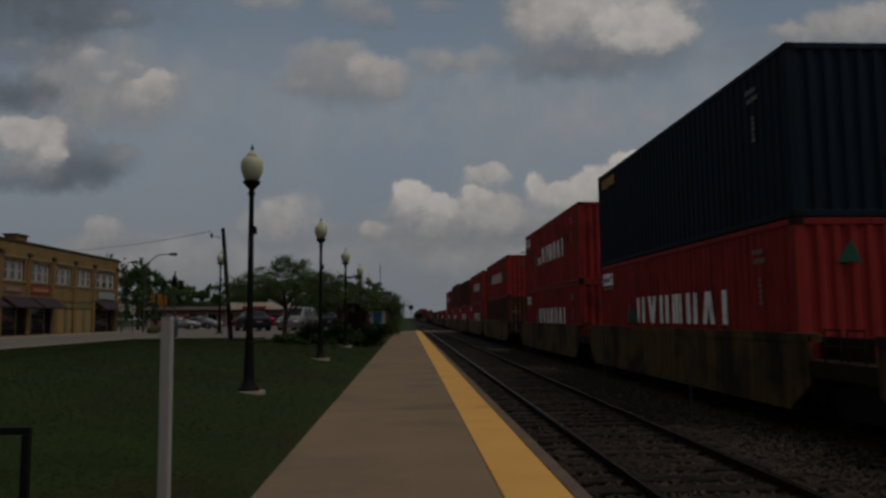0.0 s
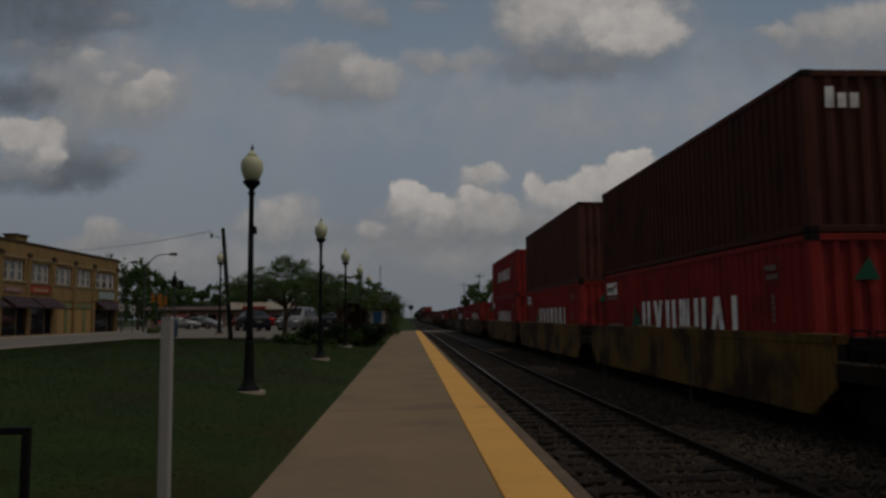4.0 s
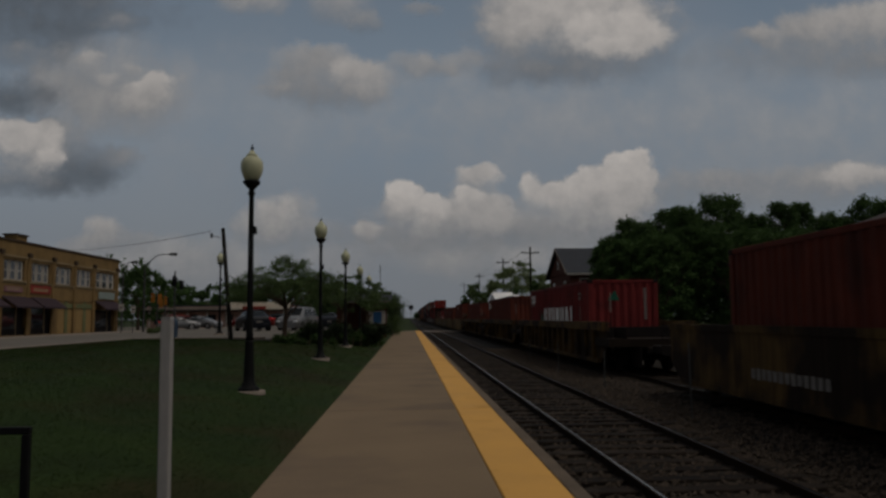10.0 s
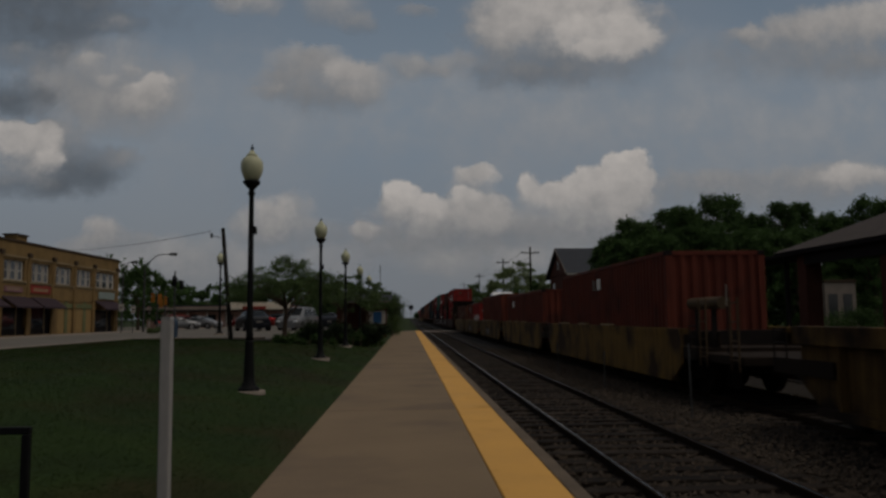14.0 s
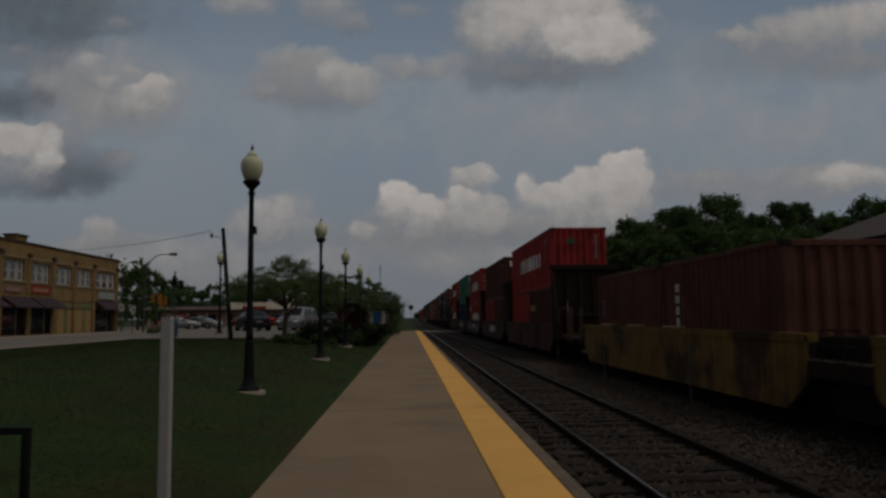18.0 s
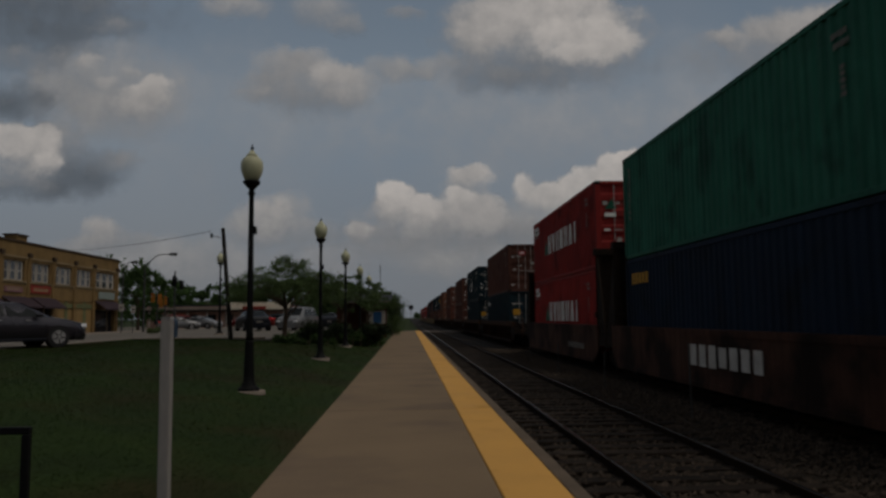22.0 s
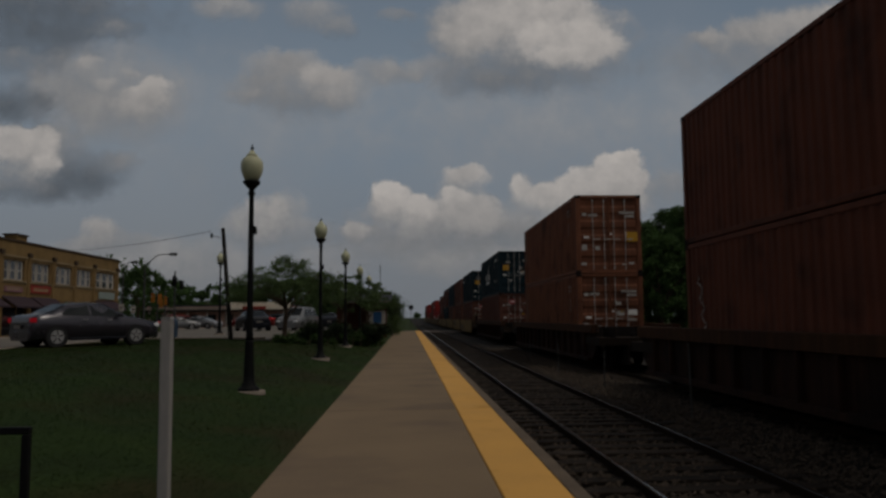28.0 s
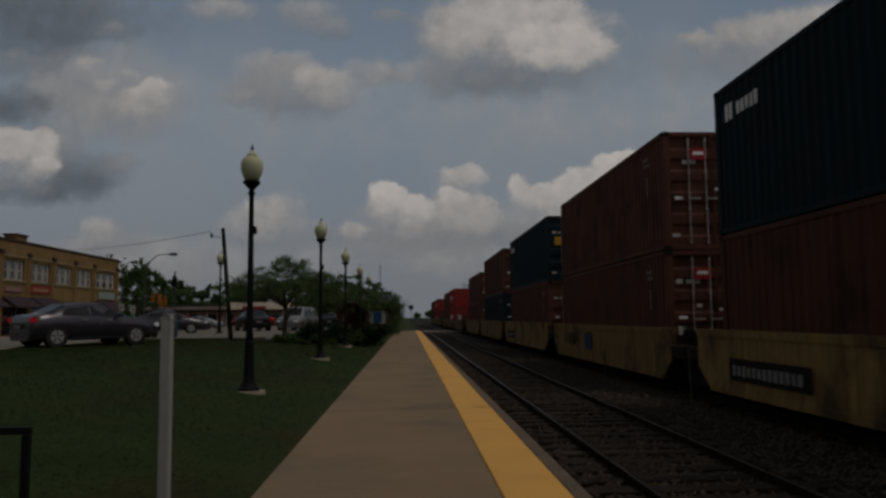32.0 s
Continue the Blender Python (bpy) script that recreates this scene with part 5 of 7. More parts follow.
stack(553.4, ("brown", HIGH, (NUM, ("redplate",))), ("blue", HIGH, (("line",), ("ylw", -0.9, 0.55))), door=True)
stack(568.7, ("brown", HIGH, (NUM, ("redplate",))), ("brown", HIGH, (NUM, ("redplate",))), door=True)
stack(583.9, ("brown", HIGH, (NUM,)), ("blue", HIGH, (("line",), ("ylw", -0.9, 0.55))), door=True)
stack(599.6, ("blue", HIGH, (NUM,)), ("brown", HIGH, (NUM,)), door=True)
stack(615.3, ("brown", STD, (NUM,)), ("brown", STD, (NUM,)), door=True)
stack(636.0, ("red", STD, HYS))
stack(652.0, ("red", STD, HYS), ("red", STD, HYS))
stack(668.0, ("brown", STD, ()), ("brown", STD, ()))
stack(688.0, ("brown", STD, ()))
stack(708.0, ("red", STD, HYS), ("red", STD, HYS))
stack(724.0, ("brown", STD, ()), ("red", STD, ()))
stack(740.0, ("brown", STD, ()), ("brown", STD, ()))

YEL = "dirty yellow articulated well car with smooth sides"
OLV = "grimy olive-yellow well car"
RIB = "grimy yellow well car with ribbed sides"
SEA = "dark brown well car with end bulkheads"
RUS = "rusty brown ribbed well car"


def five_pack(first, pitch, starts, paint, label, **kw):
    for k, s in enumerate(starts):
        a = s - (pitch - F40) / 2 + 0.03
        L = (starts[k + 1] - s if k + 1 < len(starts) else pitch) - 0.06
        ends = (0.1,) if k + 1 < len(starts) else (0.1, L - 1.6)
        extra = {name: (v[k] if isinstance(v, (list, tuple)) else v) for name, v in kw.items()}
        well_car(a if k else a - 0.5, L if k else L + 0.5, paint, label, trucks=(2.0,) if not k else ends, lead=0.0 if k or s < 0 else 1.9, trail=2.0 if k + 1 == len(starts) else 0.0, **extra)


five_pack(0, 15.2, [-18.6, -3.4, 11.7, 26.85], "dull", YEL)
five_pack(0, 15.65, [46.5, 62.05, 77.7, 93.3, 109.1], "yellow", YEL, pads=True)
for k, s in enumerate((130.6, 150.0, 169.8)):
    well_car(s - 3.3, 19.0, "olive", OLV, trucks=(2.2, 16.8), number=50 + k if k != 1 else 0, number_at=14.3, graffiti=("", "blue", "outline")[k])
for k, s in enumerate((193.4, 213.1, 232.8)):
    well_car(s - 3.4, 19.3, "olive", RIB, ribs=True, trucks=(2.2, 17.1))
five_pack(0, 15.8, [254.2, 270.9, 286.4, 301.8, 318.1], "yellow", YEL, pads=True, number=(0, 0, 0, 0, 0), marks=("", "", "block", "block", ""))
five_pack(0, 15.4, [338.2, 353.9, 369.4, 384.9, 400.3], "maroon", SEA, bulk=True, marks=("", "script", "script", "script", ""), graffiti=("", "", "word", "", ""), number=(0, 0, 0, 0, 44), number_at=5.2)
for k, s in enumerate((422.0, 442.15, 461.6, 485.25, 508.25, 531.8)):
    well_car(s - 3.8, 19.7, "dark", RUS, ribs=True, trucks=(2.2, 17.5))
five_pack(0, 15.3, [553.4, 568.7, 583.9, 599.6, 615.3], "tan", YEL, number=(71, 0, 72, 0, 0), number_at=13.4, marks=("", "placard", "", "", ""))
five_pack(0, 15.8, [636.0, 652.0, 668.0], "yellow", YEL)
five_pack(0, 15.8, [688.0, 708.0, 724.0, 740.0], "yellow", YEL)


# ---------- passenger train on the far track ----------
COACHES = []


def coach(offset, L, loco, label):
    ob = thing("locomotive" if loco else "passenger_coach", pose(TRACK3, 0, 0), label, "train car", "passenger train")
    w = 1.52
    part("body", prism([(-w, 0.75), (w, 0.75), (w, 4.0), (-w, 4.0)], "y", 0.3, L - 0.3), M["coach"], ob)
    roof = [(-w - 0.02, 4.005)] + [(-w * math.cos(a) * 1.0, 4.005 + 0.6 * math.sin(a)) for a in (0.35, 0.7, 1.1, 1.57, 2.04, 2.44, 2.79)] + [(w + 0.02, 4.005)]
    part("roof", prism(roof, "y", 0.35, L - 0.35), M["coach_roof"], ob, "grey rounded roof")
    part("underframe", box(-1.2, 1.0, 0.3, 1.2, L - 1.0, 0.74, 0.05), M["steel_dark"], ob)
    n = int(L / 2.0)
    if loco:
        part("blue_panel", box(-w - 0.012, L - 9.5, 2.0, -w - 0.002, L - 5.5, 3.0), M["decal_blue"], ob, "blue side panel")
        for k in range(4):
            part("roof_hatch", box(-0.9, 3 + k * 3.2, 4.5, 0.3, 4.6 + k * 3.2, 4.72, 0.03), M["steel_dark"], ob)
        part("louvre", box(-w - 0.014, 3, 1.4, -w - 0.002, 6, 2.6), M["dark"], ob)
    else:
        for row in (1.55, 2.95):
            for k in range(1, n):
                part("window", box(-w - 0.01, k * 2.0, row, -w - 0.002, k * 2.0 + 1.35, row + 0.6), M["glass"], ob)
    for y in (2.8, L - 2.8):
        for sx in (-1, 1):
            part("truck_frame", box(sx * 0.95, y - 1.3, 0.0, sx * 1.1, y + 1.3, 0.45, 0.03), M["steel_dark"], ob)
        for d in (-0.9, 0.9):
            part("wheelset", CACHE["wheelset"], None, ob, m=pose(0, y + d, RAIL_TOP + 0.457))
    COACHES.append((ob, offset))


coach(-17.5, 17.5, True, "dark diesel locomotive with a blue side panel")
for k in range(4):
    coach(-17.5 - 26.1 * (k + 1), 26.0, False, "dark two-level passenger coach with a grey rounded roof")


# ---------- lamps, posts, poles ----------
def lamp_post(x, y, z, label="black cast-iron lamp post with a cream acorn globe", scale=1.0):
    ob = thing("street_lamp", pose(x, y, z) @ Matrix.Scale(scale, 4), label, "street lamp", "acorn lamps along the platform")
    part("footing", shared("l_foot", lambda: mesh_of("footing", lathe([(0.3, -0.3), (0.3, 0.03), (0.28, 0.045)], 16), M["kerb"])), None, ob, "round concrete footing")
    part("base", shared("l_base", lambda: mesh_of("base", lathe([(0.195, 0.04), (0.2, 0.075), (0.175, 0.1), (0.135, 0.14), (0.13, 0.17), (0.11, 0.2), (0.102, 0.34), (0.093, 0.5), (0.085, 0.7), (0.078, 0.9), (0.082, 0.92), (0.072, 0.95)], 16), M["black"])), None, ob)
    part("pole", shared("l_pole", lambda: mesh_of("pole", lathe([(0.072, 0.95), (0.062, 1.1), (0.048, 3.2), (0.045, 3.62), (0.075, 3.66), (0.05, 3.7), (0.05, 3.74), (0.12, 3.82), (0.16, 3.86), (0.16, 3.9)], 14), M["black"])), None, ob)
    part("globe", shared("l_globe", lambda: mesh_of("globe", lathe([(0.11, 3.9), (0.155, 3.97), (0.19, 4.06), (0.207, 4.16), (0.2, 4.25), (0.165, 4.32), (0.11, 4.365)], 24), M["globe"])), None, ob, "cream ribbed acorn globe")
    part("cap", shared("l_cap", lambda: mesh_of("cap", lathe([(0.11, 4.365), (0.1, 4.4), (0.062, 4.42), (0.05, 4.46), (0.03, 4.48)], 20), M["globe"])), None, ob)
    part("finial", shared("l_fin", lambda: mesh_of("finial", lathe([(0.03, 4.48), (0.022, 4.5), (0.034, 4.53), (0.012, 4.56), (0.004, 4.61)], 10), M["black"])), None, ob)
    part("outlet_box", shared("l_box", lambda: mesh_of("outlet_box", box(0.03, -0.05, 2.9, 0.1, 0.05, 3.05, 0.01), M["black"])), None, ob)
    return ob


lamp_post(-2.9, 14.0, 0.21)
lamp_post(-2.83, 24.6, 0.24)
for y in (35.2, 45.8, 56.4):
    lamp_post(-2.9, y, 0.24)
lamp_post(-10.34, 42.0, 0.74, "black lamp post with a cream globe beside the car park")
lamp_post(13.97, 30.0, -0.06, "black lamp post with a white globe on the far platform", 0.93)

post = thing("timber_post", pose(-1.718, 5.5, 0.02, 0, -0.2, 0), "weathered white-painted square timber post in the lawn", "post")
part("shaft", box(-0.038, -0.038, -0.3, 0.038, 0.038, 1.535, 0.008), M["wood"], post)
part("top_chamfer", prism([(-0.038, 1.536), (0.038, 1.536), (0.03, 1.552), (-0.03, 1.552)], "y", -0.038, 0.038), M["wood"], post)

rack = thing("bike_rack", pose(-2.53, 5.2, 0), "black square-tube steel rack standing in the lawn", "rack")
part("upright", box(-0.026, -0.025, -0.1, 0.024, 0.025, 0.8, 0.006), M["black"], rack)
part("top_rail", box(-1.2, -0.025, 0.802, 0.026, 0.025, 0.85, 0.006), M["black"], rack)
part("upright", box(-1.2, -0.025, -0.1, -1.15, 0.025, 0.8, 0.006), M["black"], rack)

for k, y in enumerate((13.3, 19.25, 25.2, 31.2)):
    fp = thing("fence_post", pose(5.02, y, -0.45, 0, (-0.8, 0.6, 0, 0.4)[k], 0), "thin grey steel post between the tracks", "post", "posts between the tracks")
    part("shaft", tube((0, 0, 0), (0, 0, 1.5 if k == 0 else 1.1), 0.017, 0.017, 8), M["galv"], fp)


def utility_pole(x, y, z, h, arm=True, lean=0.0, arms=1, thick=1.0):
    ob = thing("utility_pole", pose(x, y, z, 0, lean, 0), "dark weathered timber utility pole", "utility pole", "utility poles")
    part("pole", tube((0, 0, -0.3), (0, 0, h), 0.15 * thick, 0.11 * thick, 10), M["pole"], ob)
    if arm:
        for k in range(arms):
            a = part("crossarm", box(-1.15, -0.06, h - 0.9 - k * 0.9, 1.15, 0.06, h - 0.76 - k * 0.9, 0.01), M["pole"], ob)
            for xx in (-1.05, -0.6, 0.6, 1.05):
                part("insulator", tube((xx, 0, h - 0.76 - k * 0.9), (xx, 0, h - 0.58 - k * 0.9), 0.04, 0.03, 8), M["galv"], a)
    return ob


lean_pole = utility_pole(-7.98, 34.5, 0.62, 5.08, False, -4.9, 1, 0.75)
bracket = part("bracket", tube((0, -0.05, 4.6), (-0.5, -0.05, 4.78), 0.016, 0.014, 6), M["galv"], lean_pole, "thin steel bracket")
part("insulator", tube((-0.52, -0.05, 4.68), (-0.52, -0.05, 4.88), 0.06, 0.05, 8), M["black"], bracket)
utility_pole(16.44, 100, 0, 10.9)
utility_pole(17.85, 140, 0, 12.5)
utility_pole(18.1, 190, 0, 12.6)
utility_pole(18.0, 240, 0, 12.6)
utility_pole(-1.9, 112, 0, 5.2, False)


def wire(name, pts, r=0.018, label="thin dark overhead cable"):
    bm = bmesh.new()
    for a, b in zip(pts, pts[1:]):
        add_tube(bm, a, b, r, n=5, cap=False)
    return solid(name, bm, M["black"], label, "cable")


def sag(a, b, drop, n=14):
    a, b = Vector(a), Vector(b)
    return [a.lerp(b, i / n) - Vector((0, 0, drop * 4 * (i / n) * (1 - i / n))) for i in range(n + 1)]


wire("overhead_cable", sag((-8.95, 34.45, 5.55), (-28.5, 64, 7.4), 0.2), 0.013)
for dx in (-1.05, 1.05):
    for a, b in (((16.44, 100, 10.3), (17.85, 140, 11.9)), ((17.85, 140, 11.9), (18.1, 190, 12.0))):
        wire("overhead_cable", sag((a[0] + dx, a[1], a[2]), (b[0] + dx, b[1], b[2]), 0.6), 0.02)


# ---------- shop building ----------
def wall_with_openings(x, y0, y1, z0, z1, holes, thick, material, name, parent):
    """Facade in the plane of constant x with rectangular openings (ya, yb, za, zb), built of blocks round them."""
    ys = sorted({y0, y1, *[h[0] for h in holes], *[h[1] for h in holes]})
    zs = sorted({z0, z1, *[h[2] for h in holes], *[h[3] for h in holes]})
    bm = bmesh.new()
    for a, b in zip(ys, ys[1:]):
        run = None
        for c, d in zip(zs, zs[1:]):
            my, mz = (a + b) / 2, (c + d) / 2
            if any(h[0] < my < h[1] and h[2] < mz < h[3] for h in holes):
                if run:
                    add_box(bm, x - thick, a, run[0], x, b, run[1])
                run = None
            else:
                run = (run[0], d) if run else (c, d)
        if run:
            add_box(bm, x - thick, a, run[0], x, b, run[1])
    bmesh.ops.remove_doubles(bm, verts=bm.verts[:], dist=0.001)
    return part(name, bm, material, parent)


BX = -29.3
shop = thing("shop_building", pose(0, 0, 0), "two-storey buff brick shop building with dark awnings", "building")
UP = ((55.9, 58.9), (60.0, 63.0), (64.05, 67.05), (68.05, 71.15), (72.1, 76.7))
LOW = ((51.6, 54.9, 0.5, 2.55), (55.9, 59.5, 0.5, 2.55), (60.1, 63.9, 0.5, 2.6), (64.6, 67.5, 0.5, 3.2), (68.1, 71.4, 0.5, 3.2), (72.1, 76.7, 0.42, 2.55))
holes = [(a, b, 4.55, 6.1) for a, b in UP] + [(51.6, 54.8, 4.55, 6.1), (47.4, 50.6, 4.55, 6.1)] + list(LOW)
wall_with_openings(BX, 44, 77.6, 0.2, 7.45, holes, 0.35, M["ybrick"], "front_wall", shop)
part("side_wall", box(BX - 16, 77.25, 0.2, BX - 0.36, 77.6, 7.45), M["ybrick"], shop)
part("near_wall", box(BX - 16, 44, 0.2, BX - 0.36, 44.35, 7.45), M["ybrick"], shop)
part("back_wall", box(BX - 16.4, 44, 0.2, BX - 16.01, 77.6, 7.45), M["ybrick"], shop)
# near-black slab stands in for the shade of unlit rooms
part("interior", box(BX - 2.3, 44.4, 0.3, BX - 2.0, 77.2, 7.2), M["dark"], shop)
part("roof", box(BX - 16, 44.36, 7.0, BX - 0.36, 77.24, 7.12), M["roofgrey"], shop)
part("coping", box(BX - 0.42, 43.95, 7.45, BX + 0.08, 77.68, 7.62, 0.02), M["coping"], shop, "dark weathered coping")
part("cornice_band", box(BX + 0.002, 44, 6.3, BX + 0.07, 77.6, 6.42, 0.01), M["stonetrim"], shop, "projecting brick band")
part("sill_band", box(BX + 0.002, 44, 4.38, BX + 0.06, 77.6, 4.48, 0.01), M["stonetrim"], shop)
part("chimney", box(BX - 2.2, 59.9, 7.1, BX - 1.2, 61.5, 8.25, 0.03), M["ybrick"], shop)
part("chimney_cap", box(BX - 2.3, 59.8, 8.252, BX - 1.1, 61.6, 8.38, 0.02), M["coping"], shop)
for y in (45.4, 51.1, 55.4, 59.45, 63.5, 67.55, 71.6, 77.2):
    part("pilaster", box(BX + 0.002, y - 0.2, 0.42, BX + 0.1, y + 0.2, 6.7, 0.01), M["ybrick"], shop)
    part("pilaster_cap", box(BX + 0.002, y - 0.26, 6.42, BX + 0.2, y + 0.26, 6.75, 0.02), M["coping"], shop, "dark bracket")
for a, b in list(UP) + [(51.6, 54.8), (47.4, 50.6)]:
    n = 3
    for k in range(n):
        c, d = a + (b - a) * k / n, a + (b - a) * (k + 1) / n
        w = part("window", box(BX - 0.24, c + 0.05, 4.6, BX - 0.16, d - 0.05, 6.05), M["white"], shop, "white-framed sash window")
        for za, zb in ((4.68, 5.28), (5.36, 5.98)):
            g = (d - c) * (0.3 if k != 1 else 0.22)
            part("pane", box(BX - 0.155, c + g, za, BX - 0.15, d - g, zb), M["glass"], w)
    part("sill", box(BX - 0.1, a - 0.1, 4.484, BX + 0.12, b + 0.1, 4.56, 0.01), M["stonetrim"], shop)
for a, b, c, d in LOW:
    if c > 0.45 and d > 3:
        w = part("infill_panel", box(BX - 0.2, a, c, BX - 0.08, b, d), M["panel"], shop, "tan painted shopfront panel")
        part("panel_frame", box(BX - 0.075, (a + b) / 2 - 0.12, c, BX - 0.03, (a + b) / 2 + 0.45, d), M["olive"], w, "faded green panel strip")
        part("panel_frame", box(BX - 0.028, a, 2.62, BX - 0.01, b, 3.0), M["olive"], w, "faded green band")
    else:
        f = part("shopfront", box(BX - 0.3, a, c, BX - 0.2, b, c + 0.5), M["dark"], shop, "dark shopfront with glazing")
        part("pane", box(BX - 0.27, a + 0.1, c + 0.5, BX - 0.24, b - 1.3, d), M["glass"], f)
        part("door_leaf", box(BX - 0.3, b - 1.2, c + 0.5, BX - 0.22, b - 0.2, d - 0.1), M["dark"], f)
        part("mullion", box(BX - 0.3, b - 1.28, c, BX - 0.18, b - 1.2, d), M["stonetrim"], f)
for a, b, z in ((51.5, 55.0, 3.4), (55.8, 59.65, 3.4), (60.0, 63.85, 3.4), (72.0, 77.1, 3.4)):
    part("awning", prism([(BX + 0.003, z), (BX + 1.1, 2.62), (BX + 1.1, 2.5), (BX + 1.02, 2.5), (BX + 1.02, 2.6), (BX + 0.003, z - 0.1)], "y", a, b), M["awning"], shop, "dark sloping fabric awning")
part("shop_sign", box(BX + 0.005, 59.8, 3.7, BX + 0.09, 63.05, 4.32, 0.01), M["redsign"], shop, "red shop sign")
part("shop_sign", box(BX + 0.005, 56.0, 3.7, BX + 0.09, 58.5, 4.1, 0.01), M["purplesign"], shop, "dull purple shop sign")
part("shop_sign", box(BX + 0.005, 72.7, 3.56, BX + 0.12, 76.4, 4.25, 0.01), M["greensign"], shop, "grey-green shop sign")
for y0, n in ((60.2, 9), (56.3, 7)):
    bm = bmesh.new()
    for k in range(n):
        add_box(bm, BX + 0.092, y0 + k * 0.27, 3.85, BX + 0.1, y0 + k * 0.27 + 0.18, 4.02 if y0 < 60 else 4.12)
    part("sign_bars", bm, M["stonetrim"], shop)


# ---------- trees, hedges ----------
def leaf_cloud(rnd, centres, n, size, name, material, flat=0.75, feather=0.42, far=1.7):
    """Many small leaf quads scattered over the shells of clump centres (x, y, z, r)."""
    rs = np.random.RandomState(rnd.randint(0, 10 ** 6))
    c = np.array(centres)
    w = c[:, 3] ** 2
    pick = rs.choice(len(c), n, p=w / w.sum())
    d = rs.normal(size=(n, 3))
    d /= np.linalg.norm(d, axis=1)[:, None]
    rad = c[pick, 3] * np.clip(0.75 + feather * rs.normal(size=n), 0.05, far)
    p = c[pick, :3] + d * rad[:, None] * np.array((1, 1, flat))
    a = rs.normal(size=(n, 3))
    a /= np.linalg.norm(a, axis=1)[:, None]
    b = np.cross(a, d + 0.3 * rs.normal(size=(n, 3)))
    b /= np.linalg.norm(b, axis=1)[:, None] + 1e-9
    s = size * (0.6 + 0.8 * rs.rand(n))[:, None]
    v = np.stack((p - a * s, p + b * s * 0.45, p + a * s, p - b * s * 0.45), 1).reshape(-1, 3)
    f = np.arange(n * 4).reshape(-1, 4)
    return raw_mesh(name, v.tolist(), f.tolist(), material)


def tree(x, y, z, h, spread, seed, leaf, n=4500, size=0.12, trunk=0.35, lean=0.0, label="leafy green tree", crown_low=0.35, clumps=34, limbs=6, puff=(0.05, 0.11), umbrella=False):
    rnd = random.Random(seed)
    ob = thing("tree", pose(x, y, z), label, "tree", "trees")
    bm = bmesh.new()
    top = Vector((lean * h * 0.4, 0, h * 0.45))
    pts = [Vector((0, 0, -0.2)), Vector((lean * h * 0.12, 0.03, h * 0.16)), Vector((lean * h * 0.28, -0.04, h * 0.32)), top]
    rr = [trunk * 0.5, trunk * 0.4, trunk * 0.34, trunk * 0.22]
    for k in range(3):
        add_tube(bm, pts[k], pts[k + 1], rr[k], rr[k + 1], 8)
    part("trunk", bm, M["bark"], ob)
    for k in range(limbs):
        a = 6.283 * k / limbs + rnd.uniform(-0.4, 0.4)
        st = pts[2].lerp(top, rnd.random()) if k > 1 else pts[1].lerp(pts[2], 0.6)
        e = Vector((math.cos(a) * spread * 0.36, math.sin(a) * spread * 0.36, h * rnd.uniform(0.55, 0.85)))
        mid = st.lerp(e, 0.5) + Vector((0, 0, h * 0.04))
        b2 = bmesh.new()
        add_tube(b2, st, mid, trunk * 0.2, trunk * 0.13, 6)
        add_tube(b2, mid, e, trunk * 0.13, trunk * 0.05, 6)
        part("limb", b2, M["bark"], ob)
    cs = []
    for k in range(clumps):
        cr = h * rnd.uniform(*puff)
        if umbrella:
            a, r = rnd.uniform(0, 6.283), math.sqrt(rnd.random())
            top_z = h * (1.0 - 0.42 * r * r * rnd.uniform(0.6, 1.1))
            zz = h * crown_low + (top_z - h * crown_low) * rnd.random() ** 0.6
            cs.append((math.cos(a) * r * spread / 2 + lean * h * 0.3, math.sin(a) * r * spread / 2, zz - cr * 0.3, cr))
            continue
        t, a = rnd.random() ** 0.8, rnd.uniform(0, 6.283)
        wide = math.sqrt(max(0.0, 1 - ((t - 0.32) / 0.7) ** 2)) * (1 + 0.55 * noise.noise(Vector((math.cos(a) * 1.6 + seed, math.sin(a) * 1.6, t * 3.0))))
        r = spread * 0.56 * wide * rnd.random() ** 0.4
        cs.append((math.cos(a) * r + lean * h * 0.3, math.sin(a) * r, h * (crown_low + (1 - crown_low) * t) - cr * 0.7, cr))
    part("crown", leaf_cloud(rnd, cs, n, size, "crown", M[leaf], 0.5 if umbrella else 0.8), None, ob)
    return ob


def bush(x0, y0, x1, y1, z, h, d, seed, label="clipped dark green hedge", leaf="leaf_low", n=5000):
    rnd = random.Random(seed)
    ob = thing("hedge", pose(0, 0, 0), label, "hedge", "hedges")
    cs = []
    L = math.hypot(x1 - x0, y1 - y0)
    for k in range(int(L / 0.3) + 2):
        t = rnd.random()
        cs.append((x0 + (x1 - x0) * t, y0 + (y1 - y0) * t + rnd.uniform(-d, d) / 2, z + rnd.uniform(0.2, 0.75) * h, h * rnd.uniform(0.28, 0.42)))
    part("foliage", leaf_cloud(rnd, cs, n, 0.07, "foliage", M[leaf]), None, ob)
    bm = bmesh.new()
    for k in range(int(L / 0.6) + 1):
        t = k * 0.6 / L
        px, py = x0 + (x1 - x0) * t, y0 + (y1 - y0) * t
        add_tube(bm, (px, py, z - 0.1), (px + 0.05, py, z + h * 0.7), 0.03, 0.015, 5)
    part("stems", bm, M["bark"], ob)
    return ob


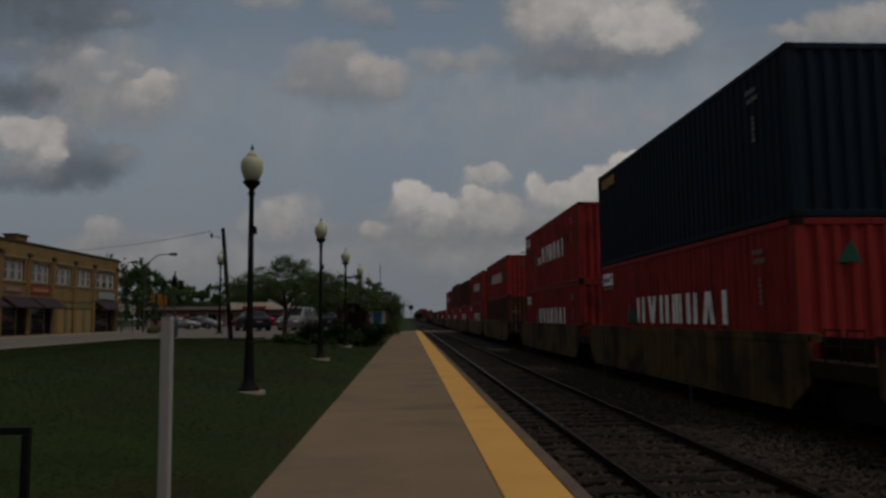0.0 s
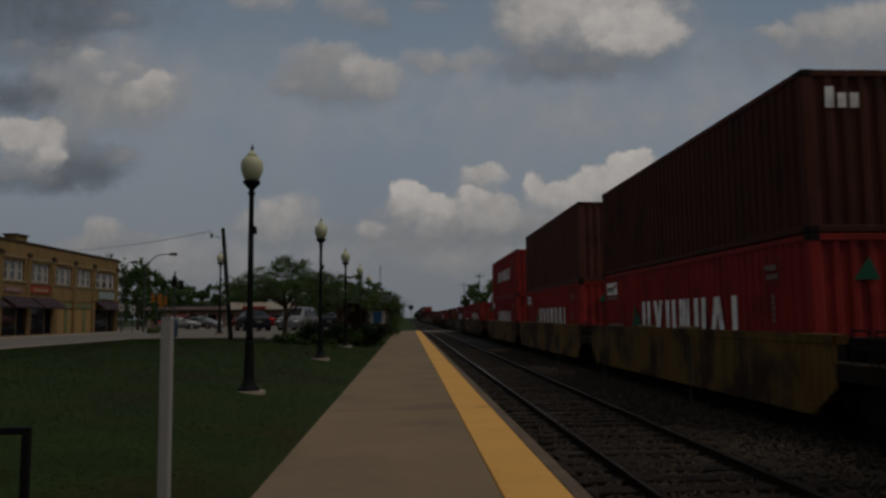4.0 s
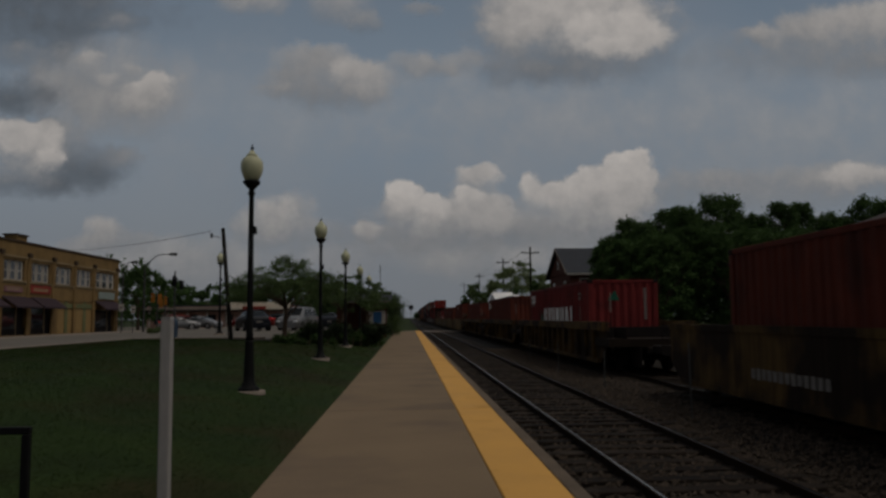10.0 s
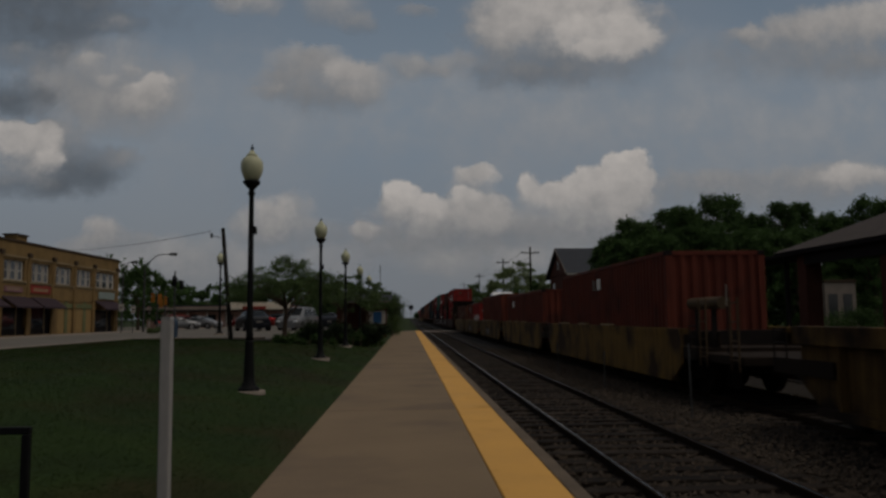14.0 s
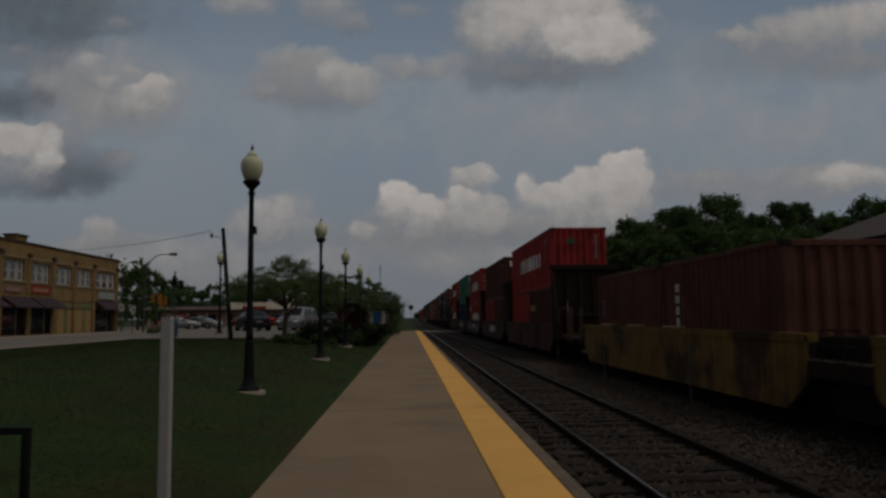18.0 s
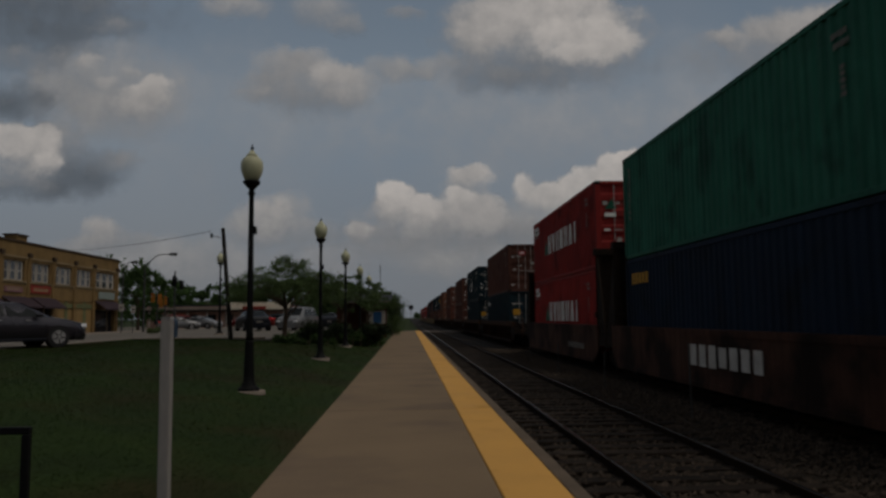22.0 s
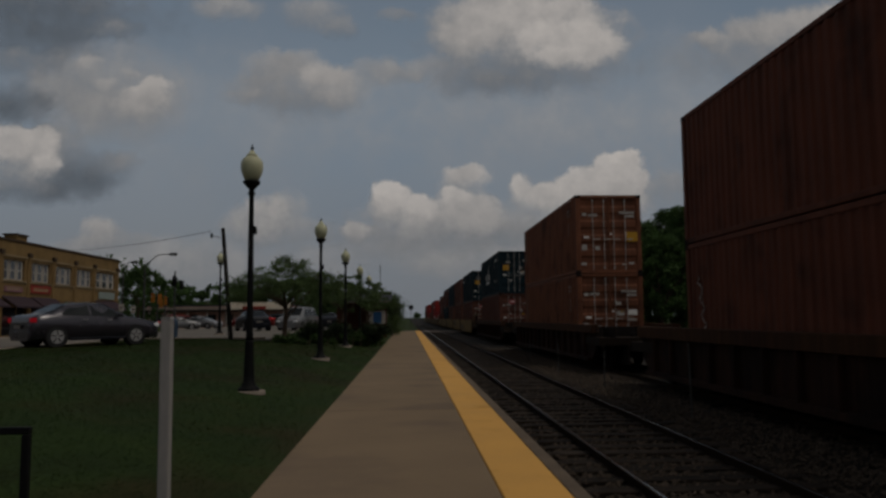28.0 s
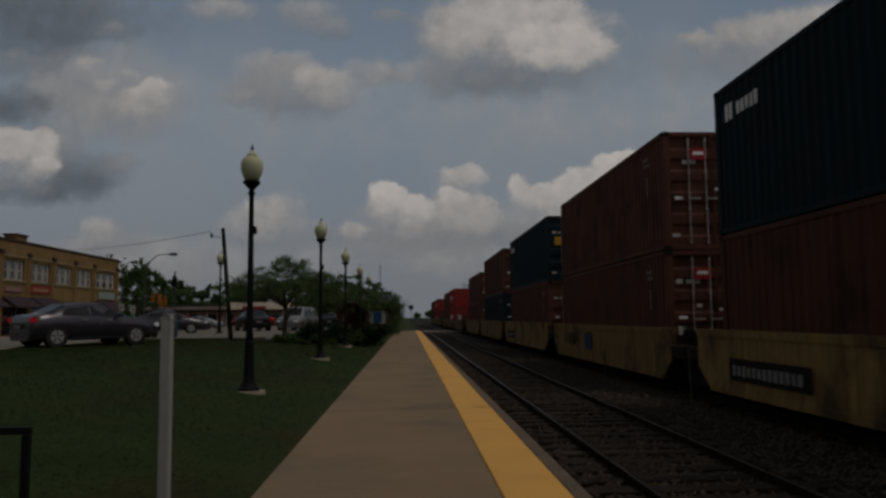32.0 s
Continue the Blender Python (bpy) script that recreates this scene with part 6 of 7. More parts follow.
tree(-5.6, 34.5, 0.45, 3.95, 5.0, 3, "leaf", 24000, 0.046, 0.27, 0.06, "spreading crab-apple tree with a forked trunk", 0.5, 210, 11, (0.045, 0.1), True)
tree(-3.6, 40.5, 0.3, 3.7, 3.8, 5, "leaf", 6500, 0.06, 0.2, 0.1, "small leafy ornamental tree", 0.45, 105, 6, (0.03, 0.08), True)
tree(-2.6, 48, 0.2, 4.0, 3.6, 6, "leaf", 4500, 0.07, 0.2, 0.0, "small leafy ornamental tree", 0.45, 85, 6, (0.03, 0.075), True)
tree(-1.4, 66, 0, 3.75, 1.75, 8, "leaf", 9000, 0.07, 0.2, 0.0, "leafy tree beside the platform end", 0.1, 90, puff=(0.09, 0.16))
bush(-5.9, 32.6, -2.2, 37.6, 0.3, 0.55, 0.8, 11)
bush(-2.6, 38.0, -1.62, 42.0, 0.05, 1.0, 0.7, 12)
bush(-6.2, 39.5, -3.6, 43.0, 0.4, 0.7, 0.8, 13)
bush(-6.00, 38.2, -4.71, 38.2, 0.35, 1.0, 0.6, 15, "boxy near-black clipped hedge", "leaf_black", 6000)
bush(-4.43, 38.2, -0.97, 38.2, 0.25, 1.05, 0.6, 16, "boxy near-black clipped hedge", "leaf_black", 9000)
# far trees on the town side
for k, (px, h, sp) in enumerate(((-38, 9, 8), (-31, 10, 9), (-27.5, 7.0, 7), (-23, 4.9, 7), (-18.5, 6.2, 8), (-14, 6.4, 8), (-10.5, 6.6, 7), (-7, 6.3, 5.5))):
    tree(px * 1.5, 118 + 5 * (k % 3), 0.28, h * 1.15, sp * 2.1, 20 + k, "leaf_dark", 3500, 0.3, 0.4, 0, "dark leafy street tree", 0.12, 110, 4, (0.05, 0.09))
tree(-32.3, 92, 0.28, 7.6, 6.4, 33, "leaf_dark", 10000, 0.13, 0.4, 0, "dark leafy street tree beside the shops", 0.2, 190, 5, (0.025, 0.06))
# trees beyond the tracks
for k, (tx, ty, h, sp) in enumerate(((15.8, 58, 7.7, 4.0), (17.8, 60, 9.5, 3.6), (18.0, 56, 8.7, 4.0), (22.0, 62, 10.7, 4.5), (21.9, 58, 10.2, 4.5), (24.9, 60, 11.5, 5.0), (27.7, 63, 11.8, 4.4), (27.1, 57, 9.6, 4.2),
                                      (30.7, 60, 10.8, 4.2), (33.4, 62, 11.1, 3.8), (33.4, 58, 9.7, 4.0), (36.0, 60, 9.6, 3.6), (38.0, 60, 11.3, 5.2), (38.6, 58, 10.7, 5.0), (15.4, 52, 6.9, 5.0), (17.0, 50, 7.0, 6.0),
                                      (20.1, 52, 7.8, 6.0), (21.7, 50, 7.8, 6.0), (25.0, 52, 7.6, 6.0), (26.4, 50, 7.4, 6.0), (30.2, 52, 7.4, 6.0), (31.9, 50, 7.8, 6.0))):
    tree(tx, ty, 0.0, h, sp * (0.8 if k < 14 else 0.9), 50 + k, "leaf_dark", 14000, 0.12, 0.4, 0, "tall dark leafy tree beyond the tracks", 0.12, 240, 6, (0.02, 0.055))
tree(19, 128, 0, 11.2, 10, 70, "leaf_pale", 5000, 0.25, 0.45, 0, "pale green spreading tree by the railway", 0.5, 60, 5, (0.05, 0.11), True)
tree(15.5, 150, 0, 8.8, 10, 71, "leaf", 4000, 0.28, 0.45, 0, "leafy tree by the railway", 0.1, 30, 4)
tree(14.5, 170, 0, 7.5, 9, 72, "leaf_dark", 3500, 0.28, 0.45, 0, "leafy tree by the railway", 0.1, 30, 4)
tree(16.0, 96, 0, 6.2, 5, 73, "leaf_dark", 3500, 0.2, 0.35, 0, "leafy tree by the railway", 0.1, 26, 4)


def woods(name, x0, x1, y, h, n, seed, leaf):
    rnd = random.Random(seed)
    cs = []
    for k in range(int(abs(x1 - x0) / 3)):
        hx = rnd.uniform(0.5, 1.0) * h
        cs.append((rnd.uniform(x0, x1), y + rnd.uniform(-8, 8), hx * 0.62, hx * 0.42))
    me = leaf_cloud(rnd, cs, n, 0.6 if y > 100 else 0.2, name, M[leaf], 0.75, 0.3, 1.2)
    return tagged(new(name, me), "distant line of dark trees", "trees", kind="stuff")


woods("far_trees", -190, -2.5, 210, 8, 9000, 91, "leaf_dark")
woods("far_trees", 4, 40, 420, 6.5, 6000, 92, "leaf_dark")
woods("far_trees", 30, 190, 150, 12, 9000, 93, "leaf_dark")
woods("far_trees", 23, 46, 70, 9.5, 16000, 94, "leaf_dark")


# ---------- houses beyond the tracks ----------
house = thing("brick_house", pose(18.1, 85, 0), "dark brick house with a grey gabled roof", "house")
part("wall", prism([(0.4, 0), (7.4, 0), (7.4, 6.5), (0.4, 6.5)], "y", 0, 12), M["rbrick"], house)
part("gable", prism([(0.4, 6.5), (0.4, 6.52), (12, 6.52), (6, 9.55)], "x", 0.3, 0.5), M["rbrick"], house)
part("roof", prism([(-0.6, 6.45), (6, 9.85), (12.6, 6.45), (12.6, 6.25), (6, 9.6), (-0.6, 6.25)], "x", -0.1, 7.7), M["roofgrey"], house, "slate-grey shingle roof")
for k in range(3):
    w = part("window", box(1.5 + k * 2.0, -0.04, 4.4, 2.5 + k * 2.0, 0.02, 5.9), M["white"], house, "white-framed window")
    part("pane", box(1.62 + k * 2.0, -0.055, 4.52, 2.38 + k * 2.0, -0.045, 5.78), M["glass"], w)
for k, (yy, zz) in enumerate(((2.2, 4.4), (8.6, 4.4), (5.4, 7.2))):
    w = part("window", box(0.355, yy, zz, 0.395 if k < 2 else 0.295, yy + 1.2, zz + 1.3) if k < 2 else box(0.25, yy, zz, 0.296, yy + 1.1, zz + 1.0), M["white"], house, "white-framed gable window")
    part("pane", box(0.345 if k < 2 else 0.24, yy + 0.15, zz + 0.12, 0.352 if k < 2 else 0.247, yy + 0.95, zz + (1.18 if k < 2 else 0.88)), M["glass"], w)
part("gutter", box(-0.1, -0.72, 6.23, 7.7, -0.6, 6.4), M["white"], house, "pale gutter")
for a, b, c, d in ((-0.62, 6.3, 6.0, 9.68), (6.0, 9.68, 12.62, 6.3)):
    part("bargeboard", prism([(a, b), (c, d), (c, d + 0.14), (a, b + 0.14)], "x", -0.16, -0.102), M["kerb"], house, "pale weathered bargeboard")

station = thing("station_shelter", pose(0, 0, 0), "open brick station shelter with a broad hipped roof", "station")
SX0, SX1, SY0, SY1, EV = 14.3, 20.5, 6.0, 28.8, 3.92
bm = bmesh.new()
ridge = [(17.4, 10, 5.35), (17.4, 24.8, 5.35)]
corners = [(SX0, SY0, EV), (SX1, SY0, EV), (SX1, SY1, EV), (SX0, SY1, EV)]
cv = [bm.verts.new(c) for c in corners]
rv = [bm.verts.new(c) for c in ridge]
for f in ((cv[0], cv[1], rv[0]), (cv[1], cv[2], rv[1], rv[0]), (cv[2], cv[3], rv[1]), (cv[3], cv[0], rv[0], rv[1])):
    bm.faces.new(f)
part("roof", bm, M["rooftan"], station, "weathered hipped shingle roof")
part("fascia", box(SX0 + 0.05, SY0 + 0.05, EV - 0.16, SX1 - 0.05, SY1 - 0.05, EV - 0.004, 0.02), M["dark"], station)
for y in (8, 12.8, 17.6, 22.4, 27.4):
    for x in (15.0, 19.8):
        part("pier", box(x - 0.3, y - 0.3, -0.1, x + 0.3, y + 0.3, EV - 0.17, 0.01), M["rbrick"], station, "red brick pier")
part("low_wall", box(19.7, 8.4, -0.1, 19.95, 27, 1.0, 0.01), M["rbrick"], station)
part("beam", box(14.6, 8.4, EV - 0.55, 14.68, 27.0, EV - 0.18), M["dark"], station)
part("canopy", box(14.7, 28.9, EV - 0.14, 16.8, 34.0, EV - 0.02, 0.02), M["dark"], station, "flat dark end canopy")
for y in (30.5, 33.4):
    part("canopy_post", box(15.7, y, -0.002, 15.86, y + 0.16, EV - 0.142), M["dark"], station)
solid("far_platform", box(13.6, -20, -0.5, 21, 88, 0.0, 0.02), M["far_deck"], "dark asphalt platform beyond the tracks", "platform", "structure")
pale_house = thing("pale_building", pose(26.1, 46, 0), "pale painted building among trees beyond the station", "house")
part("wall", box(0, 0, 0, 2.0, 4, 3.5), M["kerb"], pale_house)
part("parapet", box(-0.06, -0.06, 3.502, 2.06, 4.06, 3.68, 0.02), M["coping"], pale_house)
for k in range(2):
    part("window", box(0.22 + 0.95 * k, -0.03, 1.2, 0.8 + 0.95 * k, -0.004, 2.8), M["glass"], pale_house)
bush(25.3, 44.4, 28.7, 44.2, 0.0, 2.0, 0.6, 19, "unclipped shrubs before a pale building", "leaf_dark", 5000)
white_house = thing("white_house", pose(27, 118, 0), "small pale house roof among trees", "house")
part("wall", box(-12.9, 0, 0, -9.6, 8, 4.1), M["kerb"], white_house)
part("roof", prism([(-0.5, 4.1), (4, 5.5), (8.5, 4.1)], "x", -13.3, -9.2), M["roofpale"], white_house, "pale metal roof")


# ---------- vehicles ----------
def car_sections(kind):
    """Stations along the car: y, half width at the sill, shoulder height, roof height, half width of the roof."""
    if kind == "sedan":
        return [(-2.16, 0.66, 0.8, 0.8, 0.54), (-2.1, 0.82, 0.98, 0.98, 0.68), (-1.85, 0.89, 1.03, 1.05, 0.7), (-1.5, 0.91, 1.02, 1.12, 0.66), (-0.9, 0.92, 1.0, 1.4, 0.6),
                (-0.35, 0.92, 0.98, 1.46, 0.6), (0.25, 0.92, 0.96, 1.44, 0.61), (0.75, 0.92, 0.95, 1.22, 0.66), (1.15, 0.91, 0.94, 0.98, 0.72), (1.75, 0.89, 0.86, 0.88, 0.7),
                (2.2, 0.82, 0.76, 0.78, 0.62), (2.42, 0.62, 0.62, 0.62, 0.5)]
    return [(-2.25, 0.72, 0.9, 0.9, 0.6), (-2.18, 0.86, 1.02, 1.35, 0.66), (-1.95, 0.9, 1.05, 1.68, 0.66), (-1.3, 0.92, 1.05, 1.74, 0.68), (-0.3, 0.93, 1.04, 1.75, 0.68),
            (0.45, 0.93, 1.03, 1.68, 0.68), (0.95, 0.93, 1.02, 1.32, 0.7), (1.25, 0.92, 1.02, 1.08, 0.74), (1.8, 0.9, 0.98, 1.0, 0.72), (2.15, 0.84, 0.9, 0.9, 0.66), (2.3, 0.68, 0.7, 0.7, 0.56)]


def car_body(kind):
    bm = bmesh.new()
    rings = []
    for y, w, sh, rf, rw in car_sections(kind):
        ring = [(w * 0.86, 0.2), (w, 0.3), (w * 1.0, sh * 0.72), (w * 0.955, sh), (rw + (w * 0.93 - rw) * (0.0 if rf > sh + 0.05 else 0.2), rf - 0.03 * (rf > sh + 0.05)), (rw * 0.55, rf)]
        pts = ring + [(-a, b) for a, b in reversed(ring)]
        rings.append([bm.verts.new((a, y, b)) for a, b in pts])
    n = len(rings[0])
    for a, b in zip(rings, rings[1:]):
        for i in range(n):
            f = bm.faces.new((a[i], a[(i + 1) % n], b[(i + 1) % n], b[i]))
            f.smooth = True
    bm.faces.new(rings[0])
    bm.faces.new(rings[-1][::-1])
    bmesh.ops.recalc_face_normals(bm, faces=bm.faces[:])
    return bm


def quad_sheet(pts):
    bm = bmesh.new()
    bm.faces.new([bm.verts.new(p) for p in pts])
    return bm


def wheel_parts(w):
    t = part("tyre", shared("tyre", lambda: mesh_of("tyre", tube((-0.1, 0, 0), (0.1, 0, 0), 0.325, 0.325, 28), M["tyre"])), None, w)
    part("rim", shared("rim", lambda: mesh_of("rim", tube((-0.112, 0, 0), (0.112, 0, 0), 0.215, 0.215, 20), M["alloy"])), None, w, "silver alloy rim")
    bm = shared("spoke", lambda: mesh_of("spoke", box(-0.116, -0.02, 0.05, 0.116, 0.02, 0.2), M["dark"]))
    for k in range(5):
        part("spoke_gap", bm, None, w, m=pose(0, 0, 0, k * 72, 0, 0))


CARS = {}


def car(name, m, paint, kind, label, lit=False, group="cars"):
    ob = thing(name, m, label, "car", group)
    part("body", shared(("carbody", kind, paint), lambda: mesh_of("body", car_body(kind), M[paint])), None, ob)
    sec = car_sections(kind)
    for sx in (-1, 1):
        def side_pt(y, f):
            for (a, b) in zip(sec, sec[1:]):
                if a[0] <= y <= b[0]:
                    t = (y - a[0]) / (b[0] - a[0])
                    w, sh, rf, rw = [a[i] + (b[i] - a[i]) * t for i in (1, 2, 3, 4)]
                    return (sx * ((w * 0.955) * (1 - f) + rw * f + 0.012), y, sh + 0.02 + (rf - sh - 0.07) * f)
            return (0, y, 1)
        spans = ((-1.25, -0.28, -0.95), (-0.2, 0.95, -0.2)) if kind == "sedan" else ((-1.9, -0.95, -1.9), (-0.87, -0.05, -0.87), (0.03, 1.0, 0.03))
        for k, (a, b, c) in enumerate(spans):
            top_b = b if k == 0 and kind == "sedan" else (0.5 if b > 0.8 else b)
            part("side_window", quad_sheet([side_pt(a, 0.04), side_pt(b, 0.04), side_pt(top_b, 0.88), side_pt(c, 0.88)]), M["car_glass"], ob, "dark side window")
        part("mirror", box(sx * 0.94, 0.62, 0.98, sx * 1.08, 0.8, 1.1, 0.03), M[paint], ob)
        tl = part("tail_lamp", box(sx * 0.7, -2.17 if kind == "sedan" else -2.27, 0.8, sx * 0.85, -1.98, 0.95, 0.02), M["brake_glow"] if lit else M["tail"], ob, "red tail lamp")
        part("headlamp", box(sx * 0.5, 2.12, 0.62, sx * 0.8, 2.36, 0.74, 0.02), M["lens_white"], ob)
        for yy in (-1.02, -0.24, 0.98):
            part("door_seam", box(sx * 0.9, yy - 0.007, 0.32, sx * (0.926 if kind == "sedan" else 0.936), yy + 0.007, 0.74), M["dark"], ob)
        part("door_handle", box(sx * 0.925, -0.55, 0.86, sx * 0.95, -0.38, 0.89, 0.006), M["alloy"], ob)
        part("door_handle", box(sx * 0.925, 0.32, 0.85, sx * 0.95, 0.49, 0.88, 0.006), M["alloy"], ob)
        part("sill", box(sx * 0.86, -0.98, 0.2, sx * 0.935, 1.0, 0.3, 0.02), M["cardark"], ob)
        for y in (-1.38, 1.37):
            part("wheel_arch", tube((sx * 0.7, y, 0.33), (sx * 0.927, y, 0.33), 0.37, 0.37, 24), M["dark"], ob)
            w = part("wheel", shared("hub", lambda: mesh_of("wheel", tube((-0.118, 0, 0), (0.118, 0, 0), 0.05, 0.05, 10), M["alloy"])), None, ob, m=pose(sx * 0.845, y, 0.325))
            wheel_parts(w)
            CARS.setdefault(ob.name, []).append((w, sx * 0.845, y))
    if kind == "sedan":
        part("windscreen", quad_sheet([(-0.62, 1.08, 1.02), (0.62, 1.08, 1.02), (0.52, 0.36, 1.425), (-0.52, 0.36, 1.425)]), M["car_glass"], ob)
        part("rear_window", quad_sheet([(-0.56, -1.48, 1.145), (0.56, -1.48, 1.145), (0.5, -0.92, 1.415), (-0.5, -0.92, 1.415)]), M["car_glass"], ob)
        part("plate_bar", box(-0.2, -2.235, 0.6, 0.2, -2.215, 0.72), M["decal_grey"], ob)
    else:
        part("rear_window", quad_sheet([(-0.6, -2.235, 1.08), (0.6, -2.235, 1.08), (0.55, -2.06, 1.58), (-0.55, -2.06, 1.58)]), M["car_glass"], ob)
        part("windscreen", quad_sheet([(-0.64, 1.2, 1.13), (0.64, 1.2, 1.13), (0.58, 0.55, 1.66), (-0.58, 0.55, 1.66)]), M["car_glass"], ob)
    part("bumper", box(-0.75, -2.175 if kind == "sedan" else -2.29, 0.3, 0.75, -1.95, 0.56, 0.05), M[paint], ob)
    return ob


QUEUE = -40.0
grey_car = car("sedan_car", pose(-11.20, 26.75, 0.700, 0, 0, QUEUE), "carpaint", "sedan", "charcoal grey four-door sedan waiting with brake lights on", True)
dark_suv = car("suv_car", pose(-16.5, 24.0, 0.82, 0, 0, QUEUE), "carred", "suv", "dark maroon sport utility car queuing on the street")
far_car = car("sedan_car", pose(-40, 40, 0.6, 0, 0, -72), "carpaint", "sedan", "grey sedan driving across the junction")
car("sedan_car", pose(-11.4, 56.0, gz(-11.4) + 0.015, 0, 0, 24), "cardark", "sedan", "black parked car with red tail lights", True)
for x, y, rz, p, kd, lb in ((-24.2, 90, -110, "carsilver", "sedan", "silver car parked before the low shops"), (-16.5, 82, 95, "carred", "sedan", "maroon car parked before the low shops"),
                            (-15.2, 88, 80, "cardark", "sedan", "dark car parked before the low shops"),
                            (-8.4, 58, 168, "carsilver", "suv", "pale car parked behind the hedge"), (-7.1, 67, 10, "cardark", "sedan", "dark car parked near the platform"),
                            (-26.3, 88, -70, "carsilver", "sedan", "pale car parked by the shop corner"), (-27.8, 95, -60, "carred", "suv", "maroon car parked by the shop corner")):
    car("suv_car" if kd == "suv" else "sedan_car", pose(x, y, gz(x) + 0.015, 0, 0, rz), p, kd, lb)


# ---------- street furniture ----------
def davit(x, y, z, h, arm, rz, label="grey steel street light with a curved arm"):
    ob = thing("street_light", pose(x, y, z, 0, 0, rz), label, "street light", "arm street lights")
    part("pole", tube((0, 0, -0.2), (0, 0, h * 0.86), 0.1, 0.06, 10), M["galv"], ob)
    bm = bmesh.new()
    pts = [Vector((0, 0, h * 0.84)), Vector((arm * 0.08, 0, h * 0.88)), Vector((arm * 0.42, 0, h * 0.975)), Vector((arm * 0.6, 0, h)), Vector((arm, 0, h * 1.005))]
    for a, b in zip(pts, pts[1:]):
        add_tube(bm, a, b, 0.045, 0.04, 8)
    part("arm", bm, M["galv"], ob)
    part("lamp_head", box(arm - 0.05, -0.13, h * 0.985, arm + 0.6, 0.13, h * 1.02, 0.03), M["galv"], ob)
    return ob


davit(-23.4, 68.0, 0.35, 7.0, 2.2, 0)
davit(-30.5, 82.0, 0.3, 7.4, 0.9, 0)


def signal_head(parent, x, y, z, material, rz=0):
    h = part("signal_head", box(-0.17, -0.13, -0.5, 0.17, 0.13, 0.5, 0.03), material, parent, m=pose(x, y, z, 0, 0, rz))
    for k in range(3):
        part("visor", tube((0, -0.13, 0.3 - 0.31 * k), (0, -0.34, 0.29 - 0.31 * k), 0.13, 0.13, 12), M["black"], h)
    part("backing", box(-0.24, 0.135, -0.58, 0.24, 0.15, 0.58, 0.01), material, h)
    return h


def signal_post(x, y, h, material, heads, label, s=0.62):
    ob = thing("traffic_signal", pose(x, y, gz(x)), label, "traffic signal", "traffic signals")
    part("pole", tube((0, 0, -0.1), (0, 0, h), 0.06, 0.05, 10), material, ob)
    for dx, dz, mk, rz in heads:
        h_ = signal_head(ob, dx, -0.12, dz, M[mk], rz)
        h_.matrix_basis = h_.matrix_basis @ Matrix.Scale(s, 4)
    return ob


signal_post(-15.85, 52, 4.2, M["galv"], ((0.02, 3.5, "black", 160), (0.45, 3.25, "black", 95)), "traffic signal with dark heads on a steel pole", 0.6)
signal_post(-17.75, 56, 3.1, M["galv"], ((-0.35, 2.45, "amber", 200), (0.1, 2.3, "amber", 100)), "traffic signal with yellow heads on a steel pole")
signal_post(-19.6, 60, 3.2, M["galv"], ((-0.3, 2.7, "amber", 180), (0.35, 2.3, "amber", 180)), "traffic signal with weathered yellow heads")

for sx, sy, sz in ((-23.11, 62, 2.35), (-22.88, 64, 2.2)):
    sg = thing("street_sign", pose(sx, sy, gz(sx)), "small white traffic sign on a thin steel post", "street sign", "small street signs")
    part("post", tube((0, 0, -0.1), (0, 0, sz), 0.03, 0.03, 8), M["galv"], sg)
    part("sign_plate", box(-0.19, -0.05, sz - 0.55, 0.19, -0.032, sz + 0.02, 0.004), M["white"], sg, "white sign plate")
    part("sign_bars", box(-0.12, -0.056, sz - 0.3, 0.12, -0.052, sz - 0.22), M["dark"], sg)
bush(-17.31, 51, -16.36, 51.2, gz(-16.86), 0.4, 0.4, 18, "low bright green shrub by the street", "leaf_pale", 1800)
box_m = thing("mailbox", pose(-11.35, 36.8, 0.698), "blue rounded steel collection box", "mailbox")
part("shell", prism([(-0.24, 0.12), (0.24, 0.12), (0.24, 0.72), (0.18, 0.86), (0, 0.93), (-0.18, 0.86), (-0.24, 0.72)], "y", -0.24, 0.24), M["blue_sign"], box_m)
for sx in (-0.2, 0.2):
    part("leg", box(sx - 0.03, -0.2, 0, sx + 0.03, 0.2, 0.118, 0.005), M["blue_sign"], box_m)

shops = thing("low_shop_row", pose(0, 0, 0), "low single-storey shop row with red sign band", "building")
part("wall", box(-36, 106, 0.2, -16, 118, 3.3), M["rosebrick"], shops)
part("canopy", box(-37, 104.9, 2.62, -15.5, 105.99, 2.8, 0.02), M["dark"], shops, "dark flat canopy")
part("fascia", box(-25.0, 105.7, 2.85, -16.4, 105.96, 3.85, 0.02), M["cream"], shops, "cream fascia")
part("fascia", box(-36.5, 105.7, 2.85, -25.05, 105.96, 3.2, 0.02), M["kerb"], shops)
part("roof", box(-36, 106, 3.3, -16, 118, 3.5), M["roofgrey"], shops)
part("shop_sign", box(-22.9, 105.5, 2.86, -19.7, 105.69, 3.3, 0.01), M["redsign"], shops, "red shop sign")
for k in range(8):
    part("shop_window", box(-35 + k * 2.4, 105.94, 0.9, -33.8 + k * 2.4, 105.99, 2.2), M["glass"], shops)
    part("canopy_post", tube((-35.4 + k * 2.6, 105.1, 0.2), (-35.4 + k * 2.6, 105.1, 2.62), 0.07, 0.07, 8), M["white"], shops)

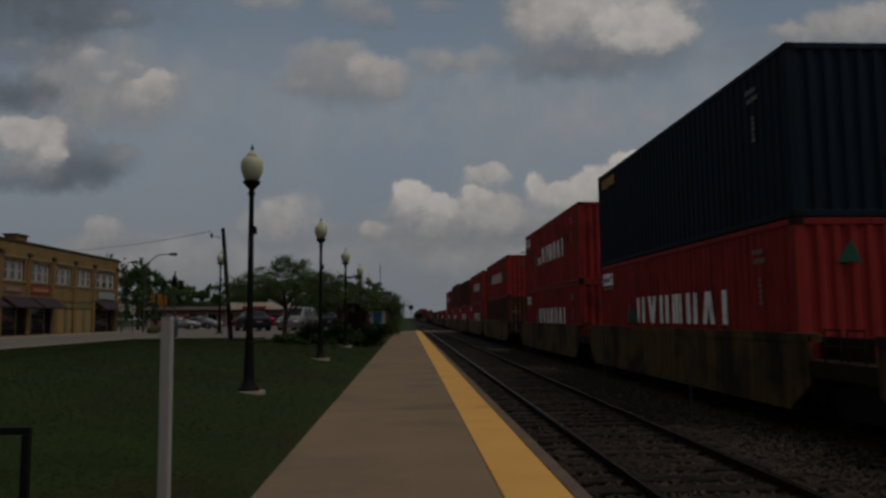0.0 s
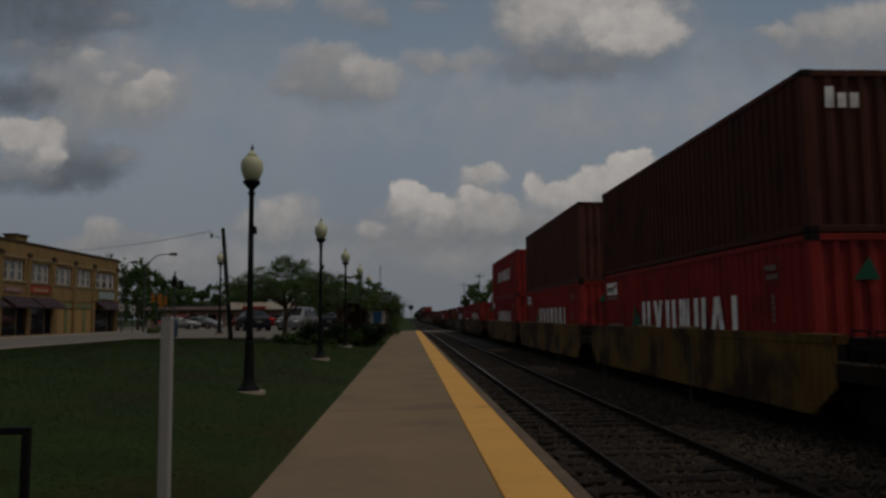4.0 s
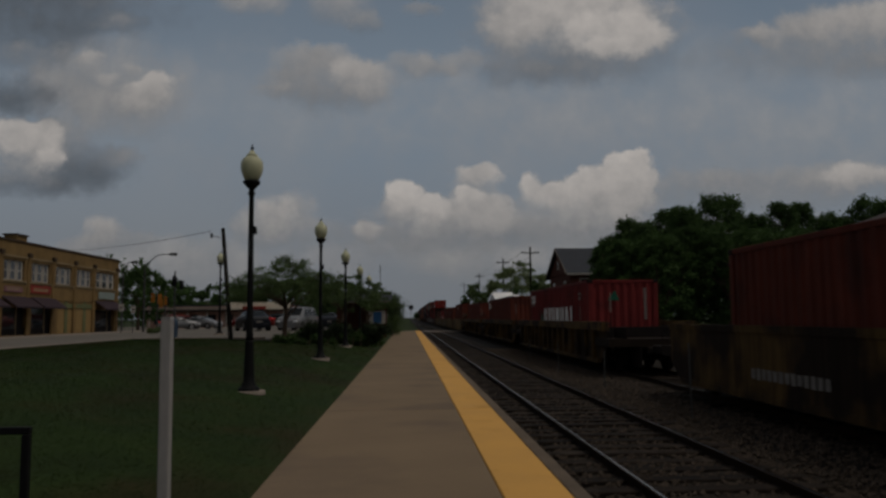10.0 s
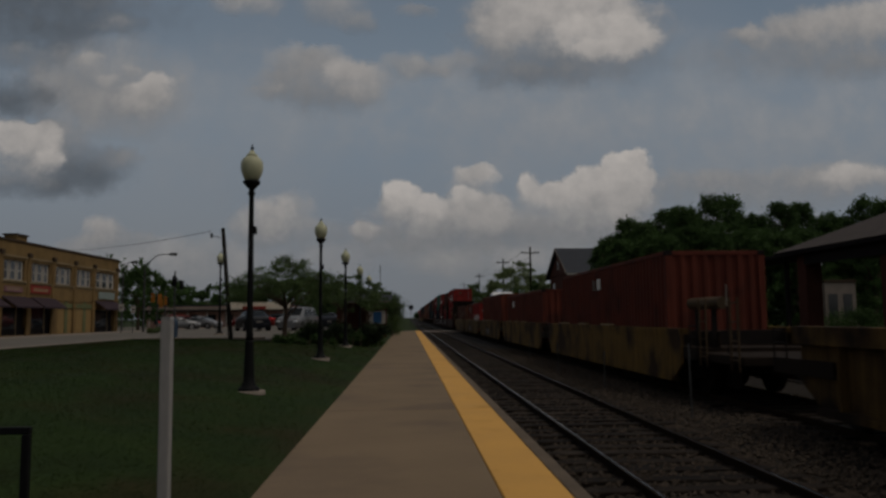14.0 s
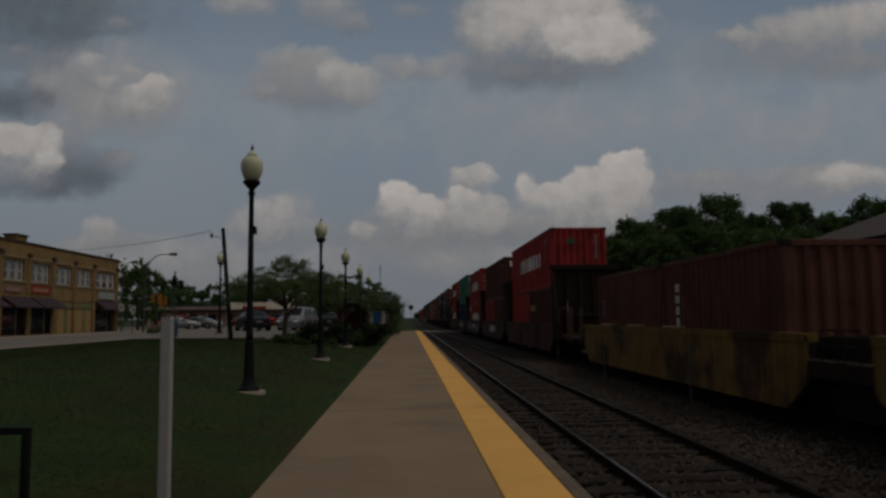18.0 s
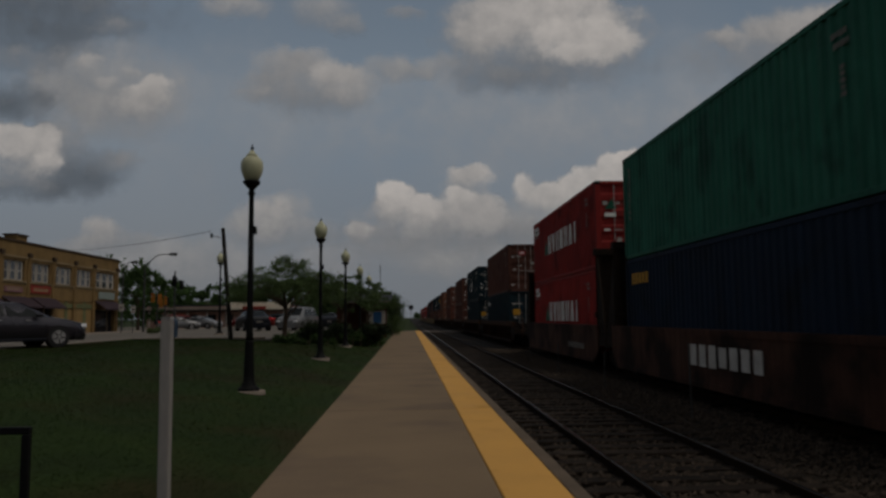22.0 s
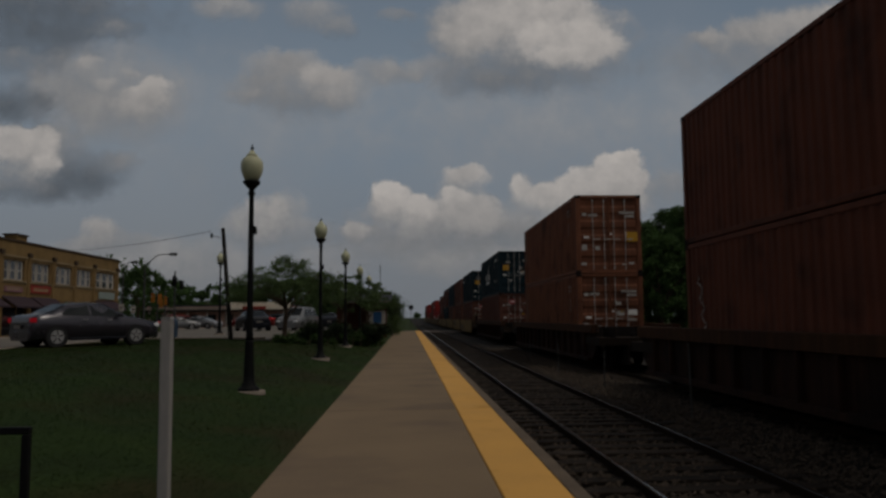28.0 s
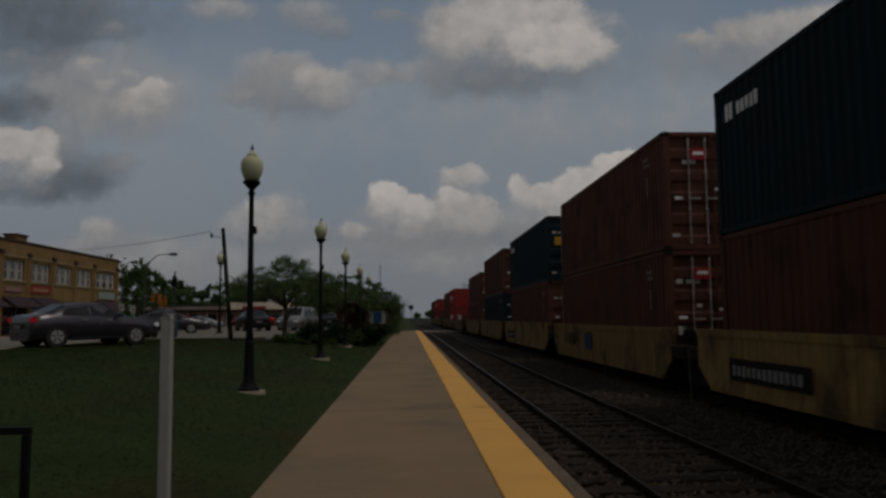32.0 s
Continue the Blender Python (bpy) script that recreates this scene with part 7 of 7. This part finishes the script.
kiosk = thing("brick_shelter", pose(-3.2, 52.5, 0.2), "small brick platform shelter under trees", "shelter")
part("wall", box(-1.7, 1.4, 0, 1.6, 1.65, 2.45), M["rbrick"], kiosk)
for x in (-1.35, 1.45):
    part("pier", box(x - 0.3, -0.9, 0, x + 0.3, -0.4, 2.45, 0.01), M["rbrick"], kiosk)
part("roof", prism([(-1.5, 2.5), (2.1, 2.5), (0.3, 3.2)], "x", -2.1, 2.1), M["roofgrey"], kiosk)
part("fascia", box(-2.08, -1.46, 2.38, 2.08, -1.4, 2.498), M["kerb"], kiosk, "pale weathered fascia")
part("notice_board", box(0.55, -0.97, 0.95, 1.66, -0.92, 1.82, 0.01), M["white"], kiosk, "white-framed blue notice board")
part("notice", box(0.83, -0.99, 1.0, 1.41, -0.975, 1.77, 0.01), M["blue_board"], kiosk)

radio = thing("radio_mast", pose(-5.5, 150, 0.2), "thin grey lattice radio mast far off", "mast")
for sx, sy in ((-0.12, 0), (0.12, 0), (0, 0.2)):
    part("leg", tube((sx * 1.6, sy, 0), (sx * 0.4, sy * 0.4, 11.9), 0.035, 0.02, 6), M["galv"], radio)
for k in range(10):
    part("brace", tube((-0.17, 0, 1 + k * 1.05), (0.17, 0, 1.6 + k * 1.05), 0.02, 0.02, 5), M["galv"], radio)

gate = thing("crossing_signal", pose(-2.0, 90.5, 0), "railway crossing signal on a steel mast", "signal")
part("mast", tube((0, 0, -0.3), (0, 0, 3.6), 0.07, 0.06, 8), M["galv"], gate)
part("arm", box(-0.75, -0.04, 2.3, 0.75, 0.04, 2.4, 0.01), M["black"], gate)
for sx in (-0.6, 0.6):
    part("lamp", tube((sx, -0.12, 2.35), (sx, 0.06, 2.35), 0.22, 0.22, 16), M["black"], gate)
for a in (45, -45):
    part("crossbuck", box(-0.6, -0.06, -0.1, 0.6, -0.045, 0.1), M["white"], gate, m=pose(0, 0 if a > 0 else -0.02, 3.2, 0, a, 0))
sigr = thing("railway_signal", pose(0.6, 150, -0.3), "railway signal mast with a dark head", "signal")
part("mast", tube((0, 0, -0.2), (0, 0, 4.2), 0.08, 0.07, 8), M["galv"], sigr)
part("head", box(-0.45, -0.15, 3.4, 0.45, 0.15, 4.3, 0.05), M["black"], sigr)


# ---------- grass and stones ----------
def grass_blades():
    rs = np.random.RandomState(4)
    n = 420000
    u = rs.rand(n)
    y = 3.2 + 33 * u ** 1.7
    x = -1.40 - rs.rand(n) ** 0.8 * (1.2 + 0.62 * y)
    keep = (x > -12.4) & (x > -1.5 - 0.66 * y)
    x, y = x[keep], y[keep]
    n = len(x)
    px, pz = np.array(PROFILE).T
    z = np.interp(x, px, pz)
    h = (0.007 + 0.011 * rs.rand(n)) * (0.7 + 0.02 * y)
    a = rs.rand(n) * 6.283
    w = 0.003 + 0.0007 * y
    lean = rs.normal(size=(n, 2)) * 0.035
    base = np.stack((x, y, z - 0.005), 1)
    d = np.stack((np.cos(a) * w, np.sin(a) * w, np.zeros(n)), 1)
    tip = base + np.stack((lean[:, 0], lean[:, 1], h), 1)
    v = np.stack((base - d, base + d, tip), 1).reshape(-1, 3)
    me = raw_mesh("lawn_grass", v.tolist(), np.arange(n * 3).reshape(-1, 3).tolist(), M["blade"])
    return tagged(new("lawn_grass", me), "short mown grass with dry patches", "grass", kind="stuff")


def ballast_stones():
    rs = np.random.RandomState(9)
    n = 26000
    y = 3.0 + 40 * rs.rand(n) ** 1.6
    x = np.where(rs.rand(n) < 0.5, 1.62 + 2.9 * rs.rand(n), 4.3 + 2.2 * rs.rand(n))
    oc = np.array(((1, 0, 0), (-1, 0, 0), (0, 1, 0), (0, -1, 0), (0, 0, 1), (0, 0, -1)), float)
    f = np.array(((0, 2, 4), (2, 1, 4), (1, 3, 4), (3, 0, 4), (2, 0, 5), (1, 2, 5), (3, 1, 5), (0, 3, 5)))
    s = (0.018 + 0.022 * rs.rand(n))[:, None, None]
    p = oc[None] * s * (0.6 + 0.7 * rs.rand(n, 6, 1))
    a = rs.rand(n) * 6.283
    c, sn = np.cos(a)[:, None], np.sin(a)[:, None]
    q = np.stack((p[:, :, 0] * c - p[:, :, 1] * sn + 0.4 * p[:, :, 2], p[:, :, 0] * sn + p[:, :, 1] * c, p[:, :, 2] * 0.8 + 0.3 * p[:, :, 0]), 2)
    q += np.stack((x, y, -0.288 + 0.01 * rs.rand(n)), 1)[:, None]
    fs = (f[None] + (np.arange(n) * 6)[:, None, None]).reshape(-1, 3)
    me = raw_mesh("ballast_stones", q.reshape(-1, 3).tolist(), fs.tolist(), M["stone"])
    return tagged(new("ballast_stones", me), "loose crushed ballast stones", "stones", kind="stuff")


grass_blades()
ballast_stones()


# ---------- motion ----------
def travelled(t):
    return 16.5 * t + 0.0278 * t * t if t < 18 else 306.0 + 17.5 * (t - 18)


def motions():
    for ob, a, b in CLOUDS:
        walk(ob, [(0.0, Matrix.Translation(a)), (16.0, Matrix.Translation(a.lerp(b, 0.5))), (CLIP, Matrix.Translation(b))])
    ts = [k * 2.0 for k in range(17)]
    for ob, s, x, z in TRAIN:
        walk(ob, [(t, pose(x, s - travelled(t), z)) for t in ts])
    for ob, off in COACHES:
        walk(ob, [(0.0, pose(TRACK3, off + 26 - 12.5 * 28.2, 0)), (16.0, pose(TRACK3, off + 26 - 12.5 * 12.2, 0)), (CLIP, pose(TRACK3, off + 26 + 12.5 * (CLIP - 28.2), 0))])

    # road cars: distance still to go along the lane, time by time
    lane = Vector((math.sin(radians(-QUEUE)), math.cos(radians(QUEUE)), 0))
    stop = Vector((-11.20, 26.75, 0.700))
    go = ((0, 12.27), (18, 9.89), (20, 5.81), (21, 4.27), (21.5, 3.5), (22, 2.7), (22.5, 1.98), (23, 1.38), (23.5, 0.96), (24, 0.61), (24.5, 0.32), (25, 0.08), (25.6, 0.0), (32.0, 0.0))
    rows = [(t, Matrix.Translation(stop - lane * d) @ pose(0, 0, 0, 0, 0, QUEUE)) for t, d in go]
    walk(grey_car, rows)
    for w, x, y in CARS[grey_car.name]:
        roll = []
        for (t0, d0), (t1, d1) in zip(go, go[1:]):
            n = max(1, int(abs(d1 - d0) / 0.4))
            roll += [(t0 + (t1 - t0) * k / n, d0 + (d1 - d0) * k / n) for k in range(n)]
        roll.append(go[-1])
        walk(w, [(t, pose(x, y, 0.325, math.degrees(d / 0.325), 0, 0)) for t, d in roll])
    walk(dark_suv, [(t, Matrix.Translation(Vector((-15.44, 21.69, 0.69)) - lane * d) @ pose(0, 0, 0, 0, 0, QUEUE)) for t, d in ((0, 16), (24.5, 12), (26, 3.5), (27.2, 0.3), (28, 0), (CLIP, 0))])
    walk(far_car, [(t, pose(x, y, gz(x) + 0.02, 0, 0, -72)) for t, x, y in ((0, -46, 39), (27, -40, 41), (29, -26.5, 45), (30, -21.5, 46.6), (31, -18.2, 47.6), (CLIP, -15.2, 48.6))])
    # wheels of the freight train share one turn
    total, r = travelled(CLIP), 0.457
    for key, yy in (("front", -0.889), ("rear", 0.889)):
        first = WHEELSETS[key][0]
        n = int(total / (r * 1.35)) + 1
        rows = []
        for k in range(n + 1):
            d = total * k / n
            t = (-16.5 + math.sqrt(16.5 ** 2 + 4 * 0.0278 * d)) / (2 * 0.0278) if d < 306 else 18 + (d - 306.0) / 17.5
            rows.append((t, pose(0, yy, RAIL_TOP + r, math.degrees(d / r) % 360, 0, 0)))
        walk(first, rows)
        keys = first.animation_data
        for w in WHEELSETS[key][1:]:
            w.rotation_mode = "QUATERNION"
            ad = w.animation_data_create()
            ad.action = keys.action
            ad.action_slot = keys.action_slot


motions()
